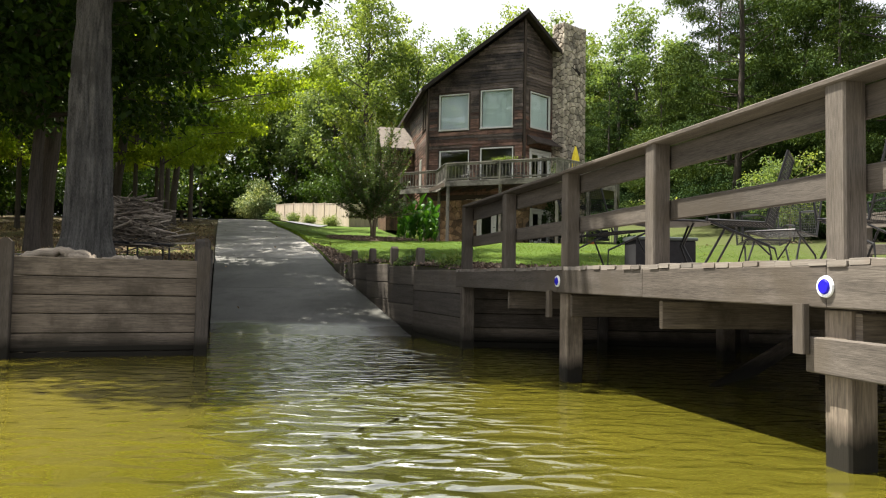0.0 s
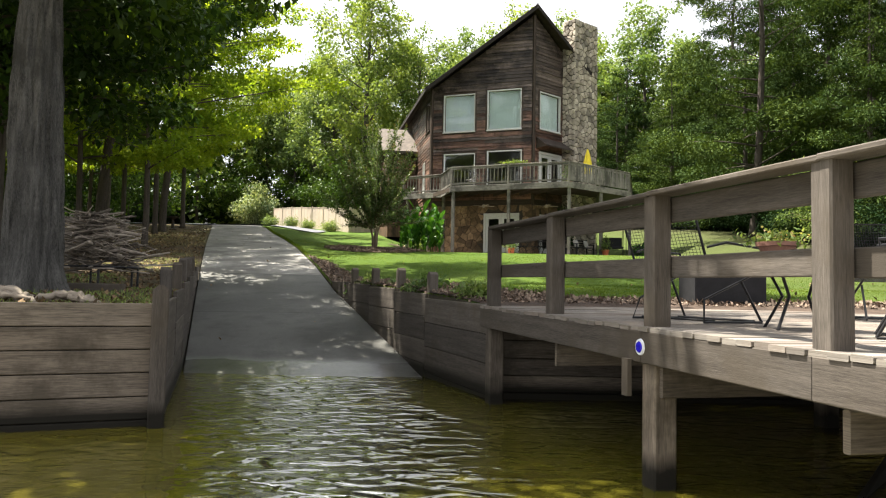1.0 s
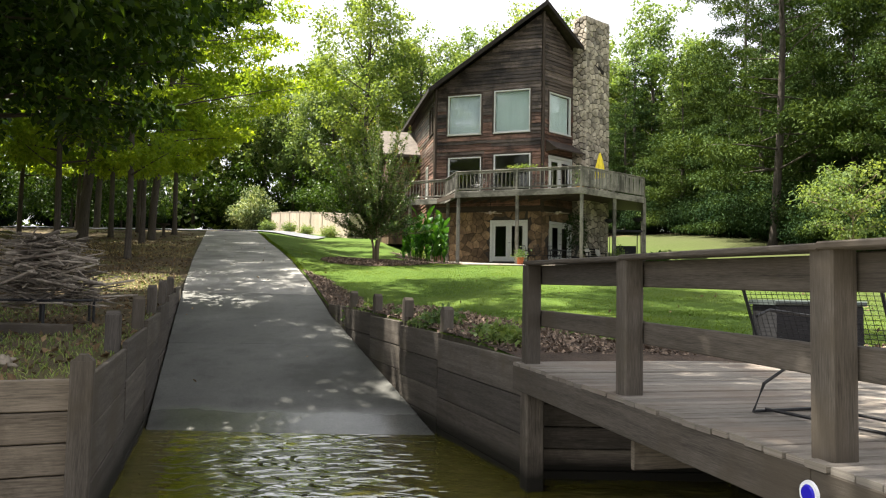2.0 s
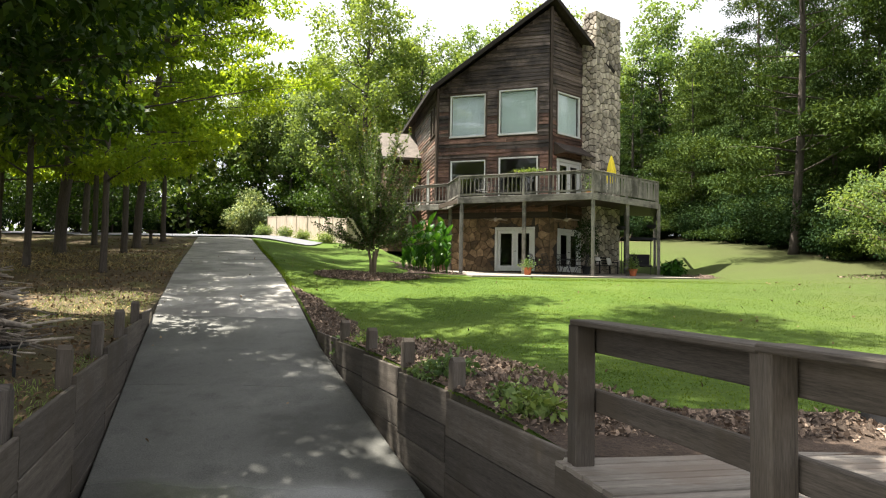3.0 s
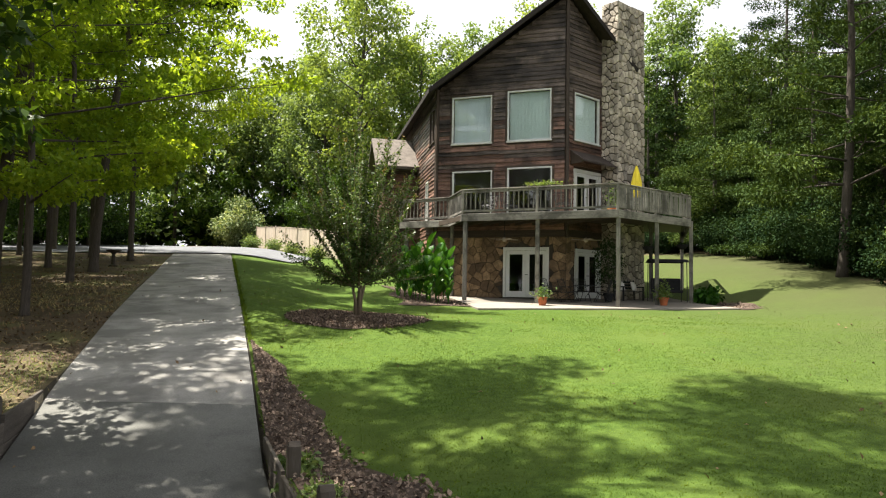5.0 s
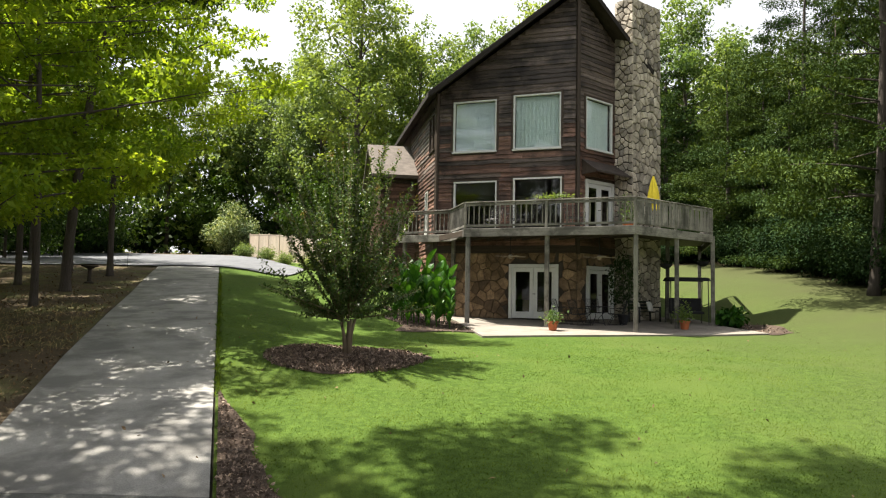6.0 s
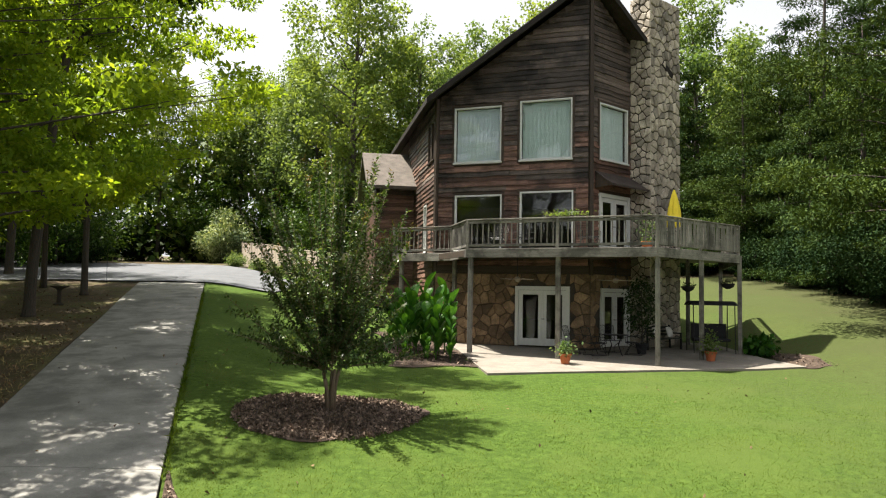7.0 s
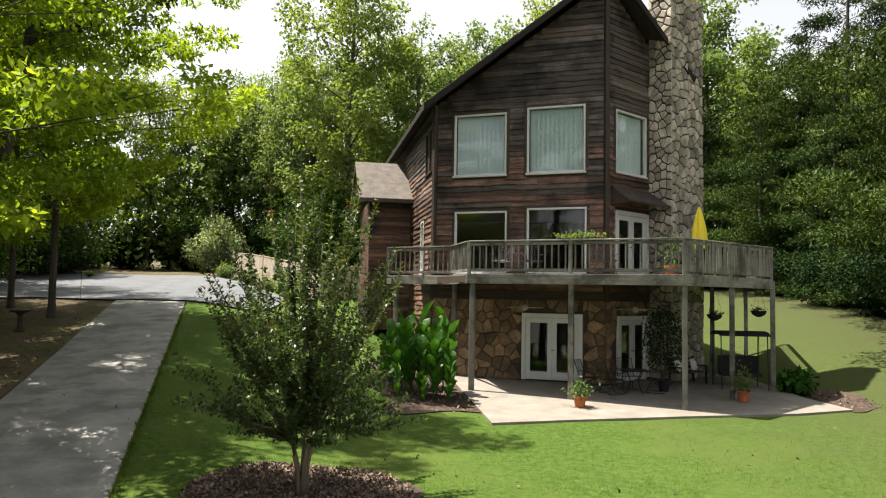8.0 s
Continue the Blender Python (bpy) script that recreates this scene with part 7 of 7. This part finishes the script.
for k, (x0, y0, x1, y1) in enumerate(((-9.6, 13.7, -7.5, 13.55), (-7.4, 13.55, -5.2, 13.5))):
    b = Build()
    b.beam(Vector((x0, y0, float(ground_z(x0, y0)) + 0.06)), Vector((x1, y1, float(ground_z(x1, y1)) + 0.06)), 0.15, 0.16, c=0.015)
    single("landscape_timber", b, GREY_WOOD, "grey timber edging laid on the bank", "timber", group="timber edging")


# ---- ground cover ----
def scatter(n, box, keep):
    x = RNG.uniform(box[0], box[1], n)
    y = RNG.uniform(box[2], box[3], n)
    ok = keep(x, y)
    x, y = x[ok], y[ok]
    return np.stack([x, y, ground_z(x, y)], -1)


def in_ring(x, y, grow=1.0):
    return np.hypot(x - RING[0], y - RING[1]) < RING[2] * grow


def in_bed(x, y, grow=1.05):
    off = x - drive_right(y)
    return (off > 0.08) & (((off < bed_width(y) * grow) & (y < 27.3)) | ((y < 13.35) & (x < 9))) & (y > 12.4)


def lawn_ok(x, y):
    u, v = house_uv(x, y)
    patio_ = (x > -0.3) & (x < 10.5) & (y > 36.65 + 0.22 * np.clip(x - 0.5, 0, 11))
    bed2 = (u > -7.4) & (u < -4.7) & (v > -3.2) & (v < 3)
    return (x > drive_right(y) + 0.02) & ~in_ring(x, y, 0.97) & ~in_bed(x, y, 0.95) & ~patio_ & ~bed2 & (x < wood_edge(y) + 1.8) & (y > 13.3) & (y < 50)


dense = lambda x, y: lawn_ok(x, y) & (RNG.random(len(x)) < np.clip(1.45 - np.hypot(x + 1, y - 21) / 14, 0, 1))
gp_ = scatter(900000, (-10, 19, 13, 50), dense)
grass = leaf_mesh("lawn_grass", gp_ - np.array([0, 0, 0.008]), 0.027, GRASS_LEAF, droop=-0.6, width=0.36, vary=0.45)
tagged(new("lawn_grass", grass), "short mown grass of the lawn", "grass", kind="stuff")
edge_pts = []
for y in np.arange(27, 50, 0.012):
    edge_pts.append((float(drive_right(y)) + abs(random.gauss(0, 0.05)), y))
ep = np.array([[x, y, 0] for x, y in edge_pts])
ep[:, 2] = ground_z(ep[:, 0] + 0.05, ep[:, 1])
tagged(new("verge_grass", leaf_mesh("verge_grass", ep, 0.11, GRASS_LEAF, droop=-1.2, width=0.15)), "longer grass along the drive's edge", "grass", kind="stuff")
cp_ = np.concatenate([scatter(110000, (-5.5, 9, 12.3, 27.5), in_bed) + [0, 0, 0.04], scatter(26000, (-5, -1, 28, 32.4), lambda x, y: in_ring(x, y, 1.03))])
ringd = np.hypot(cp_[:, 0] - RING[0], cp_[:, 1] - RING[1]) / RING[2]
cp_[:, 2] += np.where(ringd < 1.03, 0.03 + 0.06 * (1 - np.clip(ringd, 0, 1) ** 3), 0)
tagged(new("mulch_chips", leaf_mesh("mulch_chips", cp_, 0.058, CHIP, droop=0.0, width=0.65, vary=0.6)), "loose bark chips and curled dry leaves", "mulch", kind="stuff")
u0 = scatter(16000, (-4, 17, 31, 47), lambda x, y: ((house_uv(x, y)[0] > -7.4) & (house_uv(x, y)[0] < -4.8) & (np.abs(house_uv(x, y)[1]) < 3.2)) | (np.hypot(x - 15.3, y - 33.2) < 1.3) | ((house_uv(x, y)[0] > 5.6) & (house_uv(x, y)[0] < 6.9) & (house_uv(x, y)[1] > -4.2) & (house_uv(x, y)[1] < -1.0)))
tagged(new("mulch_chips", leaf_mesh("mulch_chips", u0 + [0, 0, 0.04], 0.085, CHIP, droop=0.0, width=0.5, vary=0.6)), "loose bark chips in the patio beds", "mulch", kind="stuff")
lp = scatter(60000, (-24, -3, 9.5, 52), lambda x, y: (x < drive_left(y) - 0.1) & (RNG.random(len(x)) < np.clip(1.3 - np.hypot(x + 8, y - 18) / 26, 0.15, 1)) & (y > 10 + 0.4 * (x + 3.1)))
tagged(new("leaf_litter", leaf_mesh("leaf_litter", lp + [0, 0, 0.01], 0.085, LITTER, droop=0.1, width=0.55, vary=0.5)), "fallen leaves over the woodland soil", "leaf litter", kind="stuff")
# pale straw bands put where strips of sunlight cross the soil
sp = scatter(42000, (-26, -7, 19, 39), lambda x, y: (x < drive_left(y) - 0.05) & (((y > 30.6 + 0.5 * np.sin(x)) & (y < 36.6 + 0.4 * np.sin(x * 1.7))) | ((y > 21.6) & (y < 23.4 + 0.5 * np.sin(x * 1.3))) | (RNG.random(len(x)) < 0.12)))
tagged(new("straw_sun_bands", leaf_mesh("straw_sun_bands", sp + [0, 0, 0.012], 0.16, STRAW, droop=0.0, width=0.06, vary=0.5)), "pale dry grass and straw bands standing for sunlit strips", "straw", kind="stuff")
mossp = scatter(42000, (-13, -3, 10.0, 26), lambda x, y: (x < drive_left(y) - 0.1) & ((np.sin(x * 1.3) + np.sin(y * 0.8 + 1) > 0.2) | (y < 14.5)) & (y > 10.3 + 0.4 * (x + 3.1)))
tagged(new("bank_grass", leaf_mesh("bank_grass", mossp, 0.07, BED_LEAF, droop=-1.0, width=0.14)), "thin shaded grass and moss on the bank", "grass", kind="stuff")
dl = scatter(380, (-12, 12, 14, 48), lambda x, y: (x > drive_left(y)) & ~((x > drive_right(y)) & (y < 13.4)))
dl[:, 2] += np.where(dl[:, 0] < drive_right(dl[:, 1]), 0.018, 0.04)
tagged(new("fallen_leaves", leaf_mesh("fallen_leaves", dl, 0.08, LITTER, droop=0.0, width=0.6)), "scattered dry leaves on drive and lawn", "leaf litter", kind="stuff")
